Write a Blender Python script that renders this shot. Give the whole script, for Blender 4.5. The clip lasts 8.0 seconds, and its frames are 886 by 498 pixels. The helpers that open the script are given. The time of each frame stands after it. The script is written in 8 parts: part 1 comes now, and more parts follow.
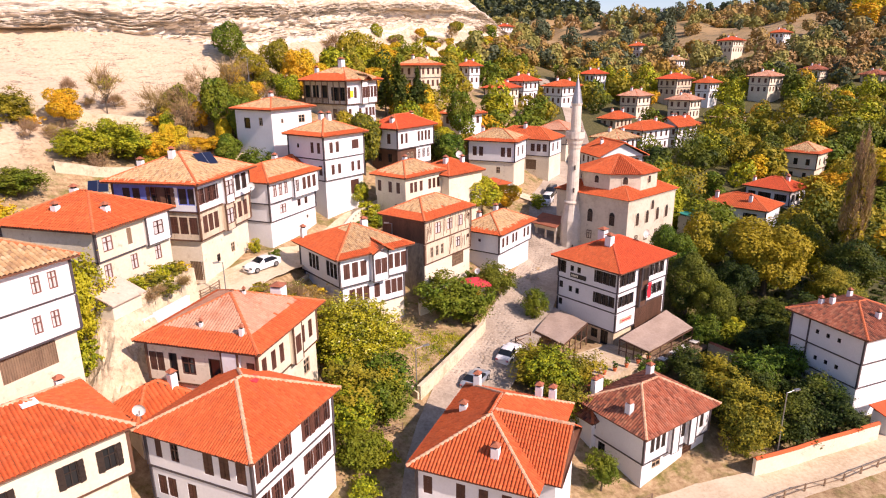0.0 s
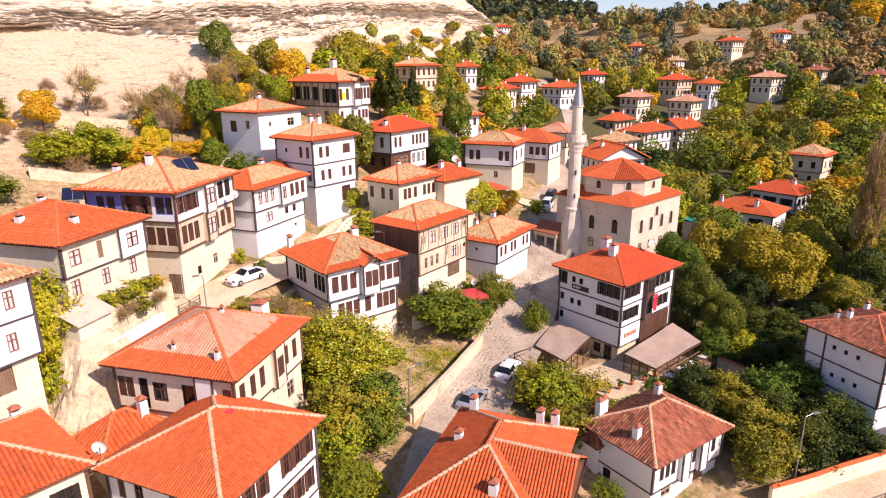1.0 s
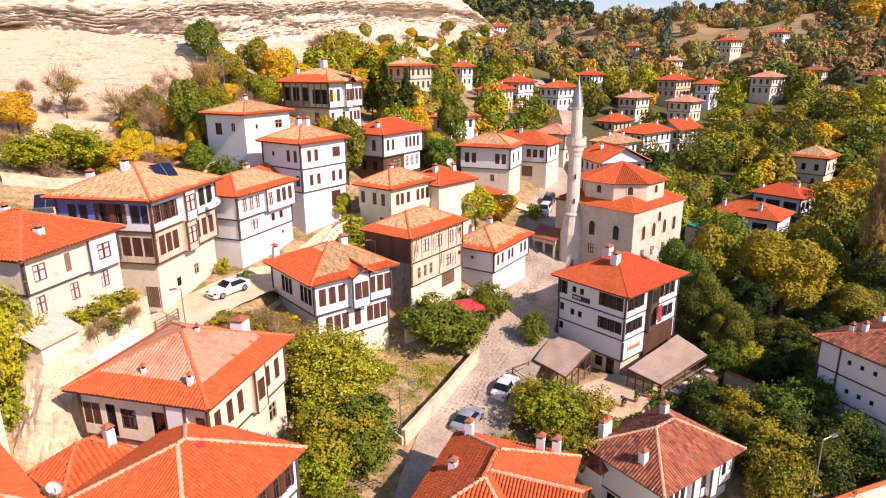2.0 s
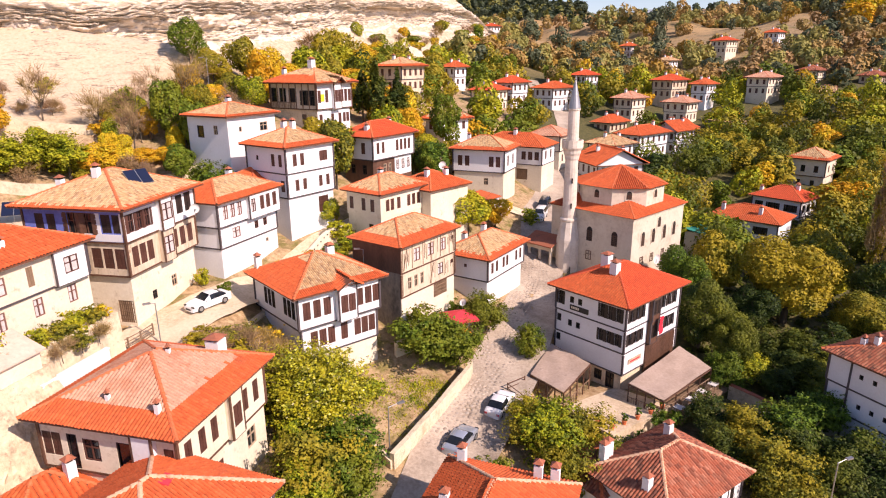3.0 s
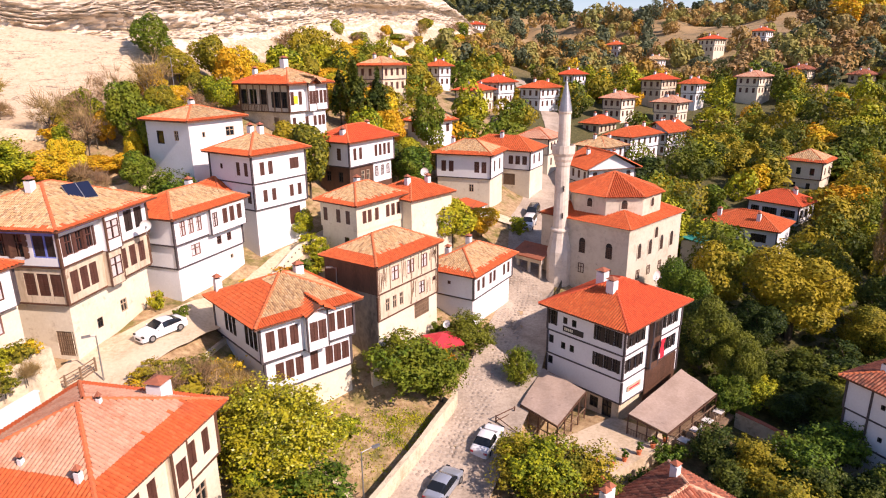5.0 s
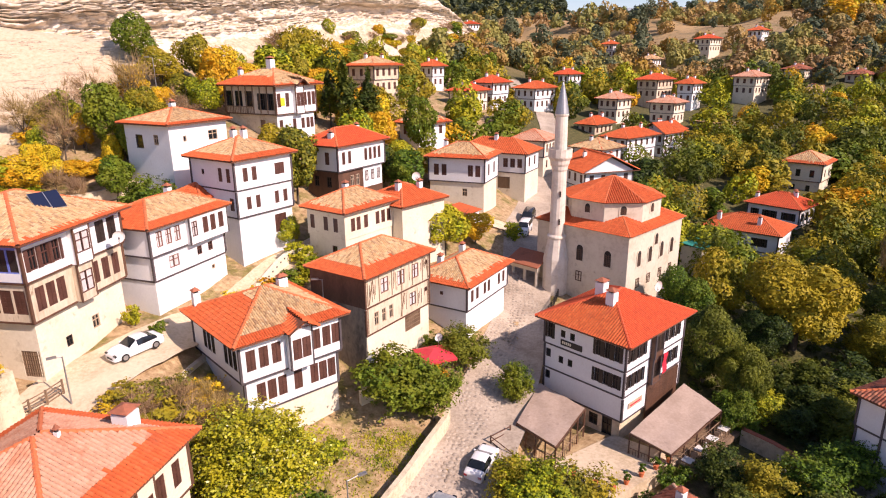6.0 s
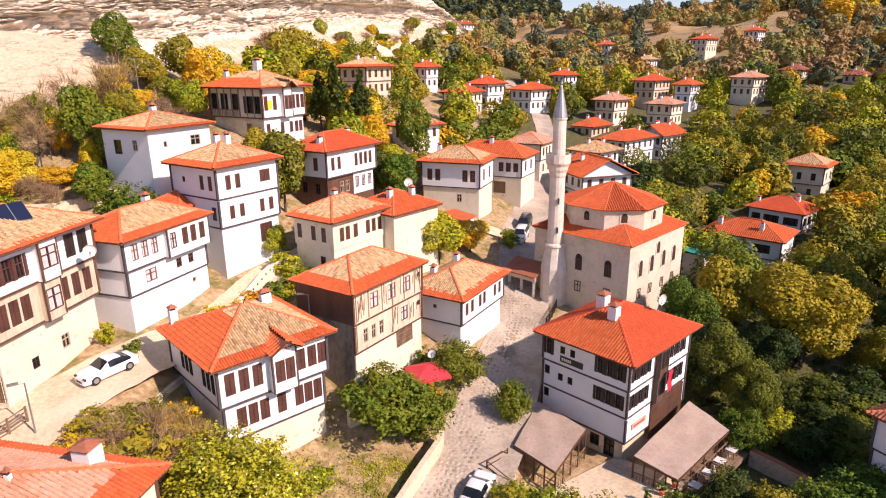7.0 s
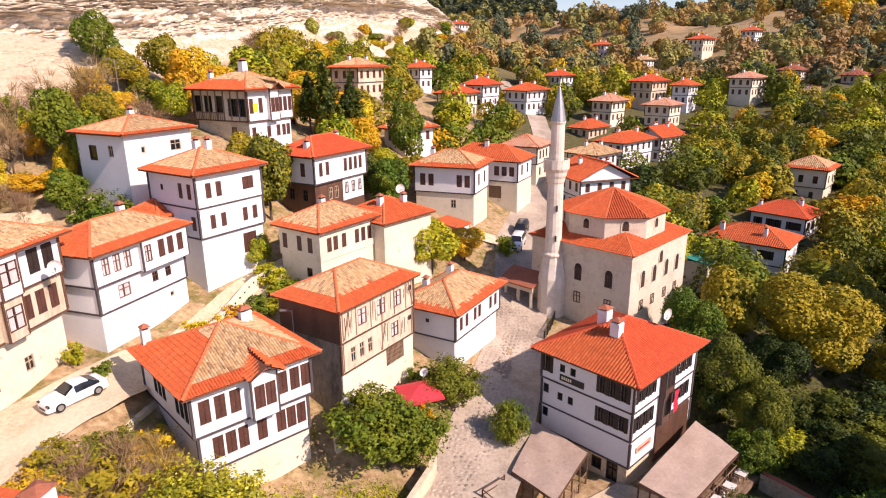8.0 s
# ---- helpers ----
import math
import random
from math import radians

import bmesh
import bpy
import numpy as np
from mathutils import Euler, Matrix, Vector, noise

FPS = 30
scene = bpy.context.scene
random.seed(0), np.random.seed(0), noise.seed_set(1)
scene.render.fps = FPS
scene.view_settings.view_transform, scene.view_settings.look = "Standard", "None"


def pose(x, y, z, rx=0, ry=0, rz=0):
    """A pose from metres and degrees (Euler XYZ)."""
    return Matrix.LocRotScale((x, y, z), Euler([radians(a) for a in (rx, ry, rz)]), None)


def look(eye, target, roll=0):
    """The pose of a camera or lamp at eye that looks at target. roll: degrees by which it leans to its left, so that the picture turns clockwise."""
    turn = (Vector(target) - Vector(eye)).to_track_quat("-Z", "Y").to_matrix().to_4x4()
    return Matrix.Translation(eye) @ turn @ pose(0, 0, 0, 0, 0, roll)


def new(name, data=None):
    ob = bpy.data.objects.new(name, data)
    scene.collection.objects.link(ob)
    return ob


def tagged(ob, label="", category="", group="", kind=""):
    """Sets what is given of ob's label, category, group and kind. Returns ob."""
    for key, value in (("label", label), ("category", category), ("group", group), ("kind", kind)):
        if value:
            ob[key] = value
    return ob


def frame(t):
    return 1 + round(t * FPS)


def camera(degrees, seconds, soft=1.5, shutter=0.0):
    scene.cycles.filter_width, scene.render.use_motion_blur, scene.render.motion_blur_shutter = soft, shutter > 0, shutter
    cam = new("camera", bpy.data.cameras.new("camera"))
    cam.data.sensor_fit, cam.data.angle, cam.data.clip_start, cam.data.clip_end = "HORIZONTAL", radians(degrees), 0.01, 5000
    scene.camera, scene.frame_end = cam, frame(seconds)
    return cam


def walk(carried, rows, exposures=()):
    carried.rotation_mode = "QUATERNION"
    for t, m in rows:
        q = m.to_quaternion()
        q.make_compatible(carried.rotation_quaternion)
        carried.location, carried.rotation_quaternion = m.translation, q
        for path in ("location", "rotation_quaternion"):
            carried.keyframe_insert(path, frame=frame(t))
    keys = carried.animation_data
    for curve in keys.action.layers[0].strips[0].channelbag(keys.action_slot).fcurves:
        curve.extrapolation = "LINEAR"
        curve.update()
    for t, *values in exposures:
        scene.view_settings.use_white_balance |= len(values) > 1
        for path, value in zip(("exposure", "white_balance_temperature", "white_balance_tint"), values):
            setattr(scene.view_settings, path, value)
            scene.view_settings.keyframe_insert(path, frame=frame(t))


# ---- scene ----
cam = camera(70.4, 8.0, soft=1.1)
METRES, EYE, TILT, LEAN, TURN = 28.0, 33.0, 0.0, 0.0, 0.0
ROWS = [
    (0.0, 0.0, 0.0, 0.0, -0.15, -16.8, 0.5),
    (0.5, 0.0062, 0.0766, -0.0014, -0.24, -16.77, 0.51),
    (1.0, 0.012, 0.1503, -0.0025, -0.38, -16.74, 0.51),
    (1.5, 0.0174, 0.2193, -0.0038, -0.53, -16.73, 0.51),
    (3.0, 0.0355, 0.4094, -0.006, -1.26, -16.73, 0.51),
    (3.5, 0.0412, 0.4679, -0.0062, -1.63, -16.75, 0.52),
    (4.0, 0.0475, 0.5246, -0.0062, -1.98, -16.78, 0.52),
    (4.5, 0.0543, 0.5804, -0.0059, -2.25, -16.8, 0.52),
    (6.0, 0.0778, 0.7507, -0.0005, -3.01, -16.89, 0.55),
    (6.5, 0.0844, 0.8088, 0.0023, -3.24, -16.89, 0.55),
    (7.0, 0.0914, 0.8692, 0.0044, -3.47, -16.87, 0.56),
    (7.5, 0.0999, 0.9297, 0.0058, -3.68, -16.87, 0.56),
    (8.0, 0.1088, 0.9935, 0.0072, -3.9, -16.87, 0.58),
]
walk(cam, [(t, pose(0, 0, EYE, TILT, LEAN, TURN) @ pose(METRES * x, METRES * y, METRES * z, 90 + pitch, roll, yaw)) for t, x, y, z, yaw, pitch, roll in ROWS],
     exposures=[(0.0, 0.27, 6500, 31), (8.0, 0.27, 6500, 31)])

# ---- sky, sun ----
SUN_TO = Vector((0.80, -0.60, 0.80)).normalized()
world = bpy.data.worlds.new("sky")
scene.world = world
world.use_nodes = True
wn = world.node_tree.nodes
wn.clear()
sky = wn.new("ShaderNodeTexSky")
sky.sky_type, sky.sun_disc = "NISHITA", False
sky.sun_elevation = math.asin(SUN_TO.z)
sky.sun_rotation = math.atan2(SUN_TO.x, SUN_TO.y)
sky.air_density, sky.dust_density, sky.ozone_density = 1.0, 0.4, 2.6
bg = wn.new("ShaderNodeBackground")
bg.inputs["Strength"].default_value = 0.124
wo = wn.new("ShaderNodeOutputWorld")
world.node_tree.links.new(sky.outputs[0], bg.inputs[0])
world.node_tree.links.new(bg.outputs[0], wo.inputs[0])
sun = new("sun", bpy.data.lights.new("sun", "SUN"))
sun.data.energy, sun.data.angle, sun.data.color = 5.3, radians(0.55), (1.0, 0.885, 0.71)
sun.matrix_world = look(SUN_TO * 200, (0, 0, 0))

# ---- materials ----
def tree_of(name):
    m = bpy.data.materials.new(name)
    m.use_nodes = True
    nt = m.node_tree
    return m, nt, nt.nodes["Principled BSDF"]


def noise_node(nt, pos, scale, detail=4.0, rough=0.6):
    n = nt.nodes.new("ShaderNodeTexNoise")
    n.inputs["Scale"].default_value, n.inputs["Detail"].default_value, n.inputs["Roughness"].default_value = scale, detail, rough
    nt.links.new(pos, n.inputs["Vector"])
    return n.outputs["Fac"]


def ramp(nt, fac, stops):
    r = nt.nodes.new("ShaderNodeValToRGB")
    while len(r.color_ramp.elements) < len(stops):
        r.color_ramp.elements.new(0.5)
    for e, (p, c) in zip(r.color_ramp.elements, stops):
        e.position, e.color = p, (*c, 1) if len(c) == 3 else c
    nt.links.new(fac, r.inputs["Fac"])
    return r.outputs["Color"]


def blend(nt, fac, a, b, mode="MIX"):
    n = nt.nodes.new("ShaderNodeMix")
    n.data_type, n.blend_type = "RGBA", mode
    for socket, v in ((n.inputs[0], fac), (n.inputs[6], a), (n.inputs[7], b)):
        if isinstance(v, (int, float)):
            socket.default_value = v
        elif isinstance(v, tuple):
            socket.default_value = (*v, 1)
        else:
            nt.links.new(v, socket)
    return n.outputs[2]


def position(nt, stretch=None):
    g = nt.nodes.new("ShaderNodeNewGeometry").outputs["Position"]
    if not stretch:
        return g
    n = nt.nodes.new("ShaderNodeVectorMath")
    n.operation = "MULTIPLY"
    n.inputs[1].default_value = stretch
    nt.links.new(g, n.inputs[0])
    return n.outputs[0]


def bump(nt, height, bsdf, strength, distance):
    b = nt.nodes.new("ShaderNodeBump")
    b.inputs["Strength"].default_value, b.inputs["Distance"].default_value = strength, distance
    nt.links.new(height, b.inputs["Height"])
    nt.links.new(b.outputs[0], bsdf.inputs["Normal"])


def plain(name, stops, rough=0.8, big=0.35, fine=6.0, relief=0.25, depth=0.02, metal=0.0, stretch=None, stain=None, stain_at=(0.58, 0.72)):
    """A surface with stains a few metres wide, a finer grain, and relief."""
    m, nt, p = tree_of(name)
    pos = position(nt, stretch)
    a = noise_node(nt, pos, big, 5.0)
    b = noise_node(nt, pos, fine, 6.0, 0.65)
    n = nt.nodes.new("ShaderNodeMath")
    n.operation, n.use_clamp = "MULTIPLY_ADD", True
    n.inputs[1].default_value = 0.45
    nt.links.new(b, n.inputs[0])
    s = nt.nodes.new("ShaderNodeMath")
    s.operation = "MULTIPLY"
    s.inputs[1].default_value = 0.55
    nt.links.new(a, s.inputs[0])
    nt.links.new(s.outputs[0], n.inputs[2])
    k = len(stops) - 1
    col = ramp(nt, n.outputs[0], [(0.36 + 0.28 * i / max(k, 1), c) for i, c in enumerate(stops)])
    if stain:
        c = noise_node(nt, pos, big * 3.1, 7.0, 0.7)
        col = blend(nt, ramp(nt, c, [(stain_at[0], (0, 0, 0)), (stain_at[1], (1, 1, 1))]), col, stain)
    nt.links.new(col, p.inputs["Base Color"])
    p.inputs["Roughness"].default_value, p.inputs["Metallic"].default_value = rough, metal
    if relief:
        bump(nt, b, p, relief, depth)
    return m


def pieces(name, stops, rough=0.85, dirt=(0.2, 0.12, 0.07), dirt_at=(0.56, 0.75), single=False, grain=5.0):
    """Tiles: each piece takes a tone of its own, with patches of dirt over many of them."""
    m, nt, p = tree_of(name)
    pos = position(nt)
    if single:
        r = nt.nodes.new("ShaderNodeObjectInfo").outputs["Random"]
    else:
        r = nt.nodes.new("ShaderNodeNewGeometry").outputs["Random Per Island"]
    k = len(stops)
    col = ramp(nt, r, [((i + 0.5) / k, c) for i, c in enumerate(stops)])
    col = blend(nt, ramp(nt, noise_node(nt, pos, 0.55, 6.0, 0.65), [(dirt_at[0], (0, 0, 0)), (dirt_at[1], (0.75, 0.75, 0.75))]), col, dirt)
    g = noise_node(nt, pos, grain, 5.0)
    col = blend(nt, 0.35, col, ramp(nt, g, [(0.35, (0.35, 0.35, 0.35)), (0.65, (1, 1, 1))]), "MULTIPLY")
    nt.links.new(col, p.inputs["Base Color"])
    p.inputs["Roughness"].default_value = rough
    bump(nt, g, p, 0.3, 0.01)
    return m


def foliage(name, stops, other, patch=0.25, turn=(0.55, 0.85), gloss=0.6):
    """Leaves: tone by leaf, by bough and by tree; thin enough for light to come through."""
    m, nt, p = tree_of(name)
    pos = position(nt)
    r = nt.nodes.new("ShaderNodeNewGeometry").outputs["Random Per Island"]
    k = len(stops)
    col = ramp(nt, r, [((i + 0.5) / k, c) for i, c in enumerate(stops)])
    n = noise_node(nt, pos, patch, 3.0)
    o = nt.nodes.new("ShaderNodeObjectInfo").outputs["Random"]
    add = nt.nodes.new("ShaderNodeMath")
    add.operation = "MULTIPLY_ADD"
    add.inputs[1].default_value, = (0.35,)
    nt.links.new(o, add.inputs[0])
    nt.links.new(n, add.inputs[2])
    col = blend(nt, ramp(nt, add.outputs[0], [(turn[0], (0, 0, 0)), (turn[1], (0.85, 0.85, 0.85))]), col, other)
    nt.links.new(col, p.inputs["Base Color"])
    p.inputs["Roughness"].default_value = gloss
    p.inputs["Specular IOR Level"].default_value = 0.5 if gloss < 0.5 else 0.2
    t = nt.nodes.new("ShaderNodeBsdfTranslucent")
    nt.links.new(col, t.inputs["Color"])
    mix = nt.nodes.new("ShaderNodeMixShader")
    mix.inputs[0].default_value = 0.12
    nt.links.new(p.outputs[0], mix.inputs[1])
    nt.links.new(t.outputs[0], mix.inputs[2])
    nt.links.new(mix.outputs[0], nt.nodes["Material Output"].inputs["Surface"])
    return m


def simple(name, c, rough=0.5, metal=0.0):
    m, nt, p = tree_of(name)
    p.inputs["Base Color"].default_value = (*c, 1)
    p.inputs["Roughness"].default_value, p.inputs["Metallic"].default_value = rough, metal
    return m


WHITE = plain("limewash", [(0.72, 0.71, 0.705), (0.82, 0.815, 0.81)], 0.9, 0.3, 5.0, 0.15, 0.01, stain=(0.62, 0.58, 0.5), stain_at=(0.62, 0.8))
CREAM = plain("cream_plaster", [(0.66, 0.57, 0.42), (0.8, 0.72, 0.57)], 0.92, 0.3, 4.0, 0.3, 0.02, stain=(0.5, 0.4, 0.27))
STONE = plain("rubble_plaster", [(0.46, 0.36, 0.23), (0.66, 0.55, 0.38), (0.74, 0.64, 0.46)], 0.95, 0.5, 3.0, 0.8, 0.06, stain=(0.3, 0.24, 0.16))
LATH = plain("timber_and_mud_wall", [(0.46, 0.36, 0.25), (0.62, 0.51, 0.37), (0.7, 0.59, 0.45)], 0.9, 0.8, 2.5, 0.4, 0.03, stretch=(1, 1, 0.3), stain=(0.24, 0.15, 0.09), stain_at=(0.6, 0.68))
# weathered wall of the ruin; on the timber house's side it carries shade
MUD = plain("weathered_shaded_grey_wall", [(0.1, 0.085, 0.07), (0.22, 0.18, 0.14), (0.32, 0.26, 0.2)], 0.95, 0.7, 3.0, 0.7, 0.04, stretch=(1, 1, 0.5), stain=(0.06, 0.05, 0.045), stain_at=(0.6, 0.68))
BLUE = plain("blue_limewash", [(0.12, 0.16, 0.5), (0.2, 0.25, 0.62)], 0.85, 0.5, 4.0, 0.15, 0.01)
ASHLAR = plain("pale_ashlar", [(0.5, 0.42, 0.31), (0.62, 0.54, 0.42), (0.66, 0.59, 0.47)], 0.85, 0.45, 2.2, 0.25, 0.02, stain=(0.4, 0.33, 0.24))
PALESTONE = plain("pale_minaret_stone", [(0.56, 0.48, 0.39), (0.68, 0.6, 0.5), (0.74, 0.66, 0.56)], 0.85, 0.6, 3.0, 0.25, 0.02, stain=(0.5, 0.42, 0.33))
TIMBER = plain("brown_timber", [(0.075, 0.035, 0.02), (0.15, 0.07, 0.04)], 0.65, 1.0, 9.0, 0.3, 0.01, stretch=(1, 1, 0.3))
RUBBLE = plain("stained_rubble_earth", [(0.3, 0.23, 0.15), (0.6, 0.48, 0.32), (0.72, 0.6, 0.42)], 0.95, 0.7, 2.6, 0.9, 0.09, stain=(0.22, 0.17, 0.12))
CEMENT = plain("pink_cement_wash", [(0.56, 0.4, 0.3), (0.72, 0.56, 0.44)], 0.9, 0.6, 3.0, 0.3, 0.03, stain=(0.45, 0.24, 0.14))
SHUTTER = plain("brown_shutter_paint", [(0.062, 0.024, 0.017), (0.125, 0.05, 0.034)], 0.55, 1.2, 9.0, 0.2, 0.008)
DARKWOOD = plain("black_brown_wood", [(0.018, 0.012, 0.01), (0.04, 0.026, 0.02)], 0.55, 1.0, 9.0, 0.2, 0.008)
OLDWOOD = plain("sun_bleached_wood", [(0.16, 0.1, 0.06), (0.3, 0.2, 0.12)], 0.8, 1.0, 8.0, 0.4, 0.02, stretch=(1, 1, 0.2))
PALEWOOD = plain("pale_window_wood", [(0.4, 0.28, 0.18), (0.52, 0.4, 0.28)], 0.7, 1.0, 8.0, 0.2, 0.01)
BEAM = plain("dark_beam", [(0.05, 0.04, 0.045), (0.1, 0.08, 0.08)], 0.7, 1.0, 8.0, 0.2, 0.01)
CURTAIN = plain("white_net_curtain", [(0.5, 0.44, 0.42), (0.68, 0.62, 0.6)], 0.8, 2.0, 9.0, 0.2, 0.01)
REDWOOD = plain("red_brown_window_paint", [(0.16, 0.075, 0.055), (0.26, 0.125, 0.095)], 0.6, 1.2, 9.0, 0.2, 0.008)
PANE = simple("window_glass", (0.015, 0.018, 0.022), 0.06)
# near-black: the dimness inside rooms, flues and holes is put into the colour
VOID = plain("painted_dim_interior", [(0.02, 0.016, 0.013), (0.045, 0.035, 0.028)], 0.9, 1.0, 5.0, 0.1, 0.01)
DECK = plain("roof_boards", [(0.12, 0.045, 0.025), (0.2, 0.08, 0.04)], 0.9, 0.8, 6.0, 0.2, 0.01)
TILE_NEW = pieces("orange_roof_tile", [(0.56, 0.1, 0.021), (0.66, 0.125, 0.028), (0.63, 0.115, 0.024), (0.69, 0.15, 0.04), (0.64, 0.12, 0.026)], dirt=(0.46, 0.1, 0.036), dirt_at=(0.52, 0.78))
TILE_RED = pieces("red_roof_tile", [(0.62, 0.085, 0.022), (0.7, 0.11, 0.028), (0.66, 0.095, 0.024)], dirt=(0.54, 0.08, 0.026), dirt_at=(0.55, 0.8))
TILE_OLD = pieces("weathered_roof_tile", [(0.5, 0.3, 0.14), (0.64, 0.43, 0.21), (0.66, 0.46, 0.24), (0.6, 0.34, 0.15), (0.62, 0.4, 0.19), (0.36, 0.2, 0.1), (0.68, 0.49, 0.28), (0.65, 0.44, 0.22)], dirt=(0.5, 0.36, 0.17))
TILE_PINK = pieces("faded_roof_tile", [(0.6, 0.31, 0.19), (0.64, 0.35, 0.22), (0.62, 0.32, 0.2), (0.66, 0.37, 0.24)], dirt=(0.52, 0.16, 0.07), dirt_at=(0.5, 0.66))
TILE_BROWN = pieces("brown_red_roof_tile", [(0.26, 0.075, 0.038), (0.42, 0.13, 0.065), (0.35, 0.095, 0.045), (0.5, 0.19, 0.1), (0.16, 0.055, 0.032)], dirt=(0.2, 0.08, 0.045))
TILE_FADED = pieces("faded_red_roof_tile", [(0.46, 0.13, 0.06), (0.54, 0.19, 0.1), (0.4, 0.1, 0.045), (0.58, 0.23, 0.13), (0.28, 0.08, 0.04)], dirt=(0.3, 0.1, 0.05), dirt_at=(0.5, 0.7))
TILE_ONE = pieces("single_roof_tile", [(0.56, 0.1, 0.021), (0.66, 0.125, 0.028), (0.63, 0.115, 0.024), (0.69, 0.15, 0.04), (0.64, 0.12, 0.026)], dirt=(0.46, 0.1, 0.036), dirt_at=(0.52, 0.78), single=True)
TILE_CAP = plain("orange_ridge_tile", [(0.56, 0.13, 0.04), (0.66, 0.19, 0.07)], 0.85, 0.8, 3.0, 0.3, 0.02)
RED_CAP = plain("red_ridge_tile", [(0.55, 0.08, 0.025), (0.64, 0.1, 0.03)], 0.85, 0.8, 3.0, 0.3, 0.02)
CAP = plain("mortared_ridge_tile", [(0.55, 0.2, 0.1), (0.66, 0.4, 0.24), (0.68, 0.46, 0.3)], 0.9, 1.2, 4.0, 0.4, 0.02)
LEAF_GREEN = foliage("green_leaves", [(0.0365, 0.0719, 0.00724), (0.0815, 0.154, 0.0119), (0.175, 0.264, 0.0188), (0.0514, 0.102, 0.00956)], (0.21, 0.215, 0.012), 0.3, (0.55, 0.9))
LEAF_OLIVE = foliage("olive_leaves", [(0.0785, 0.0942, 0.0102), (0.188, 0.197, 0.0157), (0.35, 0.306, 0.0225), (0.114, 0.122, 0.013)], (0.42, 0.31, 0.015), 0.3, (0.55, 0.88))
LEAF_LIME = foliage("yellow_green_leaves", [(0.0886, 0.126, 0.00824), (0.239, 0.297, 0.0111), (0.473, 0.479, 0.0155), (0.129, 0.175, 0.00969)], (0.52, 0.44, 0.015), 0.6, (0.6, 0.95))
LEAF_GOLD = foliage("golden_leaves", [(0.545, 0.409, 0.0147), (0.772, 0.575, 0.0158), (0.669, 0.45, 0.0147), (0.4, 0.367, 0.0158)], (0.688, 0.338, 0.0137))
LEAF_DARK = foliage("dark_leaves", [(0.0147, 0.0305, 0.00706), (0.0365, 0.0649, 0.0101), (0.0749, 0.107, 0.0142), (0.0234, 0.0447, 0.00807)], (0.189, 0.2, 0.015), 0.3, (0.58, 0.9))
LEAF_DRY = foliage("dry_twigs", [(0.36, 0.227, 0.128), (0.483, 0.31, 0.174), (0.256, 0.171, 0.102)], (0.375, 0.275, 0.0875))
LEAF_GLOSSY = foliage("glossy_speckled_leaves", [(0.03, 0.055, 0.005), (0.26, 0.32, 0.012), (0.56, 0.56, 0.02), (0.1, 0.14, 0.008), (0.4, 0.38, 0.013)], (0.5, 0.42, 0.014), 0.6, (0.6, 0.95), gloss=0.38)
BARK = plain("bark", [(0.06, 0.045, 0.03), (0.13, 0.1, 0.07)], 0.95, 1.0, 7.0, 0.7, 0.03)
METAL = plain("grey_metal", [(0.3, 0.3, 0.3), (0.4, 0.4, 0.4)], 0.45, 1.0, 6.0, 0.1, 0.005, metal=0.7)
IRON = simple("black_iron", (0.03, 0.028, 0.026), 0.5, 0.6)
CARWHITE = simple("white_car_paint", (0.78, 0.78, 0.78), 0.18)
CARGREY = simple("silver_car_paint", (0.42, 0.46, 0.52), 0.2, 0.4)
CARDARK = simple("dark_car_paint", (0.03, 0.03, 0.035), 0.2)
RUBBER = simple("tyre_rubber", (0.015, 0.015, 0.015), 0.9)
REDCLOTH = plain("red_canvas", [(0.55, 0.03, 0.045), (0.65, 0.05, 0.06)], 0.7, 0.6, 6.0, 0.15, 0.01)
FLAGRED = simple("red_flag_cloth", (0.6, 0.02, 0.04), 0.8)
PALECLOTH = plain("pale_canvas", [(0.6, 0.58, 0.54), (0.72, 0.7, 0.66)], 0.8, 0.8, 6.0, 0.15, 0.01)
FELT = plain("grey_brown_roof_felt", [(0.33, 0.24, 0.18), (0.45, 0.34, 0.27)], 0.85, 0.5, 4.0, 0.2, 0.02, stain=(0.26, 0.19, 0.15))
SOLAR = simple("solar_panel_glass", (0.012, 0.018, 0.045), 0.3)
PAVING = plain("dusty_stone_paving", [(0.26, 0.205, 0.15), (0.42, 0.34, 0.26), (0.54, 0.45, 0.35)], 0.95, 0.25, 3.5, 0.6, 0.04, stain=(0.36, 0.29, 0.22))
LANE = plain("pale_trodden_earth", [(0.46, 0.35, 0.22), (0.64, 0.51, 0.35), (0.73, 0.6, 0.43)], 0.95, 0.25, 3.0, 0.5, 0.04, stain=(0.4, 0.29, 0.17), stain_at=(0.6, 0.78))
SIGN = simple("dark_sign_board", (0.035, 0.03, 0.028), 0.6)
LETTER = simple("cream_letter_paint", (0.75, 0.7, 0.55), 0.6)
YELLOW = simple("yellow_cloth", (0.8, 0.6, 0.02), 0.8)
TEAL = simple("teal_sheet", (0.02, 0.25, 0.2), 0.6)

# ---- the lie of the land ----
# Ground levels: profiles across the valley, from near to far (y, x stops, heights).
PROFILES = []


def profile(y, xs, zs):
    PROFILES.append((y, xs, zs))


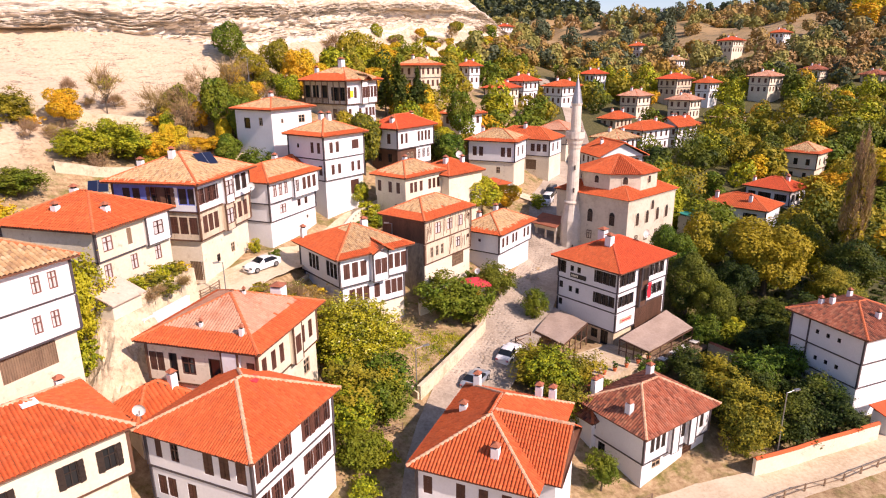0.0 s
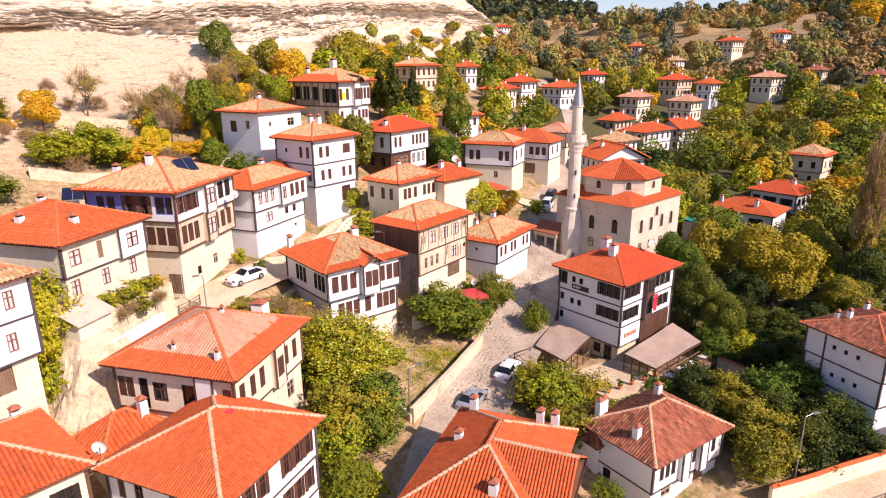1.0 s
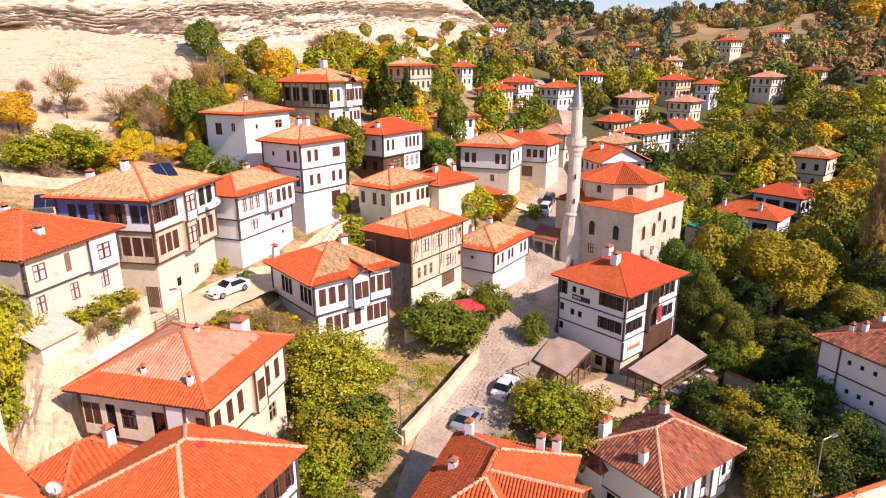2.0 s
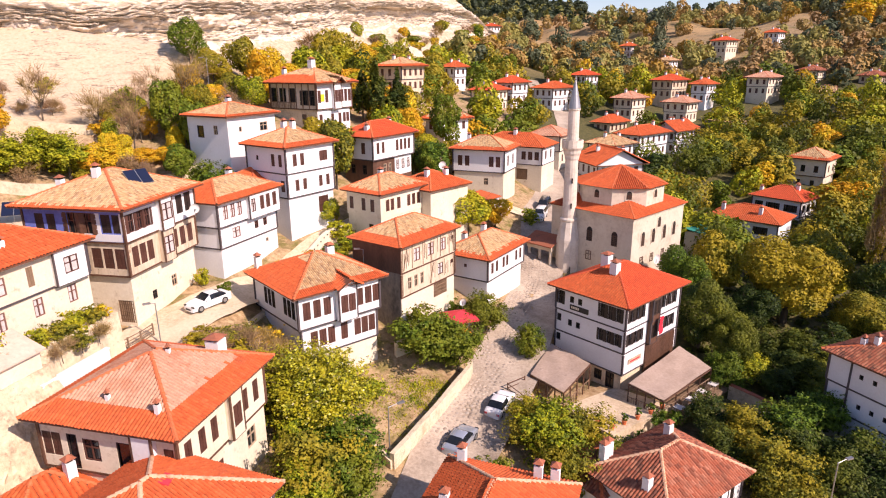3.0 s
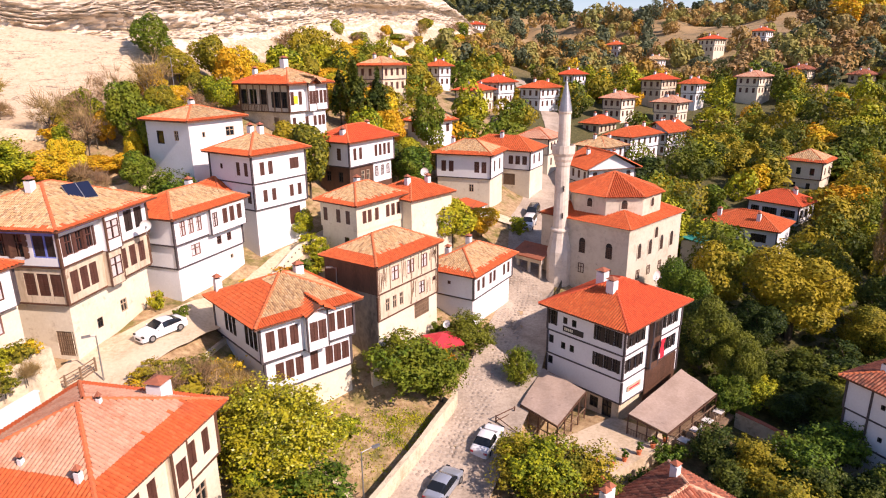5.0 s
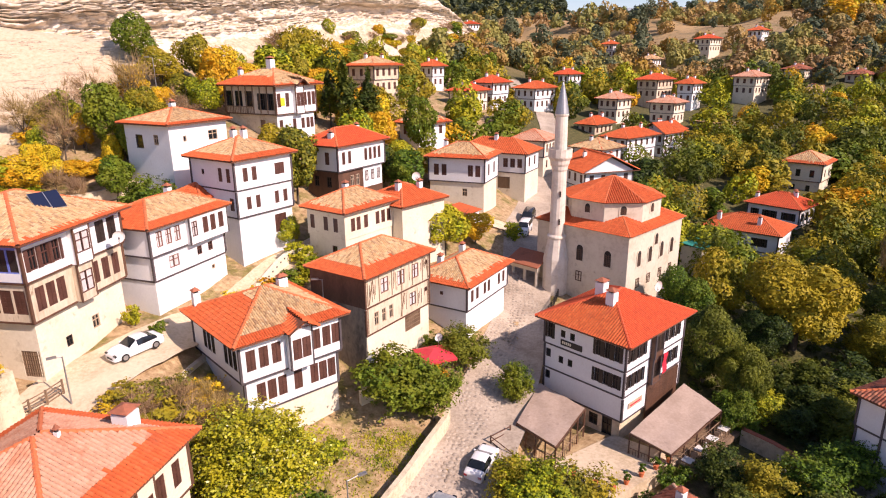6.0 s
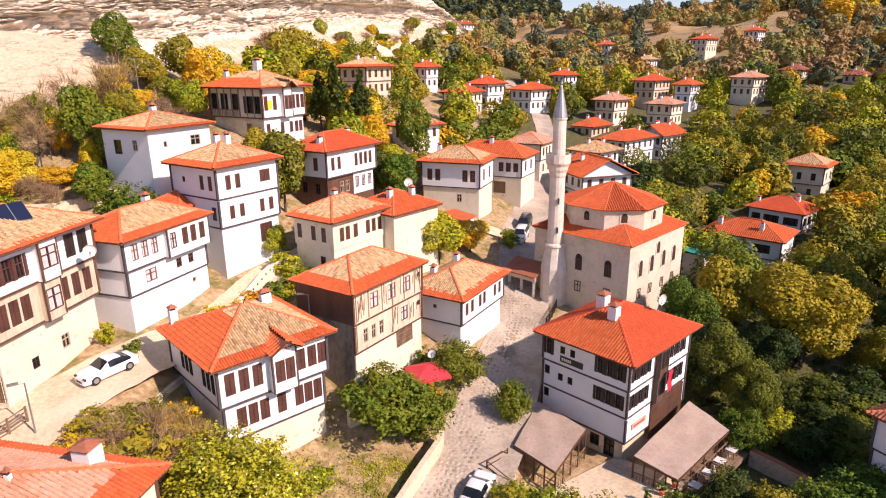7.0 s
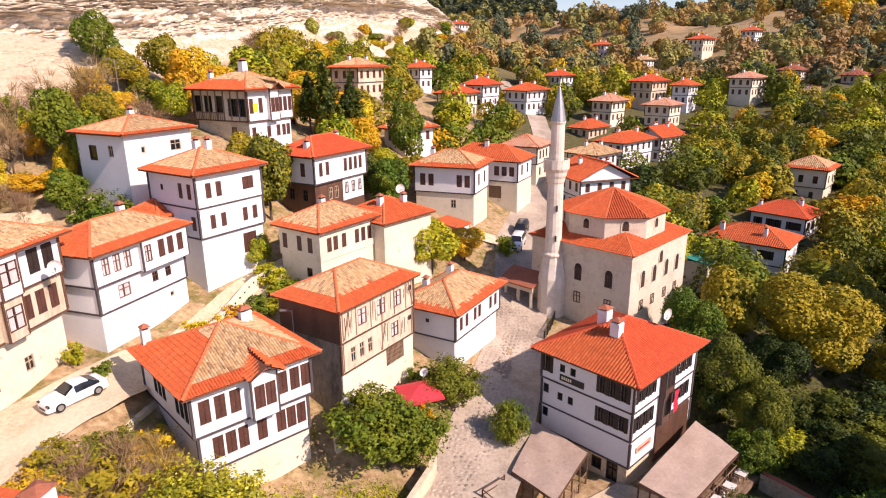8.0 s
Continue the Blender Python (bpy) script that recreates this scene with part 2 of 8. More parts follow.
profile(-400, [-300, 0, 300], [40, -8, 20])
profile(20, [-90, -45, -30, -12, 5, 30, 80, 200], [30, 12, 6, -3, -6, -7, -6, 8])
profile(36, [-90, -46, -38, -32, -20, -12, -6, 5, 18, 30, 80, 200], [28, 14, 8, 2, 0, -1.5, -3, -4.5, -6.8, -6.5, -5.5, 9])
profile(50, [-90, -45, -34, -28, -20, -13, -6, 2, 10, 18, 25, 50, 100, 200], [26, 14, 9.5, 6.5, 4, 2, -1, -2, -5, -6.3, -5.8, -5, -4, 10])
profile(70, [-90, -60, -45, -36, -20, -14, -10, -3, 4, 10.3, 12.2, 20, 30, 40, 60, 100, 200], [30, 20, 12, 9.8, 9.4, 6, 3, 2, 0.7, 0.1, -1.6, -1.9, -3, -4, -4, -2, 12])
profile(79, [-90, -60, -45, -30, -21, -12, -4, 3, 9, 12.8, 14.4, 22, 30, 40, 60, 100, 200], [32, 21.5, 14, 11, 10.2, 6.5, 5.5, 3, 2.2, 1.8, -1.7, -1.8, -2.2, -3.8, -3.5, -1, 13])
profile(90, [-90, -60, -45, -30, -22, -10, 0, 7, 13, 22, 35, 50, 80, 120, 220], [34, 24, 18, 15, 12.3, 10.5, 8, 5.5, 3.6, 3.2, 1.5, -1.5, -2, 2, 16])
profile(115, [-100, -60, -40, -25, -16, -8, 0, 12, 20, 30, 45, 60, 80, 120, 240], [36, 29, 26, 24.5, 22, 17, 13, 11, 7.5, 6, 3, -1, -1, 4, 20])
profile(130, [-100, -62, -45, -38, -30, -18, -5, 10, 20, 35, 60, 90, 140, 250], [40, 38, 36, 33, 28, 23, 19, 14.5, 10, 7.5, 3, 2, 6, 22])
profile(150, [-80, -50, -25, -5, 15, 35, 60, 90, 140, 260], [40, 34, 28, 22, 16, 11, 7, 5, 8, 26])
profile(200, [-80, -40, 0, 30, 60, 100, 160, 300], [46, 38, 26, 18, 14, 13, 17, 36])
profile(270, [-60, 0, 60, 120, 200, 350], [46, 33, 25, 24, 28, 52])
profile(400, [-100, 0, 100, 200, 320, 500], [62, 47, 40, 54, 80, 108])
profile(700, [-200, 0, 200, 290, 400, 700], [92, 70, 58, 62, 92, 130])
profile(960, [-300, 0, 60, 200, 265, 420, 560, 900], [150, 112, 106, 102, 80, 88, 118, 160])
profile(1500, [-400, 0, 300, 700, 900], [170, 140, 116, 132, 160])
profile(4000, [-1000, 0, 1000], [270, 235, 260])


def level(x, y):
    """The height of the ground."""
    x, y = np.asarray(x, float), np.asarray(y, float)
    ys = [p[0] for p in PROFILES]
    layers = np.array([np.interp(x, p[1], p[2]) for p in PROFILES])
    k = np.clip(np.searchsorted(ys, y) - 1, 0, len(ys) - 2)
    y0, y1 = np.take(ys, k), np.take(ys, k + 1)
    f = np.clip((y - y0) / (y1 - y0), 0, 1)
    f = 0.5 * f + 0.5 * f * f * (3 - 2 * f)
    a = np.take_along_axis(layers, k[None], 0)[0] if x.ndim else layers[k]
    b = np.take_along_axis(layers, k[None] + 1, 0)[0] if x.ndim else layers[k + 1]
    return a * (1 - f) + b * f


# ---- building blocks ----
class Geo:
    """Vertices and faces of one mesh."""

    def __init__(self):
        self.v, self.f = [], []

    def add(self, points, faces):
        k = len(self.v)
        self.v.extend(tuple(p) for p in points)
        self.f.extend(tuple(i + k for i in f) for f in faces)
        return self

    def quad(self, *p):
        return self.add(p, [tuple(range(len(p)))])

    def box(self, x0, y0, z0, x1, y1, z1, m=None):
        p = [Vector((x, y, z)) for z in (z0, z1) for x, y in ((x0, y0), (x1, y0), (x1, y1), (x0, y1))]
        if m is not None:
            p = [m @ q for q in p]
        return self.add(p, [(3, 2, 1, 0), (4, 5, 6, 7), (0, 1, 5, 4), (1, 2, 6, 5), (2, 3, 7, 6), (3, 0, 4, 7)])

    def rod(self, p0, p1, r0, r1=None, n=7):
        p0, p1 = Vector(p0), Vector(p1)
        r1 = r0 if r1 is None else r1
        d = (p1 - p0).normalized()
        u = d.orthogonal().normalized()
        w = d.cross(u)
        ring = [(math.cos(6.28318 * i / n), math.sin(6.28318 * i / n)) for i in range(n)]
        pts = [p0 + (u * c + w * s) * r0 for c, s in ring] + [p1 + (u * c + w * s) * r1 for c, s in ring]
        return self.add(pts, [(i, (i + 1) % n, n + (i + 1) % n, n + i) for i in range(n)] + [tuple(range(n))[::-1], tuple(range(n, 2 * n))])

    def lathe(self, stops, n=16, at=(0, 0)):
        pts = [(at[0] + r * math.cos(6.28318 * i / n), at[1] + r * math.sin(6.28318 * i / n), z) for r, z in stops for i in range(n)]
        fs = [(k * n + i, k * n + (i + 1) % n, (k + 1) * n + (i + 1) % n, (k + 1) * n + i) for k in range(len(stops) - 1) for i in range(n)]
        return self.add(pts, fs + [tuple(range(n))[::-1], tuple((len(stops) - 1) * n + i for i in range(n))])

    def prism(self, outline, y0, y1):
        """An outline in x and z, drawn out along y."""
        n = len(outline)
        pts = [(x, y0, z) for x, z in outline] + [(x, y1, z) for x, z in outline]
        return self.add(pts, [(i, (i + 1) % n, n + (i + 1) % n, n + i) for i in range(n)] + [tuple(range(n))[::-1], tuple(range(n, 2 * n))])

    def mesh(self, name="mesh"):
        """One mesh, in which corners that meet are one."""
        seen, where, pts = {}, [], []
        for p in self.v:
            k = (round(p[0], 4), round(p[1], 4), round(p[2], 4))
            if k not in seen:
                seen[k] = len(pts)
                pts.append(tuple(p))
            where.append(seen[k])
        me = bpy.data.meshes.new(name)
        me.from_pydata(pts, [], [f for f in (tuple(dict.fromkeys(where[i] for i in f)) for f in self.f) if len(f) > 2])
        return me


def soup(name, verts, faces):
    """A mesh from arrays: n x 3 places, m x 4 corners."""
    me = bpy.data.meshes.new(name)
    k = faces.shape[1]
    me.vertices.add(len(verts))
    me.vertices.foreach_set("co", verts.astype(np.float32).ravel())
    me.loops.add(faces.size)
    me.loops.foreach_set("vertex_index", faces.astype(np.int32).ravel())
    me.polygons.add(len(faces))
    me.polygons.foreach_set("loop_start", np.arange(0, faces.size, k, dtype=np.int32))
    me.update(calc_edges=True)
    return me


def part(name, geo, material, parent, label="", m=None):
    """One mesh object under a thing or a part."""
    me = geo.mesh(name) if isinstance(geo, Geo) else geo
    if material is not None and not me.materials:
        me.materials.append(material)
    ob = new(name, me)
    ob.parent = parent
    if m is not None:
        ob.matrix_basis = m
    if label:
        ob["label"] = label
    return ob


def thing(name, m, label, category, group="", kind=""):
    return tagged(put(new(name), m), label, category, group, kind)


def put(ob, m):
    ob.matrix_basis = m
    return ob


def single(name, geo, material, label, category, m=None, group="", kind=""):
    """A thing that is one mesh."""
    ob = part(name, geo, material, None)
    if m is not None:
        ob.matrix_basis = m
    return tagged(ob, label, category, group, kind)


# ---- windows ----
MESHES = {}


def kept(key, make):
    if key not in MESHES:
        MESHES[key] = make()
    return MESHES[key]


def frame_geo(w, h, bars, t=0.09):
    g = Geo()
    e = 0.035
    if bars:
        holes = [(a, b, c, d) for a, b in ((t, w / 2 - e), (w / 2 + e, w - t)) for c, d in ((t, h * 0.62 - e), (h * 0.62 + e, h - t))]
    else:
        holes = [(t, w - t, t, h - t)]
    slab(g, w, 0.0, h, holes, lambda u, v, d: (u - w / 2, d - 0.04, v), 0.12)
    for u in (-w / 2, w / 2):
        g.quad((u, -0.04, 0), (u, 0.08, 0), (u, 0.08, h), (u, -0.04, h))
    for v in (0.0, h):
        g.quad((-w / 2, -0.04, v), (-w / 2, 0.08, v), (w / 2, 0.08, v), (w / 2, -0.04, v))
    return g


def leaf_geo(w, h):
    g = Geo().box(-w / 2, -0.02, 0, w / 2, 0.015, h)
    for i in range(4):
        z = 0.06 + (h - 0.12) * i / 4
        g.box(-w / 2 + 0.05, -0.045, z + 0.04, w / 2 - 0.05, -0.02, z + (h - 0.12) / 4 - 0.04)
    return g


def lattice_geo(w, h):
    g = Geo().box(-w / 2, 0.03, 0, w / 2, 0.06, h)
    n = max(4, int(w / 0.18))
    for i in range(n + 1):
        x = -w / 2 + w * i / n
        g.box(x - 0.025, -0.03, 0, x + 0.025, 0.03, h)
    for i in range(max(3, int(h / 0.35)) + 1):
        z = h * i / max(3, int(h / 0.35))
        g.box(-w / 2, -0.045, z - 0.03, w / 2, -0.03, z + 0.03)
    return g


def window(parent, m, w, h, style, wood):
    """One window in its opening; its pane and shutters are parts of it."""
    w, h = round(w, 2), round(h, 2)
    key = (w, h, style, wood.name)
    if style == "lattice":
        return part("lattice_window", kept(key, lambda: lattice_geo(w, h).mesh("lattice")), wood, parent, m=m)
    bars = style in ("open", "pane", "curtain")
    f = part("window", kept(key, lambda: frame_geo(w, h, bars).mesh("window")), wood, parent, m=m)
    if style == "shut":
        leaf = kept((w, h, "leaf", wood.name), lambda: leaf_geo(w / 2 - 0.06, h - 0.12).mesh("shutter"))
        for s in (-1, 1):
            part("shutter", leaf, wood, f, m=pose(s * (w / 4 - 0.02), 0.0, 0.06))
    else:
        part("pane", kept((w, h, "glass"), lambda: Geo().box(-w / 2 + 0.05, 0.05, 0.05, w / 2 - 0.05, 0.07, h - 0.05).mesh("pane")), PANE, f)
    if style == "curtain":
        cloth = kept((w, h, "cloth"), lambda: Geo().box(-w * 0.46, 0.03, 0.08, -w * 0.08, 0.048, h * 0.94).box(w * 0.06, 0.03, 0.08, w * 0.46, 0.048, h * 0.94).mesh("curtain"))
        part("curtain", cloth, CURTAIN, f)
    if style == "open":
        leaf = kept((w, h, "open leaf", wood.name), lambda: leaf_geo(w / 2, h).mesh("shutter"))
        for s in (-1, 1):
            part("shutter", leaf, wood, f, m=pose(s * (w * 0.75 - 0.02), -0.09, 0, 0, 0, s * 14))
    return f


def row(face, where, w=0.8, h=1.6, sill=0.75, style="shut", wood=None):
    """Windows of one face of a floor, at these shares of its length."""
    return [(face, f, w, h, sill, style, wood) for f in where]


def slab(g, length, v0, v1, holes, at, thick=0.28):
    """A wall's two skins with openings through it. at(u, v, d): the place u along, v up, d inwards."""
    us = sorted({0.0, length, *(e for o in holes for e in o[:2])})
    vs = sorted({v0, v1, *(e for o in holes for e in o[2:])})
    for a, b in zip(us, us[1:]):
        for c, d in zip(vs, vs[1:]):
            mu, mv = (a + b) / 2, (c + d) / 2
            if any(o[0] < mu < o[1] and o[2] < mv < o[3] for o in holes):
                continue
            for deep in (0.0, thick) if holes else (0.0,):
                g.quad(at(a, c, deep), at(b, c, deep), at(b, d, deep), at(a, d, deep))
    for a, b, c, d in holes:
        for (p, q), (r, s) in (((a, c), (b, c)), ((b, c), (b, d)), ((b, d), (a, d)), ((a, d), (a, c))):
            g.quad(at(p, q, 0), at(r, s, 0), at(r, s, thick), at(p, q, thick))


def storey(house, x0, y0, x1, y1, z0, z1, wins, wall, wood, foot=0.0, name="wall"):
    """One floor of a house: its wall with openings, and the windows in them."""
    by_face = wall if isinstance(wall, dict) else {"": wall}
    skins = {}
    a, b = x1 - x0, y1 - y0
    faces = {"R": (a, lambda u, v, d: (x0 + u, y0 + d, v)), "L": (b, lambda u, v, d: (x0 + d, y0 + u, v)),
             "B": (a, lambda u, v, d: (x0 + u, y1 - d, v)), "F": (b, lambda u, v, d: (x1 - d, y0 + u, v))}
    for key, (length, at) in faces.items():
        holes = []
        for face, f, w, h, sill, style, own in wins:
            if face != key:
                continue
            u = f * length
            holes.append((u - w / 2, u + w / 2, z0 + sill, z0 + sill + h))
            p = at(u, z0 + sill, 0.07)
            window(house, pose(*p, 0, 0, {"R": 0, "L": -90, "B": 180, "F": 90}[key]), w, h, style, own or wood)
        skin = by_face.get(key, by_face[""])
        slab(skins.setdefault(skin.name, (skin, Geo()))[1], length, z0 - foot, z1, holes, at)
    g = Geo()
    g.quad((x0, y0, z0), (x1, y0, z0), (x1, y1, z0), (x0, y1, z0))
    g.quad((x0, y0, z1 - 0.01), (x1, y0, z1 - 0.01), (x1, y1, z1 - 0.01), (x0, y1, z1 - 0.01))
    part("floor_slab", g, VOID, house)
    for skin, geo in skins.values():
        last = part(name, geo, skin, house)
    return last


# ---- roofs ----
def tile_soup(name, places, ex, ey, n, w, length):
    """Barrel tiles, one island each, at n x 3 places, stepped where they overlap."""
    us = np.array([-0.5, -0.28, 0.0, 0.28, 0.5]) * w
    zs = np.array([0.0, 0.75, 1.0, 0.75, 0.0]) * w * 0.42
    base = np.concatenate([np.array([u * ex + (z + 0.045) * n for u, z in zip(us, zs)]), np.array([u * 0.92 * ex + (z + 0.008) * n + length * ey for u, z in zip(us, zs)])])
    quads = np.array([(i, i + 1, i + 6, i + 5) for i in range(4)])
    verts = (places[:, None, :] + base[None]).reshape(-1, 3)
    faces = (quads[None] + 10 * np.arange(len(places))[:, None, None]).reshape(-1, 4)
    return verts, faces


def slope(roof, corners, bands, w, course, rng, loose=0.012, singles=0):
    """Covers a slope with tiles. corners: eave start, eave end, ridge end, ridge start. bands: (up to this share of the height, material)."""
    p0, p1, p2, p3 = (np.array(c, float) for c in corners)
    ex = p1 - p0
    span = np.linalg.norm(ex)
    ex /= span
    up = p3 - p0
    up -= ex * (up @ ex)
    rise = np.linalg.norm(up)
    ey = up / rise
    n = np.cross(ex, ey)
    if n[2] < 0:
        n = -n
    s0, s1 = (p3 - p0) @ ex, (p2 - p0) @ ex
    bins = {}
    for k in range(int(rise / course) + 1):
        t = k * course - 0.06
        f = max(t + course * 0.5, 0) / rise
        if f > 1:
            break
        lo, hi = s0 * f + w * 0.3, span + (s1 - span) * f - w * 0.3
        cols = np.arange(math.ceil((lo - w / 2) / w), math.floor((hi - w / 2) / w) + 1)
        if not len(cols):
            continue
        s = cols * w + w / 2 + rng.normal(0, loose * 0.4, len(cols))
        tt = t + rng.normal(0, loose, len(cols))
        pts = p0 + s[:, None] * ex + tt[:, None] * ey + rng.normal(0, loose * 0.3, len(cols))[:, None] * n
        for j, q in enumerate(pts):
            edge = f + rng.uniform(-0.02, 0.02)
            for share, material in bands:
                if edge <= share:
                    bins.setdefault(material.name, (material, []))[1].append(q)
                    break
    for material, pts in bins.values():
        if singles:
            v, fc = tile_soup("tile", np.zeros((1, 3)), ex, ey, n, w, course * 1.16)
            one = soup("tile", v, fc)
            one.materials.append(TILE_ONE)
            for q in pts[:singles]:
                part("tile", one, None, roof, m=Matrix.Translation(q))
            pts = pts[singles:]
        if not pts:
            continue
        v, fc = tile_soup("tiles", np.array(pts), ex, ey, n, w, course * 1.16)
        ob = part("roof_tiles", soup("roof_tiles", v, fc), material, roof)
        ob["kind"] = "stuff"


def ridge(roof, p, q, r=0.14, step=0.42, material=None):
    """A line of half-round cap tiles."""
    p, q = Vector(p), Vector(q)
    d = q - p
    count = max(1, int(d.length / step))
    g = Geo()
    side = d.cross(Vector((0, 0, 1))).normalized()
    up = side.cross(d).normalized()
    ring = [(math.cos(t), math.sin(t)) for t in (0, 0.8, 1.57, 2.34, 3.1416)]
    last = None
    for i in range(count):
        for at, k, low in ((i / count, 1.0, 0.02), ((i + 0.97) / count, 0.84, 0.0)):
            cur = [p + d * at + side * c * r * k + up * (s * r * k + low) for c, s in ring]
            if last:
                g.add(last + cur, [(j, j + 1, j + 6, j + 5) for j in range(4)])
            last = cur
    return part("ridge_cap", g, material or TILE_CAP, roof)


def hip_roof(house, x0, y0, x1, y1, z, rise, bands, w=0.36, course=0.42, seed=1, flat=0.0, caps=None, fascia=None, singles=0, gable="", lift=0.0):
    """A tiled hip roof over a rectangle of eaves. gable: 'x' or 'y', the way its ridge runs from end to end."""
    rng = np.random.default_rng(seed)
    a, b = x1 - x0, y1 - y0
    half = min(a, b) / 2
    if gable == "x":
        e0, e1 = (x0, y0 + b / 2), (x1, y0 + b / 2)
    elif gable == "y":
        e0, e1 = (x0 + a / 2, y0), (x0 + a / 2, y1)
    elif a >= b:
        e0, e1 = (x0 + half, y0 + b / 2), (x1 - half, y0 + b / 2)
    else:
        e0, e1 = (x0 + a / 2, y0 + half), (x0 + a / 2, y1 - half)
    if abs(e0[0] - e1[0]) + abs(e0[1] - e1[1]) < 0.3:
        e0, e1 = (e0[0] - 0.15, e0[1]), (e1[0] + 0.15, e1[1])
    top = z + rise
    c = [(x0, y0, z), (x1, y0, z), (x1, y1, z), (x0, y1, z)]
    r0, r1 = (*e0, top), (*e1, top)
    wide = abs(e1[0] - e0[0]) >= abs(e1[1] - e0[1])
    g = Geo()
    t = 0.14
    low = [(p[0], p[1], p[2] - t) for p in c]
    pts = c + [r0, r1] + low
    if wide:
        fs = [(0, 1, 5, 4), (1, 2, 5), (2, 3, 4, 5), (3, 0, 4)]
    else:
        fs = [(0, 1, 4), (1, 2, 5, 4), (2, 3, 5), (3, 0, 4, 5)]
    if gable:
        fs = [f for f in fs if len(f) == 4]
    fs += [(0, 6, 7, 1), (1, 7, 8, 2), (2, 8, 9, 3), (3, 9, 6, 0), (6, 9, 8, 7)]
    g.add(pts, fs)
    roof = part("roof", g, fascia or DECK, house)
    if wide:
        sides = [(c[0], c[1], r1, r0), (c[1], c[2], r1, r1), (c[2], c[3], r0, r1), (c[3], c[0], r0, r0)]
        hips = [(c[0], r0), (c[3], r0), (c[1], r1), (c[2], r1)]
    else:
        sides = [(c[0], c[1], r0, r0), (c[1], c[2], r1, r0), (c[2], c[3], r1, r1), (c[3], c[0], r0, r1)]
        hips = [(c[0], r0), (c[1], r0), (c[2], r1), (c[3], r1)]
    for i, s in enumerate(sides):
        if gable and abs(np.cross(np.subtract(s[1], s[0]), np.subtract(s[3], s[0]))[2]) < 1e-6:
            continue
        slope(roof, s, bands[i % len(bands)] if isinstance(bands[0], list) else bands, w, course, rng, singles=singles if i in (0, 3) else 0)
    if not gable:
        for p, q in hips:
            ridge(roof, p, q, material=caps, r=0.17)
    if (Vector(r0) - Vector(r1)).length > 0.5:
        ridge(roof, r0, r1, material=caps, r=0.17)
    return roof


def chimney(house, x, y, z, h=1.3, s=0.55, cap=None, wall=None):
    g = Geo().box(-s / 2, -s / 2, -1.2, s / 2, s / 2, h)
    c = part("chimney", g, wall or WHITE, house, m=pose(x, y, z))
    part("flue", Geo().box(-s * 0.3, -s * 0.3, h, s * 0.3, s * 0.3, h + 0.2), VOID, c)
    e = s * 0.62
    t = Geo().add([(-e, -e, h + 0.2), (e, -e, h + 0.2), (e, e, h + 0.2), (-e, e, h + 0.2), (-e * 0.1, 0, h + 0.5), (e * 0.1, 0, h + 0.5)],
                  [(0, 1, 5, 4), (1, 2, 5), (2, 3, 4, 5), (3, 0, 4), (3, 2, 1, 0)])
    part("cap", t, cap or TILE_BROWN, c)
    return c


NEW = [(2, TILE_NEW)]
RED = [(2, TILE_RED)]
OLD = [(0.2, TILE_NEW), (2, TILE_OLD)]
PINK = [(0.22, TILE_NEW), (2, TILE_PINK)]
BROWN = [(2, TILE_BROWN)]
SEED = [10]
FOOTPRINTS = []


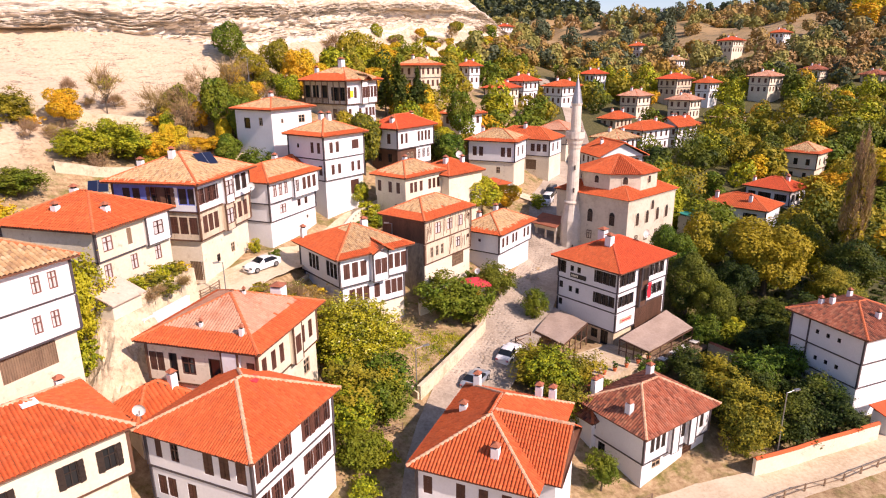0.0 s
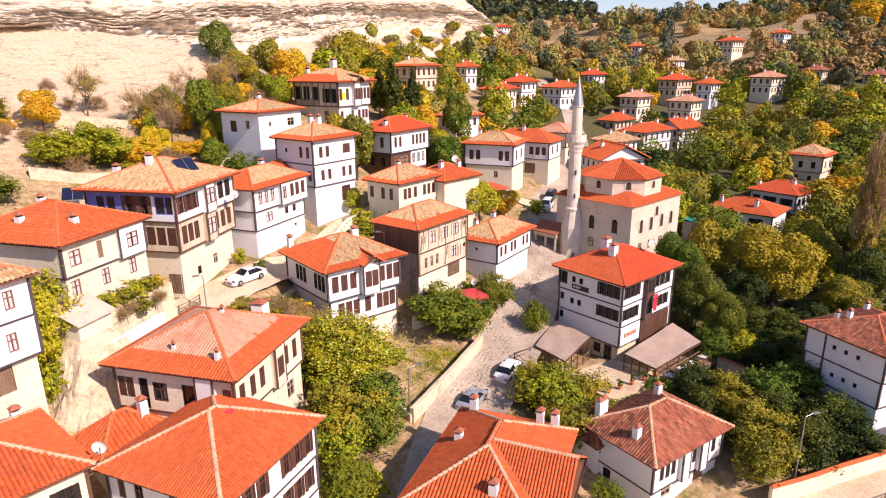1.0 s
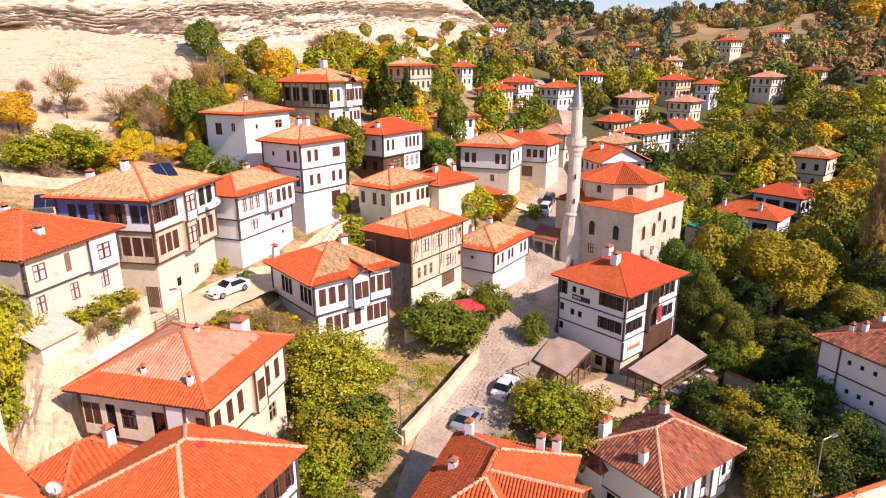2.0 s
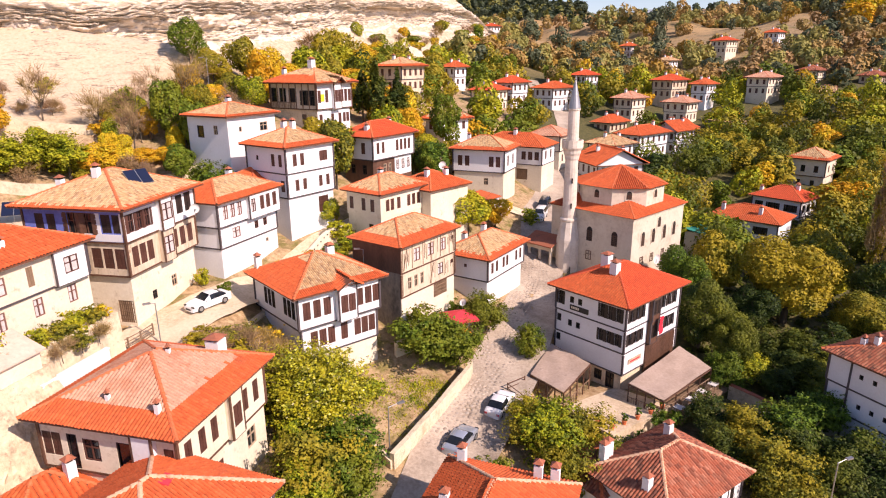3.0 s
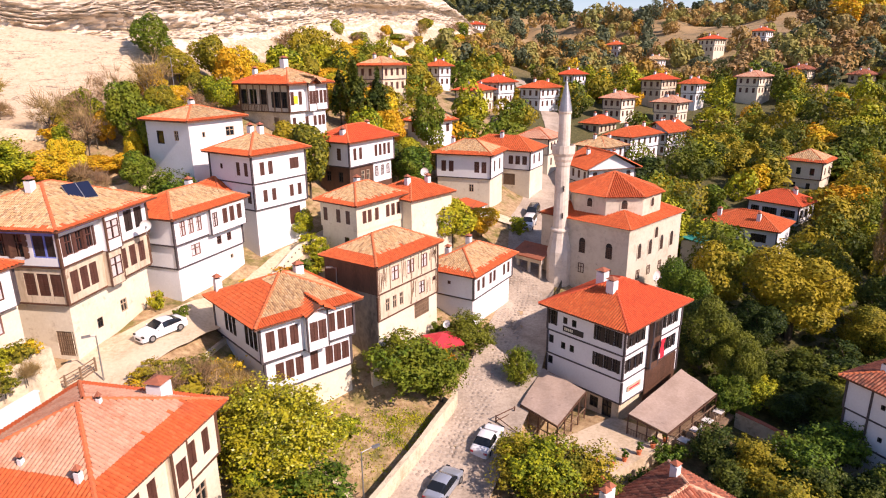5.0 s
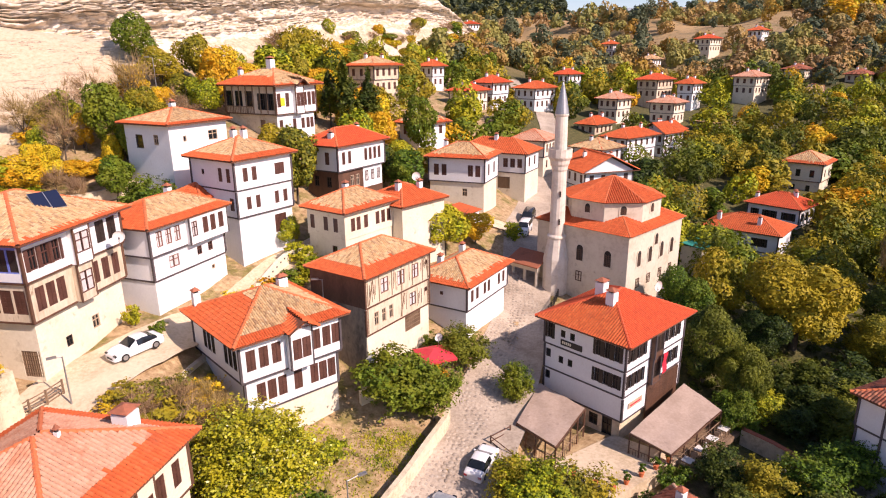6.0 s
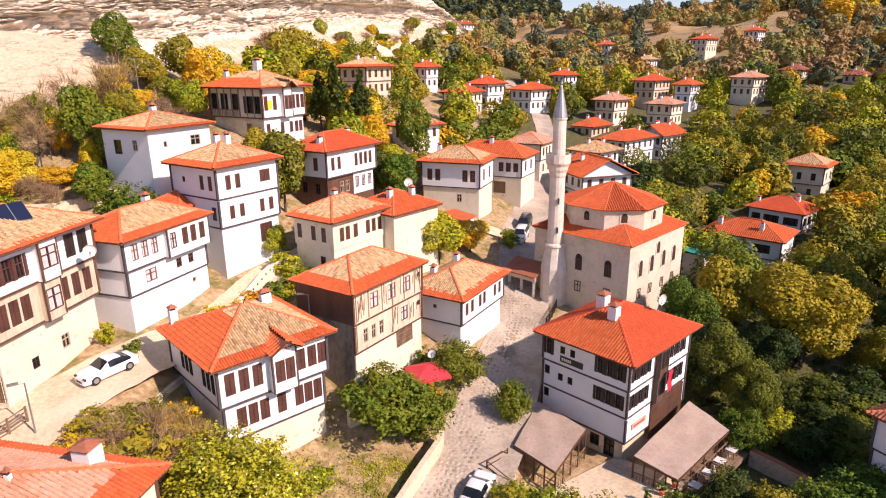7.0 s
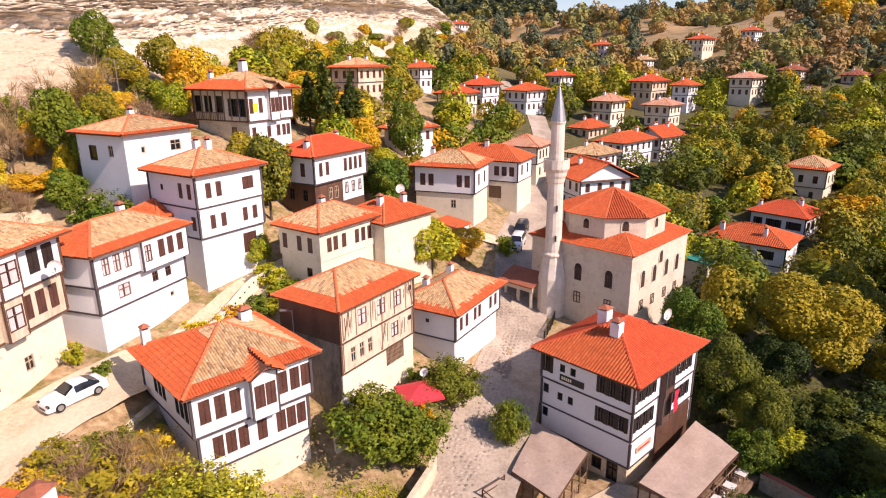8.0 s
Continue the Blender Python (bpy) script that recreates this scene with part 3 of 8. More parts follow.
def house(label, corner, yaw, size, base, floors, rise=2.2, roof=NEW, over=0.7, wood=None, beam=None, tile=(0.36, 0.42), chimneys=(), bays=(), posts=True, gable="", foot=3.0, fascia=None, caps=None, category="house", singles=0, group="old town houses"):
    """A house by its near eave corner, the turn of its long side, the size of its eaves and the floors from below:
    (height, inset, wall, windows, beam below it or not)."""
    a, b = size[0] - 2 * over, size[1] - 2 * over
    c, s = math.cos(radians(yaw)), math.sin(radians(yaw))
    x, y = corner[0] + over * (c - s), corner[1] + over * (s + c)
    root = thing("house", pose(x, y, base, 0, 0, yaw), label, category, group)
    FOOTPRINTS.append((corner[0] + size[0] / 2 * c - size[1] / 2 * s, corner[1] + size[0] / 2 * s + size[1] / 2 * c, 0.5 * math.hypot(*size)))
    wood, beam = wood or SHUTTER, beam or BEAM
    z = 0.0
    SEED[0] += 1
    for i, (h, inset, wall, wins, band) in enumerate(floors):
        storey(root, inset, inset, a - inset, b - inset, z, z + h, wins, wall, wood, foot if i == 0 else 0.0)
        if band:
            t = 0.16
            part("beam", Geo().box(inset - 0.04, inset - 0.04, z - t / 2, a - inset + 0.04, inset - 0.003, z + t / 2), beam, root)
            part("beam", Geo().box(inset - 0.04, inset - 0.003, z - t / 2, inset - 0.003, b - inset + 0.04, z + t / 2), beam, root)
            if posts:
                for px, py in ((inset, inset), (a - inset, inset), (inset, b - inset)):
                    part("corner_post", Geo().box(px - 0.1, py - 0.1, z + t / 2, px + 0.1, py + 0.1, z + h - 0.15), beam, root)
        z += h
    SEED[0] += 1
    hip_roof(root, -over, -over, a + over, b + over, z, rise, roof, tile[0], tile[1], SEED[0], gable=gable, fascia=fascia, caps=caps, singles=singles)
    if gable:
        plaster = floors[-1][2][""] if isinstance(floors[-1][2], dict) else floors[-1][2]
        for k in (0.0, 1.0):
            if gable == "x":
                tri = [(k * a, 0, z), (k * a, b, z), (k * a, b / 2, z + rise * 0.93)]
            else:
                tri = [(0, k * b, z), (a, k * b, z), (a / 2, k * b, z + rise * 0.93)]
            d = Vector((0.15 if k < 0.5 else -0.15, 0, 0)) if gable == "x" else Vector((0, 0.15 if k < 0.5 else -0.15, 0))
            back = [tuple(Vector(p) + d) for p in tri]
            part("gable_wall", Geo().add(tri + back, [(0, 1, 2), (5, 4, 3), (0, 3, 4, 1), (1, 4, 5, 2), (2, 5, 3, 0)]), plaster, root)
    for px, py, h, *wide in chimneys:
        inset = min(px * a + over, a - px * a + over, py * b + over, b - py * b + over)
        chimney(root, px * a, py * b, z + rise * min(1, inset / (min(a, b) / 2 + over)), h, wide[0] if wide else 0.6)
    for face, f0, f1, floor, depth, wins, wall, cover in bays:
        bay(root, a, b, floors, face, f0, f1, floor, depth, wins, wall, wood, beam, cover, over)
    return root


def bay(root, a, b, floors, face, f0, f1, floor, depth, wins, wall, wood, beam, cover, over):
    """An oriel that stands out of a floor, with a small roof of its own where cover is given."""
    z0 = sum(f[0] for f in floors[:floor])
    z1 = z0 + floors[floor][0]
    inset = floors[floor][1]
    length = (a if face == "R" else b) - 2 * inset
    u0, u1 = inset + f0 * length, inset + f1 * length
    m = pose(u0, inset - depth, 0) if face == "R" else pose(inset - depth, u1, 0, 0, 0, -90)
    w = u1 - u0
    g = Geo()
    holes = []
    e = part("bay", Geo().box(0.0, 0.0, z0 - 0.06, w, depth, z0), beam, root, m=m)
    for f, ww, hh, sill, style in wins:
        holes.append((f * w - ww / 2, f * w + ww / 2, z0 + sill, z0 + sill + hh))
        window(e, pose(f * w, 0.05, z0 + sill), ww, hh, style, wood)
    slab(g, w, z0, z1, holes, lambda u, v, d: (u, d, v), 0.15)
    g.quad((0, 0, z0), (0, depth, z0), (0, depth, z1), (0, 0, z1)).quad((w, 0, z0), (w, depth, z0), (w, depth, z1), (w, 0, z1))
    part("bay_wall", g, wall, e)
    for x in (0.0, w):
        part("bay_post", Geo().box(x - 0.07, -0.03, z0, x + 0.07, 0.1, z1), beam, e)
    if cover:
        q = Geo()
        o = 0.35
        y0, y1 = -over, depth + 1.8
        q.add([(-o, y0, z1), (w / 2, y0, z1 + 0.8), (w + o, y0, z1), (-o, y1, z1 + 0.35), (w / 2, y1, z1 + 0.85), (w + o, y1, z1 + 0.35)], [(0, 1, 4, 3), (1, 2, 5, 4)])
        q.add([(-o, y0, z1 - 0.1), (w / 2, y0, z1 + 0.7), (w + o, y0, z1 - 0.1), (-o, y1, z1 + 0.2), (w / 2, y1, z1 + 0.7), (w + o, y1, z1 + 0.2)], [(0, 1, 4, 3), (1, 2, 5, 4)])
        part("bay_roof", q, DECK, e)
        part("pediment", Geo().add([(0, 0, z1 - 0.02), (w, 0, z1 - 0.02), (w, 0, z1 + 0.1), (w / 2, 0, z1 + 0.66), (0, 0, z1 + 0.1), (0, 0.1, z1 - 0.02), (w, 0.1, z1 - 0.02), (w, 0.1, z1 + 0.1), (w / 2, 0.1, z1 + 0.66), (0, 0.1, z1 + 0.1)], [(0, 1, 2, 3, 4), (9, 8, 7, 6, 5), (0, 5, 6, 1), (2, 7, 8, 3), (3, 8, 9, 4)]), wall, e)
        rng = np.random.default_rng(5)
        roof = e
        slope(roof, [(-o, y1, z1 + 0.35), (-o, y0, z1), (w / 2, y0, z1 + 0.8), (w / 2, y1, z1 + 0.85)], cover, 0.34, 0.4, rng)
        slope(roof, [(w + o, y0, z1), (w + o, y1, z1 + 0.35), (w / 2, y1, z1 + 0.85), (w / 2, y0, z1 + 0.8)], cover, 0.34, 0.4, rng)


# ---- ground, cliff, street ----
def fractal(x, y, scale, seed=0.0, octaves=4):
    """Smooth noise over arrays, about -1 to 1."""
    rng = np.random.default_rng(int(seed * 1000) + 7)
    out = np.zeros_like(x, float)
    amp, f = 1.0, 1.0 / scale
    for _ in range(octaves):
        for _ in range(3):
            t, ph = rng.uniform(0, 6.28), rng.uniform(0, 6.28)
            out += amp / 3 * np.sin((x * math.cos(t) + y * math.sin(t)) * f * 6.28 + ph + 1.3 * np.sin((x * math.sin(t) - y * math.cos(t)) * f * 4.1 + ph * 2))
        amp, f = amp * 0.5, f * 2.1
    return out


def ground_material():
    m, nt, p = tree_of("dry_ground")
    pos = position(nt)
    a, b, c = noise_node(nt, pos, 0.09, 6.0), noise_node(nt, pos, 1.6, 7.0, 0.7), noise_node(nt, pos, 0.35, 6.0, 0.7)
    earth = ramp(nt, b, [(0.3, (0.22, 0.13, 0.06)), (0.5, (0.4, 0.27, 0.14)), (0.7, (0.56, 0.42, 0.24))])
    grass = ramp(nt, b, [(0.3, (0.07, 0.075, 0.015)), (0.55, (0.19, 0.16, 0.035)), (0.75, (0.34, 0.25, 0.08))])
    col = blend(nt, ramp(nt, c, [(0.48, (0, 0, 0)), (0.64, (1, 1, 1))]), earth, grass)
    # bare pale marl on the slope below the cliff
    sep = nt.nodes.new("ShaderNodeSeparateXYZ")
    nt.links.new(pos, sep.inputs[0])
    q = nt.nodes.new("ShaderNodeMath")
    q.operation = "MULTIPLY_ADD"
    q.inputs[1].default_value = -0.62
    nt.links.new(sep.outputs["X"], q.inputs[0])
    nt.links.new(sep.outputs["Z"], q.inputs[2])
    q2 = nt.nodes.new("ShaderNodeMath")
    q2.operation = "MULTIPLY_ADD"
    q2.inputs[1].default_value = 16.0
    nt.links.new(c, q2.inputs[0])
    nt.links.new(q.outputs[0], q2.inputs[2])
    near = nt.nodes.new("ShaderNodeMapRange")
    near.inputs["From Min"].default_value, near.inputs["From Max"].default_value = 57.0, 69.0
    nt.links.new(q2.outputs[0], near.inputs["Value"])
    away = nt.nodes.new("ShaderNodeMapRange")
    away.inputs["From Min"].default_value, away.inputs["From Max"].default_value = 260.0, 200.0
    nt.links.new(sep.outputs["Y"], away.inputs["Value"])
    both = nt.nodes.new("ShaderNodeMath")
    both.operation = "MULTIPLY"
    nt.links.new(near.outputs[0], both.inputs[0])
    nt.links.new(away.outputs[0], both.inputs[1])
    # undergrowth in the valley floor gardens, darkened: tree shade put into the colour
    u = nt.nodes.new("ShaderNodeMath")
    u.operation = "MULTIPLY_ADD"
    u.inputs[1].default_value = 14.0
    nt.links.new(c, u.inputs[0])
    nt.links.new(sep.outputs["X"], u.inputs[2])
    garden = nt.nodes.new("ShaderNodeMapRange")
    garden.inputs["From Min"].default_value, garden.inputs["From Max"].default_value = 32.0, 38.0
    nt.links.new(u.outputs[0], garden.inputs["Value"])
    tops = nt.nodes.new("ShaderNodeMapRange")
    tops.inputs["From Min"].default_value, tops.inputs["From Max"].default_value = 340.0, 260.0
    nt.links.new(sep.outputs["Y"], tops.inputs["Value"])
    garden_shade = nt.nodes.new("ShaderNodeMath")
    garden_shade.operation = "MULTIPLY"
    nt.links.new(garden.outputs[0], garden_shade.inputs[0])
    nt.links.new(tops.outputs[0], garden_shade.inputs[1])
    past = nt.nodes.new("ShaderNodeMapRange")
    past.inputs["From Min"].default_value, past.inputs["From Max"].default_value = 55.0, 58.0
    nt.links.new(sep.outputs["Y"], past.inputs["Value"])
    garden_shade2 = nt.nodes.new("ShaderNodeMath")
    garden_shade2.operation = "MULTIPLY"
    nt.links.new(garden_shade.outputs[0], garden_shade2.inputs[0])
    nt.links.new(past.outputs[0], garden_shade2.inputs[1])
    garden_shade = garden_shade2
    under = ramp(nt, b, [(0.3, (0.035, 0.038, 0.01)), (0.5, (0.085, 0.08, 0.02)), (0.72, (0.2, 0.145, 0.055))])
    col = blend(nt, garden_shade.outputs[0], col, under)
    marl = ramp(nt, b, [(0.3, (0.44, 0.315, 0.19)), (0.46, (0.6, 0.46, 0.305)), (0.7, (0.68, 0.54, 0.38))])
    crack = noise_node(nt, position(nt, (0.25, 0.25, 1.6)), 0.7, 9.0, 0.75)
    marl = blend(nt, ramp(nt, crack, [(0.56, (0, 0, 0)), (0.66, (0.6, 0.6, 0.6))]), marl, (0.36, 0.25, 0.16))
    line = ramp(nt, noise_node(nt, position(nt, (0.35, 0.35, 2.2)), 0.5, 5.0, 0.6), [(0.48, (0, 0, 0)), (0.5, (1, 1, 1)), (0.52, (0, 0, 0))])
    some = ramp(nt, noise_node(nt, pos, 0.22, 3.0), [(0.47, (0, 0, 0)), (0.54, (0.9, 0.9, 0.9))])
    marl = blend(nt, blend(nt, 1.0, line, some, "MULTIPLY"), marl, (0.13, 0.09, 0.06))
    col = blend(nt, both.outputs[0], col, marl)
    # dry meadows and stubble on the far hills
    hills = nt.nodes.new("ShaderNodeMapRange")
    hills.inputs["From Min"].default_value, hills.inputs["From Max"].default_value = 300.0, 420.0
    nt.links.new(sep.outputs["Y"], hills.inputs["Value"])
    meadow = ramp(nt, noise_node(nt, pos, 0.012, 6.0), [(0.34, (0.21, 0.135, 0.055)), (0.45, (0.36, 0.225, 0.09)), (0.62, (0.45, 0.29, 0.125))])
    scrub = ramp(nt, noise_node(nt, pos, 0.11, 5.0, 0.7), [(0.5, (0, 0, 0)), (0.6, (0.8, 0.8, 0.8))])
    meadow = blend(nt, scrub, meadow, (0.095, 0.09, 0.04))
    col = blend(nt, hills.outputs[0], col, meadow)
    nt.links.new(col, p.inputs["Base Color"])
    p.inputs["Roughness"].default_value = 0.97
    bump(nt, b, p, 0.7, 0.12)
    return m


def rock_material():
    """Bedded limestone: pale beds, dark seams and cracks, and dry soil where a ledge lies flat enough to hold it."""
    m, nt, p = tree_of("pale_layered_rock")
    pos, pos2 = position(nt, (0.22, 0.22, 2.2)), position(nt)
    a, b = noise_node(nt, pos, 0.9, 9.0, 0.72), noise_node(nt, pos2, 0.5, 9.0, 0.72)
    col = ramp(nt, a, [(0.29, (0.46, 0.38, 0.31)), (0.36, (0.64, 0.54, 0.44)), (0.5, (0.78, 0.67, 0.55)), (0.7, (0.82, 0.72, 0.6))])
    col = blend(nt, ramp(nt, b, [(0.55, (0, 0, 0)), (0.7, (0.5, 0.5, 0.5))]), col, (0.5, 0.43, 0.37))
    seam = ramp(nt, noise_node(nt, position(nt, (0.12, 0.12, 3.2)), 0.6, 4.0, 0.6), [(0.48, (0, 0, 0)), (0.5, (0.6, 0.6, 0.6)), (0.52, (0, 0, 0))])
    col = blend(nt, seam, col, (0.27, 0.22, 0.18))
    sep = nt.nodes.new("ShaderNodeSeparateXYZ")
    nt.links.new(nt.nodes.new("ShaderNodeNewGeometry").outputs["Normal"], sep.inputs[0])
    k = nt.nodes.new("ShaderNodeMath")
    k.operation = "MULTIPLY_ADD"
    k.inputs[1].default_value = 0.5
    nt.links.new(b, k.inputs[0])
    nt.links.new(sep.outputs["Z"], k.inputs[2])
    soil = ramp(nt, noise_node(nt, pos2, 1.1, 7.0, 0.7), [(0.32, (0.3, 0.22, 0.12)), (0.5, (0.54, 0.42, 0.27)), (0.68, (0.68, 0.55, 0.39))])
    col = blend(nt, ramp(nt, k.outputs[0], [(0.78, (0, 0, 0)), (0.95, (0.9, 0.9, 0.9))]), col, soil)
    nt.links.new(col, p.inputs["Base Color"])
    p.inputs["Roughness"].default_value = 0.95
    mixed = nt.nodes.new("ShaderNodeMath")
    mixed.operation = "ADD"
    nt.links.new(a, mixed.inputs[0])
    nt.links.new(b, mixed.inputs[1])
    bump(nt, mixed.outputs[0], p, 0.6, 0.45)
    return m


def stops(*spans):
    out = []
    for a, b, step in spans:
        out.extend(np.arange(a, b, step))
    return np.array(out + [spans[-1][1]])


gx = stops((-2500, -600, 120), (-600, -160, 25), (-160, -90, 5), (-90, 110, 1.5), (110, 260, 6), (260, 800, 25), (800, 2800, 150))
gy = stops((-400, 10, 30), (10, 165, 1.5), (165, 330, 5), (330, 900, 20), (900, 4000, 150))
GX, GY = np.meshgrid(gx, gy)


def rough_level(x, y):
    x, y = np.asarray(x, float), np.asarray(y, float)
    far = np.clip((np.hypot(x, y) - 120) / 300, 0, 1)
    return level(x, y) + fractal(x, y, 14.0, 0.2) * 0.22 + fractal(x, y, 160.0, 0.5) * 7.0 * far


gz = rough_level(GX.ravel(), GY.ravel())
nx, ny = len(gx), len(gy)
idx = np.arange(nx * ny).reshape(ny, nx)
gf = np.stack([idx[:-1, :-1], idx[:-1, 1:], idx[1:, 1:], idx[1:, :-1]], -1).reshape(-1, 4)
gme = soup("ground", np.stack([GX.ravel(), GY.ravel(), gz], -1), gf)
gme.polygons.foreach_set("use_smooth", np.ones(len(gf), bool))
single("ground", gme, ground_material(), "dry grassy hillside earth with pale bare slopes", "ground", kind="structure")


def at_ground(x, y, dz=0.0):
    return float(rough_level(x, y)) + dz


def ribbon(name, centre, widths, lift, material, label, category, step=1.0, across=5):
    """A strip of road that lies on the land."""
    pts = np.array(centre, float)
    d = np.r_[0, np.cumsum(np.hypot(*np.diff(pts[:, :2], axis=0).T))]
    s = np.arange(0, d[-1], step)
    x, y, w = np.interp(s, d, pts[:, 0]), np.interp(s, d, pts[:, 1]), np.interp(s, d, widths)
    for _ in range(12):
        x[1:-1], y[1:-1] = (x[:-2] + 2 * x[1:-1] + x[2:]) / 4, (y[:-2] + 2 * y[1:-1] + y[2:]) / 4
    tx, ty = np.gradient(x), np.gradient(y)
    k = np.hypot(tx, ty)
    u = np.linspace(-0.5, 0.5, across)
    px = x[:, None] + (-ty / k * w)[:, None] * u
    py = y[:, None] + (tx / k * w)[:, None] * u
    mid = rough_level(x, y)
    pz = np.maximum(rough_level(px.ravel(), py.ravel()).reshape(px.shape), mid[:, None] - 0.25) + lift
    i = np.arange(px.size).reshape(px.shape)
    f = np.stack([i[:-1, :-1], i[:-1, 1:], i[1:, 1:], i[1:, :-1]], -1).reshape(-1, 4)
    me = soup(name, np.stack([px.ravel(), py.ravel(), pz.ravel()], -1), f)
    me.polygons.foreach_set("use_smooth", np.ones(len(f), bool))
    return single(name, me, material, label, category, kind="structure")


def cliff():
    """Layered rock band with ledges, along the top of the slope, that dies out up the valley."""
    line = np.array([(-190, 104, 39), (-120, 118, 39), (-62, 131, 39), (-50, 160, 42), (-36, 205, 46), (-16, 250, 50), (0, 284, 52), (22, 330, 52), (46, 374, 48)], float)
    d = np.r_[0, np.cumsum(np.hypot(*np.diff(line[:, :2], axis=0).T))]
    s = np.arange(0, d[-1], 0.6)
    x, y, z = (np.interp(s, d, line[:, i]) for i in range(3))
    for _ in range(60):
        x[1:-1], y[1:-1] = (x[:-2] + x[2:]) / 2, (y[:-2] + y[2:]) / 2
    tx, ty = np.gradient(x), np.gradient(y)
    k = np.hypot(tx, ty)
    ox, oy = ty / k, -tx / k
    fade = np.clip((d[-1] - s) / 60, 0.0, 1) ** 0.7
    out = [26, 10.5, 7, 4.4, 2.6, 1.9, 1.2, 0.6, 0.0, -0.1, 0.9, 1.2, 1.0, 0.9, 0.2, 0.5, -0.6, -1.5, -1.8, -4.0, -5.0, -9.0, -16.0, -40.0]
    up = [-26, -9.5, -7, -4.6, -3.0, -2.4, -1.4, -0.8, 0.2, 2.2, 2.8, 3.3, 3.6, 4.0, 4.3, 5.0, 5.3, 6.2, 7.4, 8.2, 9.6, 11.5, 14.0, 17.0]
    rows = 110
    fine_up = np.interp(np.linspace(0, len(up) - 1, rows), range(len(up)), up)
    fine_out = np.interp(np.linspace(0, len(up) - 1, rows), range(len(out)), out)
    rng = np.random.default_rng(11)
    V = []
    for o, h in zip(fine_out, fine_up):
        level_h = np.full_like(s, h)
        n = fractal(s, level_h * 6.0, 26.0, 0.3) * 1.3 + fractal(s, level_h * 9.0, 7.0, 0.7) * 0.7 + fractal(s, level_h * 5.0, 2.6, 0.1, 3) * 0.4
        broken = np.clip(1.5 - abs(h - 1.0) / 4.2, 0.1, 1.0)
        ledge = 0.3 * np.clip(1.5 - abs(h - 1.5) / 6.5, 0, 1) * np.sign(np.sin(h * 4.1 + 1.1 * np.sin(s * 0.05))) * np.clip(0.6 + fractal(s, level_h * 4.0, 18.0, 0.55, 3), 0.1, 1.3)
        hollow = np.clip((-70 - x) / 6, 0, 1) + np.clip((y - 238) / 6, 0, 1) * np.clip((296 - y) / 6, 0, 1)
        cave = -3.4 * (abs(h - 0.9) < 1.75) * hollow
        broken = broken * (1 - 0.75 * hollow * (abs(h - 0.9) < 1.75))
        dz = fractal(s, level_h, 40.0, 0.9) * 0.9
        oo = o + n * (0.25 + 0.75 * broken) + ledge + cave + rng.normal(0, 0.22, len(s)) * broken + np.sign(fractal(s, level_h * 8.0, 5.0, 0.35, 3)) * 0.4 * broken + np.sign(fractal(s, level_h * 11.0, 2.2, 0.15, 3)) * 0.22 * broken
        f = fade if h > -3 else np.ones_like(s)
        V.append(np.stack([x + ox * oo, y + oy * oo, z - 4.6 + (h + 3) * f + dz * f - (1 - fade) * 9], -1))
    V = np.array(V)
    i = np.arange(V.shape[0] * V.shape[1]).reshape(V.shape[:2])
    f = np.stack([i[:-1, :-1], i[:-1, 1:], i[1:, 1:], i[1:, :-1]], -1).reshape(-1, 4)
    return single("cliff", soup("cliff", V.reshape(-1, 3), f), ROCK, "pale layered limestone cliff with dark weathered ledges", "cliff", kind="structure")


ROCK = rock_material()
cliff()
# backdrop ridge: the haze of distance is put into its blue-grey colour
bx = np.linspace(-2600, 3600, 160)
bh = 228 + fractal(bx, bx * 0, 1500.0, 0.6) * 14 + fractal(bx, bx * 0, 330.0, 0.25) * 9 + np.clip(abs(bx - 500) / 2600, 0, 1) * 60
bv = np.concatenate([np.stack([bx, np.full_like(bx, 3050), np.full_like(bx, -20)], -1), np.stack([bx, np.full_like(bx, 3050), bh], -1), np.stack([bx, np.full_like(bx, 3500), bh - 40], -1)])
bi = np.arange(3 * len(bx)).reshape(3, -1)
single("backdrop", soup("backdrop", bv, np.stack([bi[:-1, :-1], bi[:-1, 1:], bi[1:, 1:], bi[1:, :-1]], -1).reshape(-1, 4)), plain("haze_coloured_hills", [(0.22, 0.27, 0.33), (0.34, 0.38, 0.42)], 1.0, 0.004, 0.02, 0.0), "far hills at the horizon, haze put into their blue-grey colour", "hills", kind="structure")
STREET = ribbon("road", [(-1.5, 36), (-1.0, 50), (2.0, 58), (6.3, 67), (9.5, 74), (12.5, 82), (15.8, 92), (17.5, 101), (19.5, 112), (23, 124), (28, 142), (36, 165), (40, 200), (40, 260)],
       [5, 5, 7, 7.5, 7.5, 7, 6, 6.5, 7, 6, 5, 5, 5, 5], 0.1, PAVING, "dusty cobbled street that climbs through the town", "street")
ribbon("road", [(-26, 52), (-26, 60), (-24.5, 66), (-20.5, 72), (-16, 80), (-12.5, 90), (-7, 98), (0, 104), (8, 110), (18, 112)], [4, 5.5, 6.5, 6.5, 5, 4, 3, 3, 3, 3], 0.1, LANE, "sunlit earth lane between old houses", "lane")
ribbon("road", [(9, 41.5), (18, 45.5), (25, 47.6), (31.5, 50.1), (38, 52.1), (44.5, 54.3), (60, 60), (90, 68)], [4, 6, 6.4, 4.6, 4.2, 4.2, 5, 6], 0.1, LANE, "pale dusty lane along a garden wall", "lane")


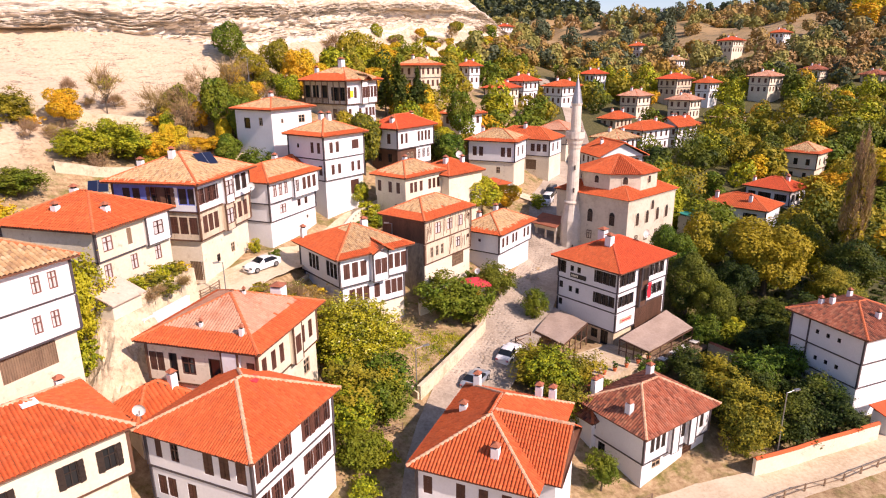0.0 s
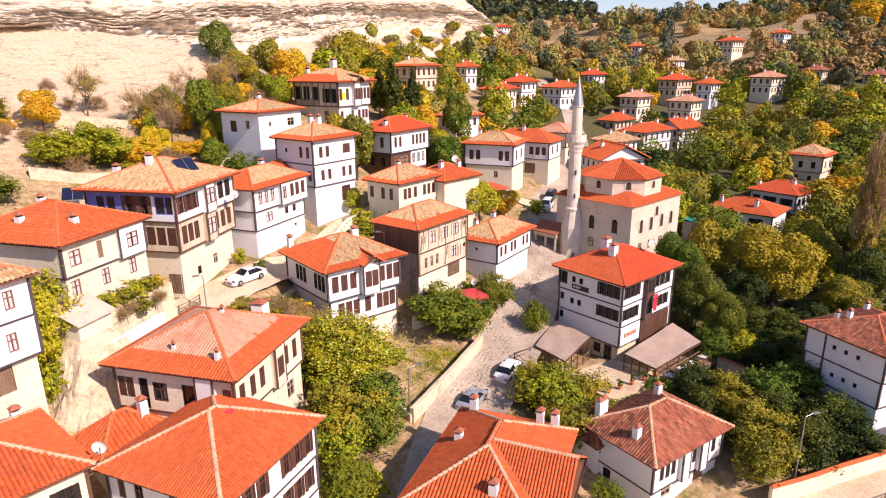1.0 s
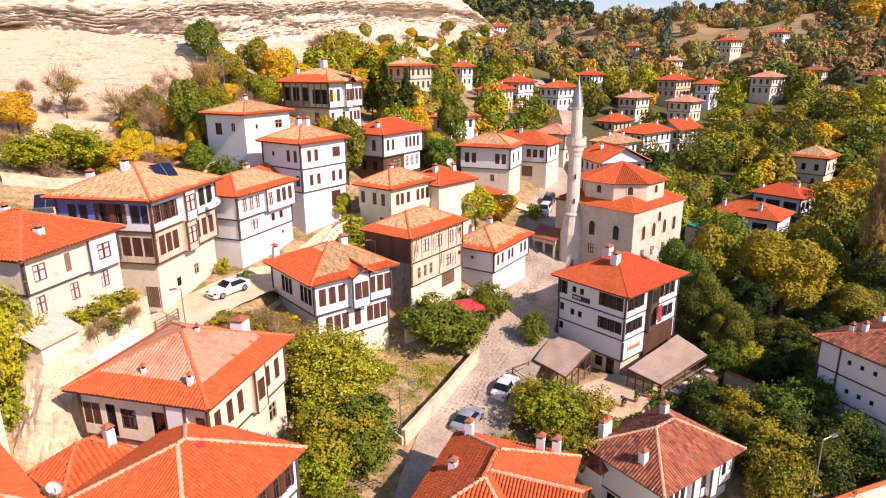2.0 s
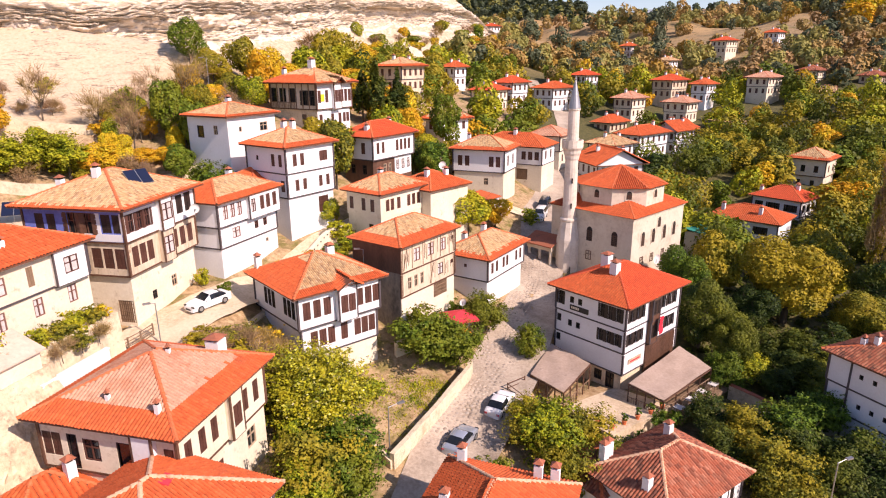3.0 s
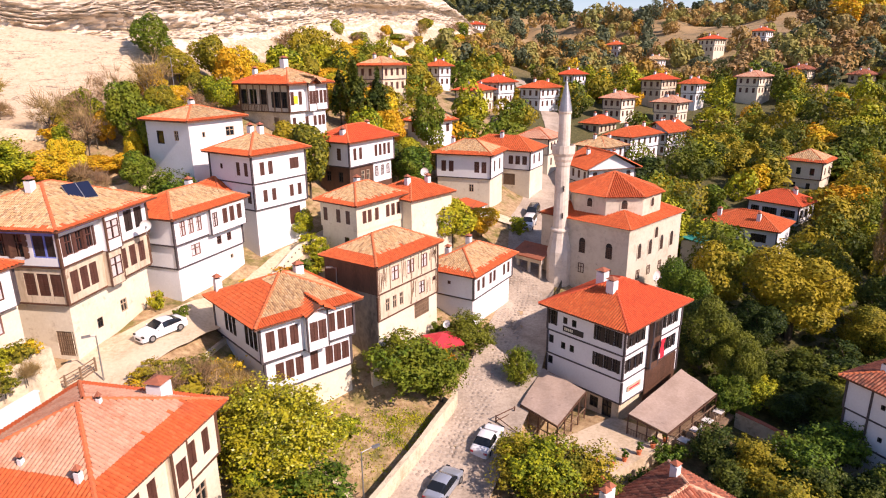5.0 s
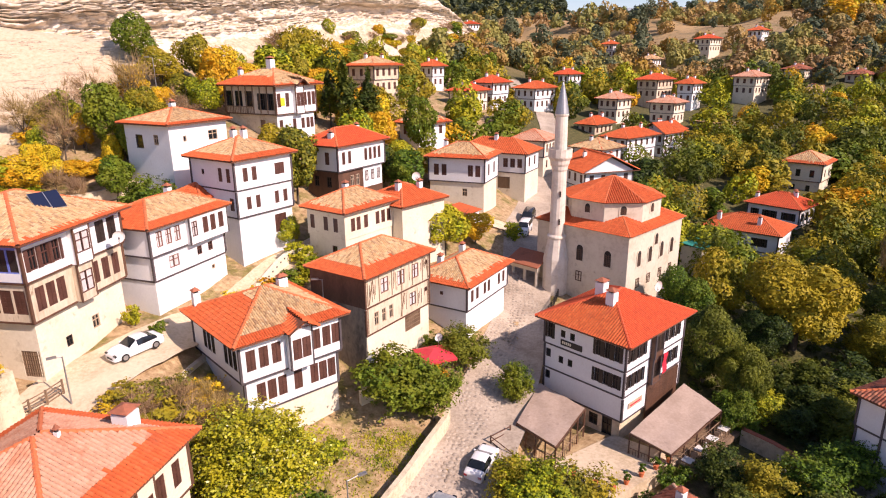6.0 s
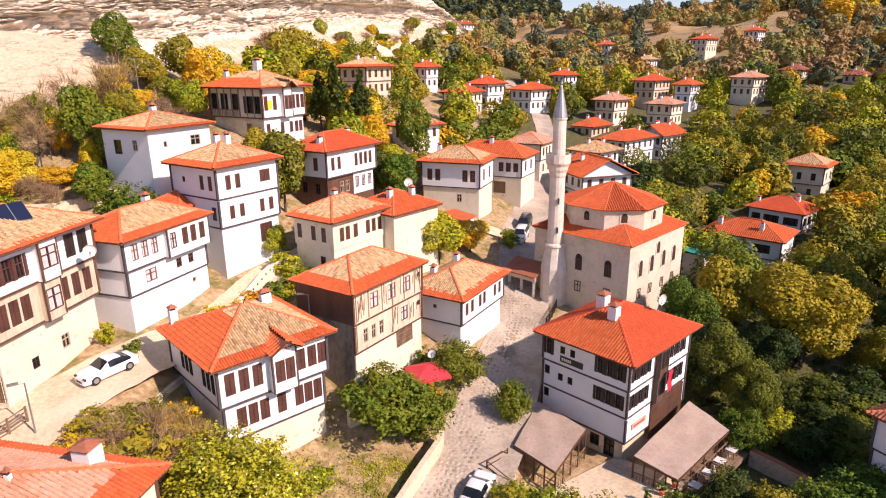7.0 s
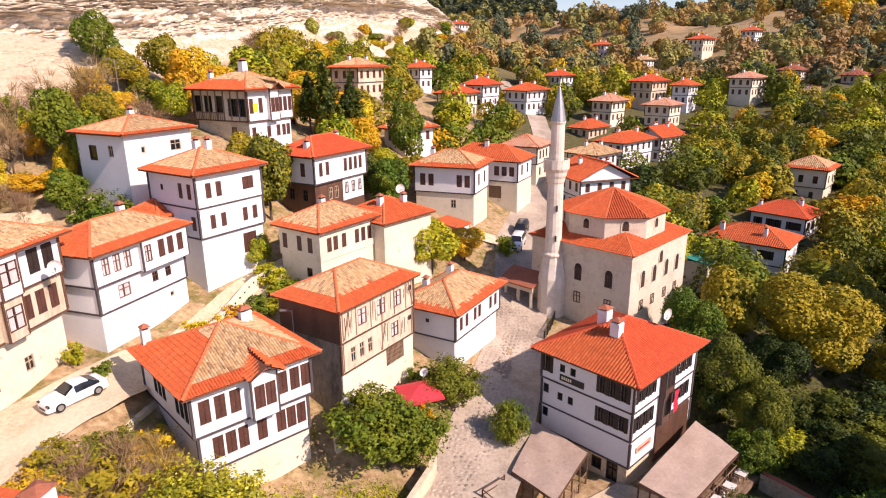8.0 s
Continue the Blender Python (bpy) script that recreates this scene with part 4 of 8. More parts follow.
# cobbles of the street, proud of their dusty joints
rng = np.random.default_rng(41)
COBBLE = pieces("worn_cobble", [(0.34, 0.28, 0.22), (0.45, 0.38, 0.3), (0.4, 0.335, 0.27), (0.52, 0.44, 0.35), (0.28, 0.23, 0.18)], 0.9, (0.52, 0.42, 0.32), (0.44, 0.62))
COBBLE_ONE = pieces("worn_single_cobble", [(0.34, 0.28, 0.22), (0.45, 0.38, 0.3), (0.4, 0.335, 0.27), (0.52, 0.44, 0.35), (0.28, 0.23, 0.18)], 0.9, (0.52, 0.42, 0.32), (0.44, 0.62), single=True)


def cobble(seed):
    """One rounded stone about half a metre across: top, and sloping sides."""
    r = np.random.default_rng(seed)
    t = np.arange(7) * 6.28318 / 7 + r.uniform(-0.25, 0.25, 7)
    rad = r.uniform(0.19, 0.27, 7)
    low = np.stack([rad * np.cos(t), rad * np.sin(t), np.full(7, -0.05)], -1)
    top = np.stack([rad * 0.78 * np.cos(t), rad * 0.78 * np.sin(t), np.full(7, 0.016) + r.uniform(-0.01, 0.01, 7)], -1)
    i = np.arange(7)
    j = (i + 1) % 7
    return np.concatenate([low, top, [[0, 0, 0.024]]]), np.concatenate([np.stack([i, j, 7 + j], -1), np.stack([i, 7 + j, 7 + i], -1), np.stack([7 + i, 7 + j, np.full(7, 14)], -1)])


def street_places(y0, y1, step):
    out = []
    for y in np.arange(y0, y1, step):
        mid, half = np.interp(y, [58, 67, 74, 82, 92, 101, 112], [2.0, 6.3, 9.5, 12.5, 15.8, 17.5, 19.5]), np.interp(y, [58, 82, 92, 112], [3.2, 3.1, 2.6, 2.9])
        for x in np.arange(mid - half, mid + half, step):
            out.append((x + rng.uniform(-0.1, 0.1), y + rng.uniform(-0.1, 0.1)))
    return out


FORMS = [cobble(i) for i in range(5)]
near = []
for v, f in FORMS:
    me = soup("cobble", v, f)
    me.materials.append(COBBLE_ONE)
    near.append(me)
vs, fs, k = [], [], 0
for i, (x, y) in enumerate(street_places(60.5, 108.0, 0.5)):
    a = rng.uniform(0, 6.28)
    z = at_ground(x, y, 0.1)
    if 73.5 < y < 77.2 and i % 2 == 0 and k < 9999 and len(STREET.children) < 280:
        part("cobble", near[i % 5], None, STREET, m=STREET.matrix_basis.inverted() @ pose(x, y, z, 0, 0, math.degrees(a)))
        continue
    v, f = FORMS[i % 5]
    q = np.stack([v[:, 0] * math.cos(a) - v[:, 1] * math.sin(a) + x, v[:, 0] * math.sin(a) + v[:, 1] * math.cos(a) + y, v[:, 2] + z], -1)
    vs.append(q)
    fs.append(f + 15 * k)
    k += 1
single("cobbles", soup("cobbles", np.concatenate(vs), np.concatenate(fs)), COBBLE, "worn uneven cobbles set in the dusty street", "cobbles", kind="stuff")


# ---- houses of the near quarter ----
P3 = [0.12, 0.235, 0.35]
W = house("white two-storey house with brown closed shutters and weathered orange hip roof", (-11.6, 64.9), 39, (10.6, 10.7), 2.0, [
    (3.5, 0.35, CREAM, row("L", [0.55], 1.3, 2.2, 0.9, "pane", TIMBER), False),
    (3.1, 0.3, WHITE, row("R", [0.16, 0.27, 0.38, 0.55, 0.73, 0.83, 0.93], 0.78, 1.75, 0.75), True),
    (3.5, 0.0, WHITE, row("R", [0.1, 0.22, 0.34, 0.74, 0.85, 0.95], 0.8, 1.8, 0.85) + row("L", [0.1, 0.19, 0.28, 0.55, 0.64, 0.73], 0.72, 1.8, 0.85, "pane", DARKWOOD), True)],
    2.3, [[(0.18, TILE_NEW), (2, TILE_OLD)], [(0.2, TILE_NEW), (2, TILE_OLD)], OLD, [(0.75, TILE_NEW), (2, TILE_OLD)]], tile=(0.21, 0.36), chimneys=[(0.75, 0.62, 0.9), (0.82, 0.7, 0.9), (0.05, 0.97, 1.2)],
    bays=[("R", 0.44, 0.66, 2, 0.7, [(0.3, 0.8, 1.8, 0.85, "shut"), (0.72, 0.8, 1.8, 0.85, "shut")], WHITE, NEW)], foot=4)

B = house("tall timber-framed mud house with weathered tile roof, unpainted walls", (-2.2, 74.0), 53, (11.1, 7.7), 6.0, [
    (2.3, 0.1, CREAM, row("R", [0.72], 2.6, 1.7, 0.5, "lattice", OLDWOOD), False),
    (2.75, 0.05, LATH, row("R", [0.15, 0.26, 0.37], 0.62, 1.4, 0.6, "pane", PALEWOOD) + row("R", [0.72], 1.05, 1.4, 0.75, "curtain", TIMBER) + row("R", [0.95], 0.5, 0.5, 1.5, "pane"), True),
    (3.05, 0.0, LATH, row("R", [0.28, 0.53, 0.76], 1.15, 1.5, 0.8, "curtain", REDWOOD) + row("R", [0.95], 0.45, 0.5, 1.7, "small"), True)],
    1.9, [[(0.35, TILE_NEW), (2, TILE_OLD)], OLD, OLD, [(0.3, TILE_NEW), (2, TILE_OLD)]], tile=(0.21, 0.36), over=0.5, wood=SHUTTER, beam=TIMBER, chimneys=[])
# darker sheet over the left wall: that side's shade put into its colour
part("side_wall", Geo().box(-0.05, 0.1, -2, -0.012, 6.6, 8.05), MUD, B, "dark side wall, shade put into its colour")

for i, u in enumerate((0.35, 2.0, 3.9, 5.4, 7.2, 8.9, 9.8)):
    part("stud", Geo().box(u - 0.06, -0.03, 5.2, u + 0.06, -0.004, 7.95), OLDWOOD, B)
    if i in (0, 3, 6):
        part("stud", Geo().box(u - 0.06, 0.02, 2.45, u + 0.06, 0.046, 4.95), OLDWOOD, B)
# laths that show where the plaster has fallen, a slanting brace at each end
rng = random.Random(14)
for u0, u1, z0, z1 in ((0.6, 1.7, 5.4, 7.8), (4.15, 4.75, 5.5, 7.9), (6.3, 7.0, 5.3, 7.8), (8.6, 9.6, 6.2, 7.9), (5.6, 6.5, 2.7, 4.9), (8.0, 9.4, 2.6, 4.9)):
    y = -0.026 if z0 > 5 else 0.026
    for k in range(int((u1 - u0) / 0.17)):
        if rng.random() < 0.7:
            u, low, top = u0 + k * 0.17, z0 + rng.uniform(0, 0.9), z1 - rng.uniform(0, 0.9)
            part("lath", Geo().box(u, y, low, u + rng.uniform(0.04, 0.08), y + 0.024, top), rng.choice([OLDWOOD, TIMBER, PALEWOOD]), B)
for u, z, y, lean in ((0.5, 5.3, -0.03, 14), (9.9, 5.3, -0.03, -14), (5.2, 2.5, 0.016, 16)):
    part("brace", Geo().box(-0.05, -0.02, 0, 0.05, 0.02, 2.4), OLDWOOD, B, m=pose(u, y, z, 0, lean, 0))
part("side_panel", Geo().box(-0.1, 0.1, 5.1, -0.054, 6.6, 8.0), TIMBER, B, "dark brown boarded upper side wall")

S = house("low white cottage with brown shutters above a whitewashed base", (7.9, 82.0), 56, (11.0, 7.5), 4.2, [
    (2.9, 0.25, WHITE, [], False),
    (2.9, 0.0, WHITE, row("R", [0.12, 0.24, 0.42, 0.52, 0.78, 0.9], 0.62, 1.35, 0.75) + row("L", [0.5], 0.4, 0.4, 1.4, "pane"), True)],
    1.9, OLD, tile=(0.21, 0.36), over=0.6, chimneys=[(0.3, 0.8, 0.8), (0.75, 0.75, 0.9)])

R = house("white three-storey guest house with black-brown shutters and red tile roof", (21.0, 70.2), 40, (12.3, 10.7), -2.2, [
    (2.6, 0.35, STONE, row("L", [0.16], 1.1, 2.0, 0.3, "pane", DARKWOOD) + row("L", [0.34], 1.0, 1.2, 0.9, "pane", DARKWOOD), False),
    (2.5, 0.05, WHITE, row("L", [0.95], 0.6, 0.9, 1.3, "small", DARKWOOD), True),
    (2.65, 0.05, WHITE, row("L", [0.1, 0.21, 0.32], 0.6, 1.4, 0.65, "open") + row("L", [0.66, 0.78], 0.55, 0.75, 1.0, "small") + row("L", [0.95], 0.6, 0.9, 1.2, "small") + row("R", [0.08, 0.18, 0.28, 0.66, 0.77, 0.88], 0.58, 1.4, 0.7, "open"), True),
    (2.85, 0.0, WHITE, row("L", [0.1, 0.21, 0.32], 0.6, 1.55, 0.75, "open") + row("L", [0.64, 0.76], 0.55, 0.75, 1.2, "small") + row("L", [0.93], 0.6, 1.6, 0.7, "open") + row("R", [0.08, 0.18, 0.28, 0.66, 0.77, 0.88], 0.58, 1.5, 0.75, "open"), True)],
    2.5, [RED, RED, RED, NEW], over=0.75, wood=DARKWOOD, tile=(0.28, 0.4), caps=RED_CAP, chimneys=[(0.3, 0.42, 1.2, 0.85), (0.45, 0.66, 1.3, 0.95)],
    bays=[("R", 0.4, 0.53, 3, 0.55, [(0.3, 0.6, 1.7, 0.7, "shut"), (0.75, 0.6, 1.7, 0.7, "shut")], TIMBER, None), ("R", 0.4, 0.53, 2, 0.5, [(0.3, 0.6, 1.6, 0.6, "shut"), (0.75, 0.6, 1.6, 0.6, "shut")], TIMBER, None)], foot=2)
part("timber_wall", Geo().box(4.2, -0.06, 1.2, 10.2, 0.04, 5.0), TIMBER, R, "dark vertical timber boarding")
plank = Geo().box(0, -0.04, 0, 0.16, 0.0, 3.75).mesh("board")
for i in range(30):
    part("board", plank, TIMBER, R, m=pose(4.25 + i * 0.2, -0.06, 1.2))
sb = part("sign_board", Geo().box(-0.06, 4.7, 8.15, 0.0, 7.2, 8.75, Matrix.Identity(4)), SIGN, R, "dark wooden sign board")
g = Geo()
for i in range(5):
    g.box(-0.08, 6.85 - i * 0.22, 8.32, -0.06, 7.0 - i * 0.22, 8.6)
part("lettering", g, LETTER, sb)
sb = part("sign_board", Geo().box(1.0, -0.05, 3.6, 3.4, 0.03, 4.15), PALEWOOD, R, "pale wooden sign board")
part("lettering", Geo().box(1.3, -0.07, 3.8, 3.1, -0.05, 3.95), FLAGRED, sb)
g = Geo()
for i in range(6):
    g.quad((5.0, -1.0 - 0.05 * math.sin(i * 1.4), 8.3 - i * 0.35), (5.75, -1.0 - 0.07 * math.sin(i * 1.4 + 1), 8.3 - i * 0.35), (5.75, -1.0 - 0.07 * math.sin(i * 1.4 + 2.4), 7.95 - i * 0.35), (5.0, -1.0 - 0.05 * math.sin(i * 1.4 + 1.4), 7.95 - i * 0.35))
part("flag", g, FLAGRED, R, "red cloth flag hung from the oriel")

T = house("tall white three-storey house with brown windows on a white base", (-16.4, 87.0), 53, (9.2, 8.6), 11.4, [
    (5.2, 0.2, WHITE, row("R", [0.76], 1.7, 2.1, 2.5, "lattice"), False),
    (3.0, 0.05, WHITE, row("R", [0.2, 0.36, 0.7, 0.86], 0.62, 1.4, 0.75) + row("L", [0.12], 0.7, 1.4, 0.75), True),
    (3.3, 0.0, WHITE, row("R", [0.18, 0.33], 0.65, 1.5, 0.85) + row("R", [0.78], 1.4, 1.3, 1.0) + row("L", [0.14, 0.32], 0.62, 1.5, 0.85) + row("L", [0.72], 0.45, 0.6, 1.4, "small"), True)],
    1.9, OLD, tile=(0.21, 0.36), over=0.6, chimneys=[(0.45, 0.55, 0.9), (0.55, 0.45, 0.9)])

G = house("plain grey-white house with a shallow old tile roof", (-24.9, 93.4), 58, (9.6, 9.0), 18.2, [
    (7.9, 0.0, WHITE, row("R", [0.25], 0.5, 0.7, 5.8, "small", PALEWOOD) + row("R", [0.74], 1.4, 1.2, 5.6, "pane", PALEWOOD) + row("L", [0.3], 0.8, 1.2, 5.5, "pane", PALEWOOD) + row("L", [0.68], 1.3, 1.6, 5.0, "small", DARKWOOD), False)],
    1.5, [(0.14, TILE_NEW), (2, TILE_OLD)], tile=(0.21, 0.36), over=0.6, chimneys=[(0.55, 0.6, 0.8)])

D = house("white house with red tile roof over a brown timber ground floor", (-7.0, 100.6), 55, (11.0, 7.2), 16.2, [
    (2.9, 0.3, TIMBER, row("R", [0.3, 0.42], 0.7, 1.5, 0.6, "pane", PALEWOOD) + row("L", [0.3, 0.7], 0.8, 1.4, 0.7, "pane", DARKWOOD), False),
    (3.3, 0.0, WHITE, row("R", [0.12, 0.24, 0.58, 0.68, 0.78, 0.88], 0.62, 1.6, 0.85) + row("L", [0.3, 0.66], 0.72, 1.6, 0.85, "shut"), True)],
    1.9, RED, over=0.6, chimneys=[(0.85, 0.6, 0.7), (0.1, 0.3, 0.7)])

E = house("cream two-storey house with brown shutters and weathered roof", (-5.2, 87.6), 51, (9.4, 7.2), 10.2, [
    (3.5, 0.1, CREAM, row("L", [0.3], 0.8, 1.0, 1.6, "small", SHUTTER), False),
    (3.2, 0.0, CREAM, row("R", [0.16, 0.27, 0.42, 0.66, 0.78, 0.9], 0.66, 1.5, 0.8) + row("L", [0.24, 0.5, 0.86], 0.7, 1.6, 0.75), False)],
    1.8, OLD, tile=(0.21, 0.36), over=0.6, chimneys=[(0.6, 0.75, 0.9)])
E2 = house("cream house with an orange tile roof and blank side wall", (1.0, 93.0), 46, (8.5, 8.0), 9.6, [
    (6.6, 0.0, CREAM, row("R", [0.75], 0.5, 1.2, 2.0, "small", SHUTTER), False)], 1.9, NEW, over=0.45, chimneys=[(0.3, 0.4, 0.9), (0.7, 0.3, 0.8)])
F = house("white two-storey house with brown shutters and a tan tile roof", (13.4, 112.6), 66, (8.2, 10.2), 11.6, [
    (3.4, 0.15, CREAM, row("L", [0.35], 0.8, 1.2, 1.2, "pane", PALEWOOD), False),
    (3.7, 0.0, WHITE, row("L", [0.12, 0.25, 0.72, 0.86], 0.8, 1.7, 0.9) + row("R", [0.3, 0.7], 0.8, 1.7, 0.9), True)],
    1.9, OLD, tile=(0.21, 0.36), over=0.6, chimneys=[(0.4, 0.8, 0.9)])
F2 = house("white house with an orange roof and arched brown windows", (21.6, 124.6), 60, (8.0, 14.0), 11.0, [
    (3.2, 0.0, CREAM, row("L", [0.3], 2.2, 2.0, 0.4, "lattice", OLDWOOD), False),
    (3.3, 0.0, WHITE, row("L", [0.08, 0.18, 0.28], 0.85, 1.5, 0.9) + row("R", [0.3, 0.7], 0.8, 1.6, 0.9), True)],
    2.1, NEW, over=0.6, chimneys=[(0.4, 0.5, 0.9)])
F3 = house("cream house with a weathered orange roof", (27.5, 138), 58, (8, 8), 11.8, [
    (3.0, 0.1, CREAM, row("R", [0.3, 0.7], 0.8, 1.4, 0.8), False), (3.1, 0.0, CREAM, row("L", [0.3, 0.7], 0.8, 1.5, 0.8) + row("R", [0.25, 0.5, 0.75], 0.8, 1.5, 0.8), True)], 1.8, [(2, TILE_PINK)], over=0.6, tile=(0.32, 0.45))

U = house("timber house with a blue upper floor and broad weathered roof", (-25.6, 64.9), 78, (12.8, 11.8), 9.2, [
    (5.0, 0.5, CREAM, row("R", [0.62], 0.9, 1.2, 1.8, "pane", PALEWOOD) + row("R", [0.3], 0.7, 0.9, 1.6, "pane", DARKWOOD) + row("L", [0.1], 1.6, 2.2, 0.3, "lattice", OLDWOOD), False),
    (3.2, 0.15, LATH, row("R", [0.1, 0.2, 0.3, 0.66, 0.78, 0.9], 0.9, 1.9, 0.7) + row("L", [0.08, 0.2, 0.32], 1.0, 1.9, 0.7, "shut"), True),
    (3.2, 0.0, {"L": BLUE, "": WHITE}, row("R", [0.09, 0.2, 0.3], 0.8, 1.7, 0.8, "open") + row("R", [0.76, 0.89], 1.1, 1.9, 0.8, "shut", DARKWOOD) + row("L", [0.06, 0.17], 0.95, 1.7, 0.9, "shut", DARKWOOD) + row("L", [0.36, 0.49], 1.2, 2.0, 0.7, "open", TIMBER) + row("L", [0.72, 0.84], 0.9, 1.6, 0.9, "shut", DARKWOOD), True)],
    2.5, [(0.07, TILE_NEW), (2, TILE_OLD)], tile=(0.21, 0.36), over=0.8, beam=TIMBER, chimneys=[(0.4, 0.95, 1.0), (0.35, 0.5, 0.9)],
    bays=[("R", 0.42, 0.58, 2, 0.6, [(0.5, 1.6, 1.7, 0.9, "curtain")], WHITE, None), ("R", 0.42, 0.58, 1, 0.55, [(0.5, 1.5, 1.8, 0.7, "curtain")], LATH, None)])
part("white_wall", Geo().box(-0.03, 0.25, 8.32, -0.004, 10.1, 9.0).box(-0.03, 0.1, 9.0, -0.004, 0.32, 10.9).box(-0.03, 2.3, 9.0, -0.004, 2.75, 10.9), WHITE, U, "white limewashed strip below the blue wall")
part("blue_trim", Geo().box(0.12, -0.03, 10.95, 11.0, -0.004, 11.35), BLUE, U)

V = house("white house with a jettied upper floor and brown windows", (-21.3, 76.0), 67, (11.6, 7.6), 8.0, [
    (5.4, 0.25, WHITE, row("R", [0.8], 0.5, 0.5, 4.2, "small", PALEWOOD), False),
    (2.4, 0.2, WHITE, row("R", [0.27], 1.3, 1.2, 0.7, "curtain", REDWOOD) + row("R", [0.62, 0.78], 0.7, 0.9, 0.9, "pane"), True),
    (2.8, 0.0, WHITE, row("R", [0.12, 0.23, 0.34], 0.75, 1.5, 0.75, "curtain", REDWOOD), True)],
    1.8, [[(0.25, TILE_NEW), (2, TILE_OLD)], OLD, OLD, NEW], tile=(0.21, 0.36), over=0.6, chimneys=[(0.8, 0.8, 1.0), (0.02, 0.7, 1.1)],
    bays=[("R", 0.45, 0.98, 2, 0.5, [(0.12, 0.75, 1.5, 0.75, "curtain"), (0.4, 0.75, 1.6, 0.75, "shut"), (0.6, 0.75, 1.6, 0.75, "shut"), (0.82, 0.75, 1.6, 0.75, "shut")], WHITE, None)])
V2 = house("small house with an orange roof behind the white one", (-20.5, 88.5), 67, (6.5, 5.5), 11.5, [(7.0, 0, WHITE, [], False)], 1.4, NEW, over=0.4)

P = house("cream house with a broad faded pink tile roof", (-14.5, 44.7), 75, (12.0, 11.8), 3.4, [
    (3.7, 0.15, CREAM, row("R", [0.2, 0.4], 0.8, 1.5, 1.2) + row("R", [0.8], 1.2, 1.6, 1.2, "pane", PALEWOOD) + row("L", [0.75, 0.9], 0.9, 1.5, 1.0, "pane"), False),
    (3.8, 0.0, CREAM, row("R", [0.1, 0.24, 0.37, 0.74, 0.88], 0.75, 1.75, 0.9) + row("L", [0.06, 0.88, 0.95], 0.72, 1.75, 0.9) + row("L", [0.38], 1.1, 2.3, 0.3, "small", DARKWOOD) + row("L", [0.62], 1.3, 1.6, 0.9, "pane") + row("L", [0.76], 0.8, 2.6, 0.1, "small", DARKWOOD), True)],
    2.6, [[(0.3, TILE_NEW), (2, TILE_PINK)], PINK, PINK, [(0.3, TILE_NEW), (2, TILE_PINK)]], over=0.7, beam=TIMBER, tile=(0.27, 0.38), chimneys=[(0.9, 0.3, 1.0, 1.1), (0.55, 0.42, 0.35, 0.26), (0.08, 0.16, 0.7, 0.32), (0.12, 0.55, 0.45, 0.26)],
    bays=[("R", 0.5, 0.64, 1, 0.5, [(0.5, 1.0, 1.7, 0.9, "shut")], CREAM, None), ("L", 0.14, 0.28, 1, 0.5, [], WHITE, None)])

A = house("white house with brown open shutters under a bright orange hip roof", (-12.35, 34.4), 67, (10.7, 10.4), -0.5, [
    (3.0, 0.05, WHITE, row("L", [0.3, 0.5, 0.7], 0.8, 1.5, 0.9), False),
    (2.85, 0.05, WHITE, row("R", [0.1, 0.24, 0.38, 0.64, 0.77, 0.9], 0.62, 1.6, 0.7, "open") + row("L", [0.6, 0.8, 0.9], 0.8, 1.6, 0.6), True),
    (2.95, 0.0, WHITE, row("R", [0.1, 0.24, 0.38, 0.64, 0.77, 0.9], 0.65, 1.75, 0.7, "open") + row("L", [0.1, 0.25, 0.4], 0.85, 1.85, 0.65) + row("L", [0.72], 0.75, 1.45, 0.9, "pane") + row("L", [0.88], 0.6, 1.5, 0.9), True)],
    2.5, NEW, over=0.55, caps=CAP, singles=75, tile=(0.22, 0.36))
part("roof_hatch", Geo().box(-0.45, -0.3, -0.05, 0.45, 0.3, 0.08), REDCLOTH, A, "pink sheet roof hatch", pose(5.6, 3.9, 10.95, 16, 0, 20))

C = house("house with a large ridged orange tile roof and two dormers", (6.5, 37.3), 68, (13.6, 10.2), -4.6, [
    (4.6, 0.1, WHITE, [], False),
    (3.3, 0.0, WHITE, row("R", [0.1, 0.22, 0.5, 0.62, 0.85], 0.7, 1.6, 0.8, "open") + row("L", [0.2, 0.4, 0.6, 0.9], 0.75, 1.6, 0.8), True)],
    2.7, NEW, over=0.6, caps=CAP, singles=75, tile=(0.28, 0.4), chimneys=[(0.95, 0.9, 1.2), (0.93, 0.25, 1.2), (0.95, 0.12, 1.2), (0.12, 0.35, 0.8), (0.55, 0.85, 0.6)])

hip_roof(C, 1.2, -2.0, 9.4, 4.6, 7.92, 2.7, NEW, 0.24, 0.38, 77, gable="y", caps=CAP)
part("wing_wall", Geo().prism([(1.8, -2.0), (8.8, -2.0), (8.8, 7.9), (5.3, 10.3), (1.8, 7.9)], -1.4, -0.012), WHITE, C)

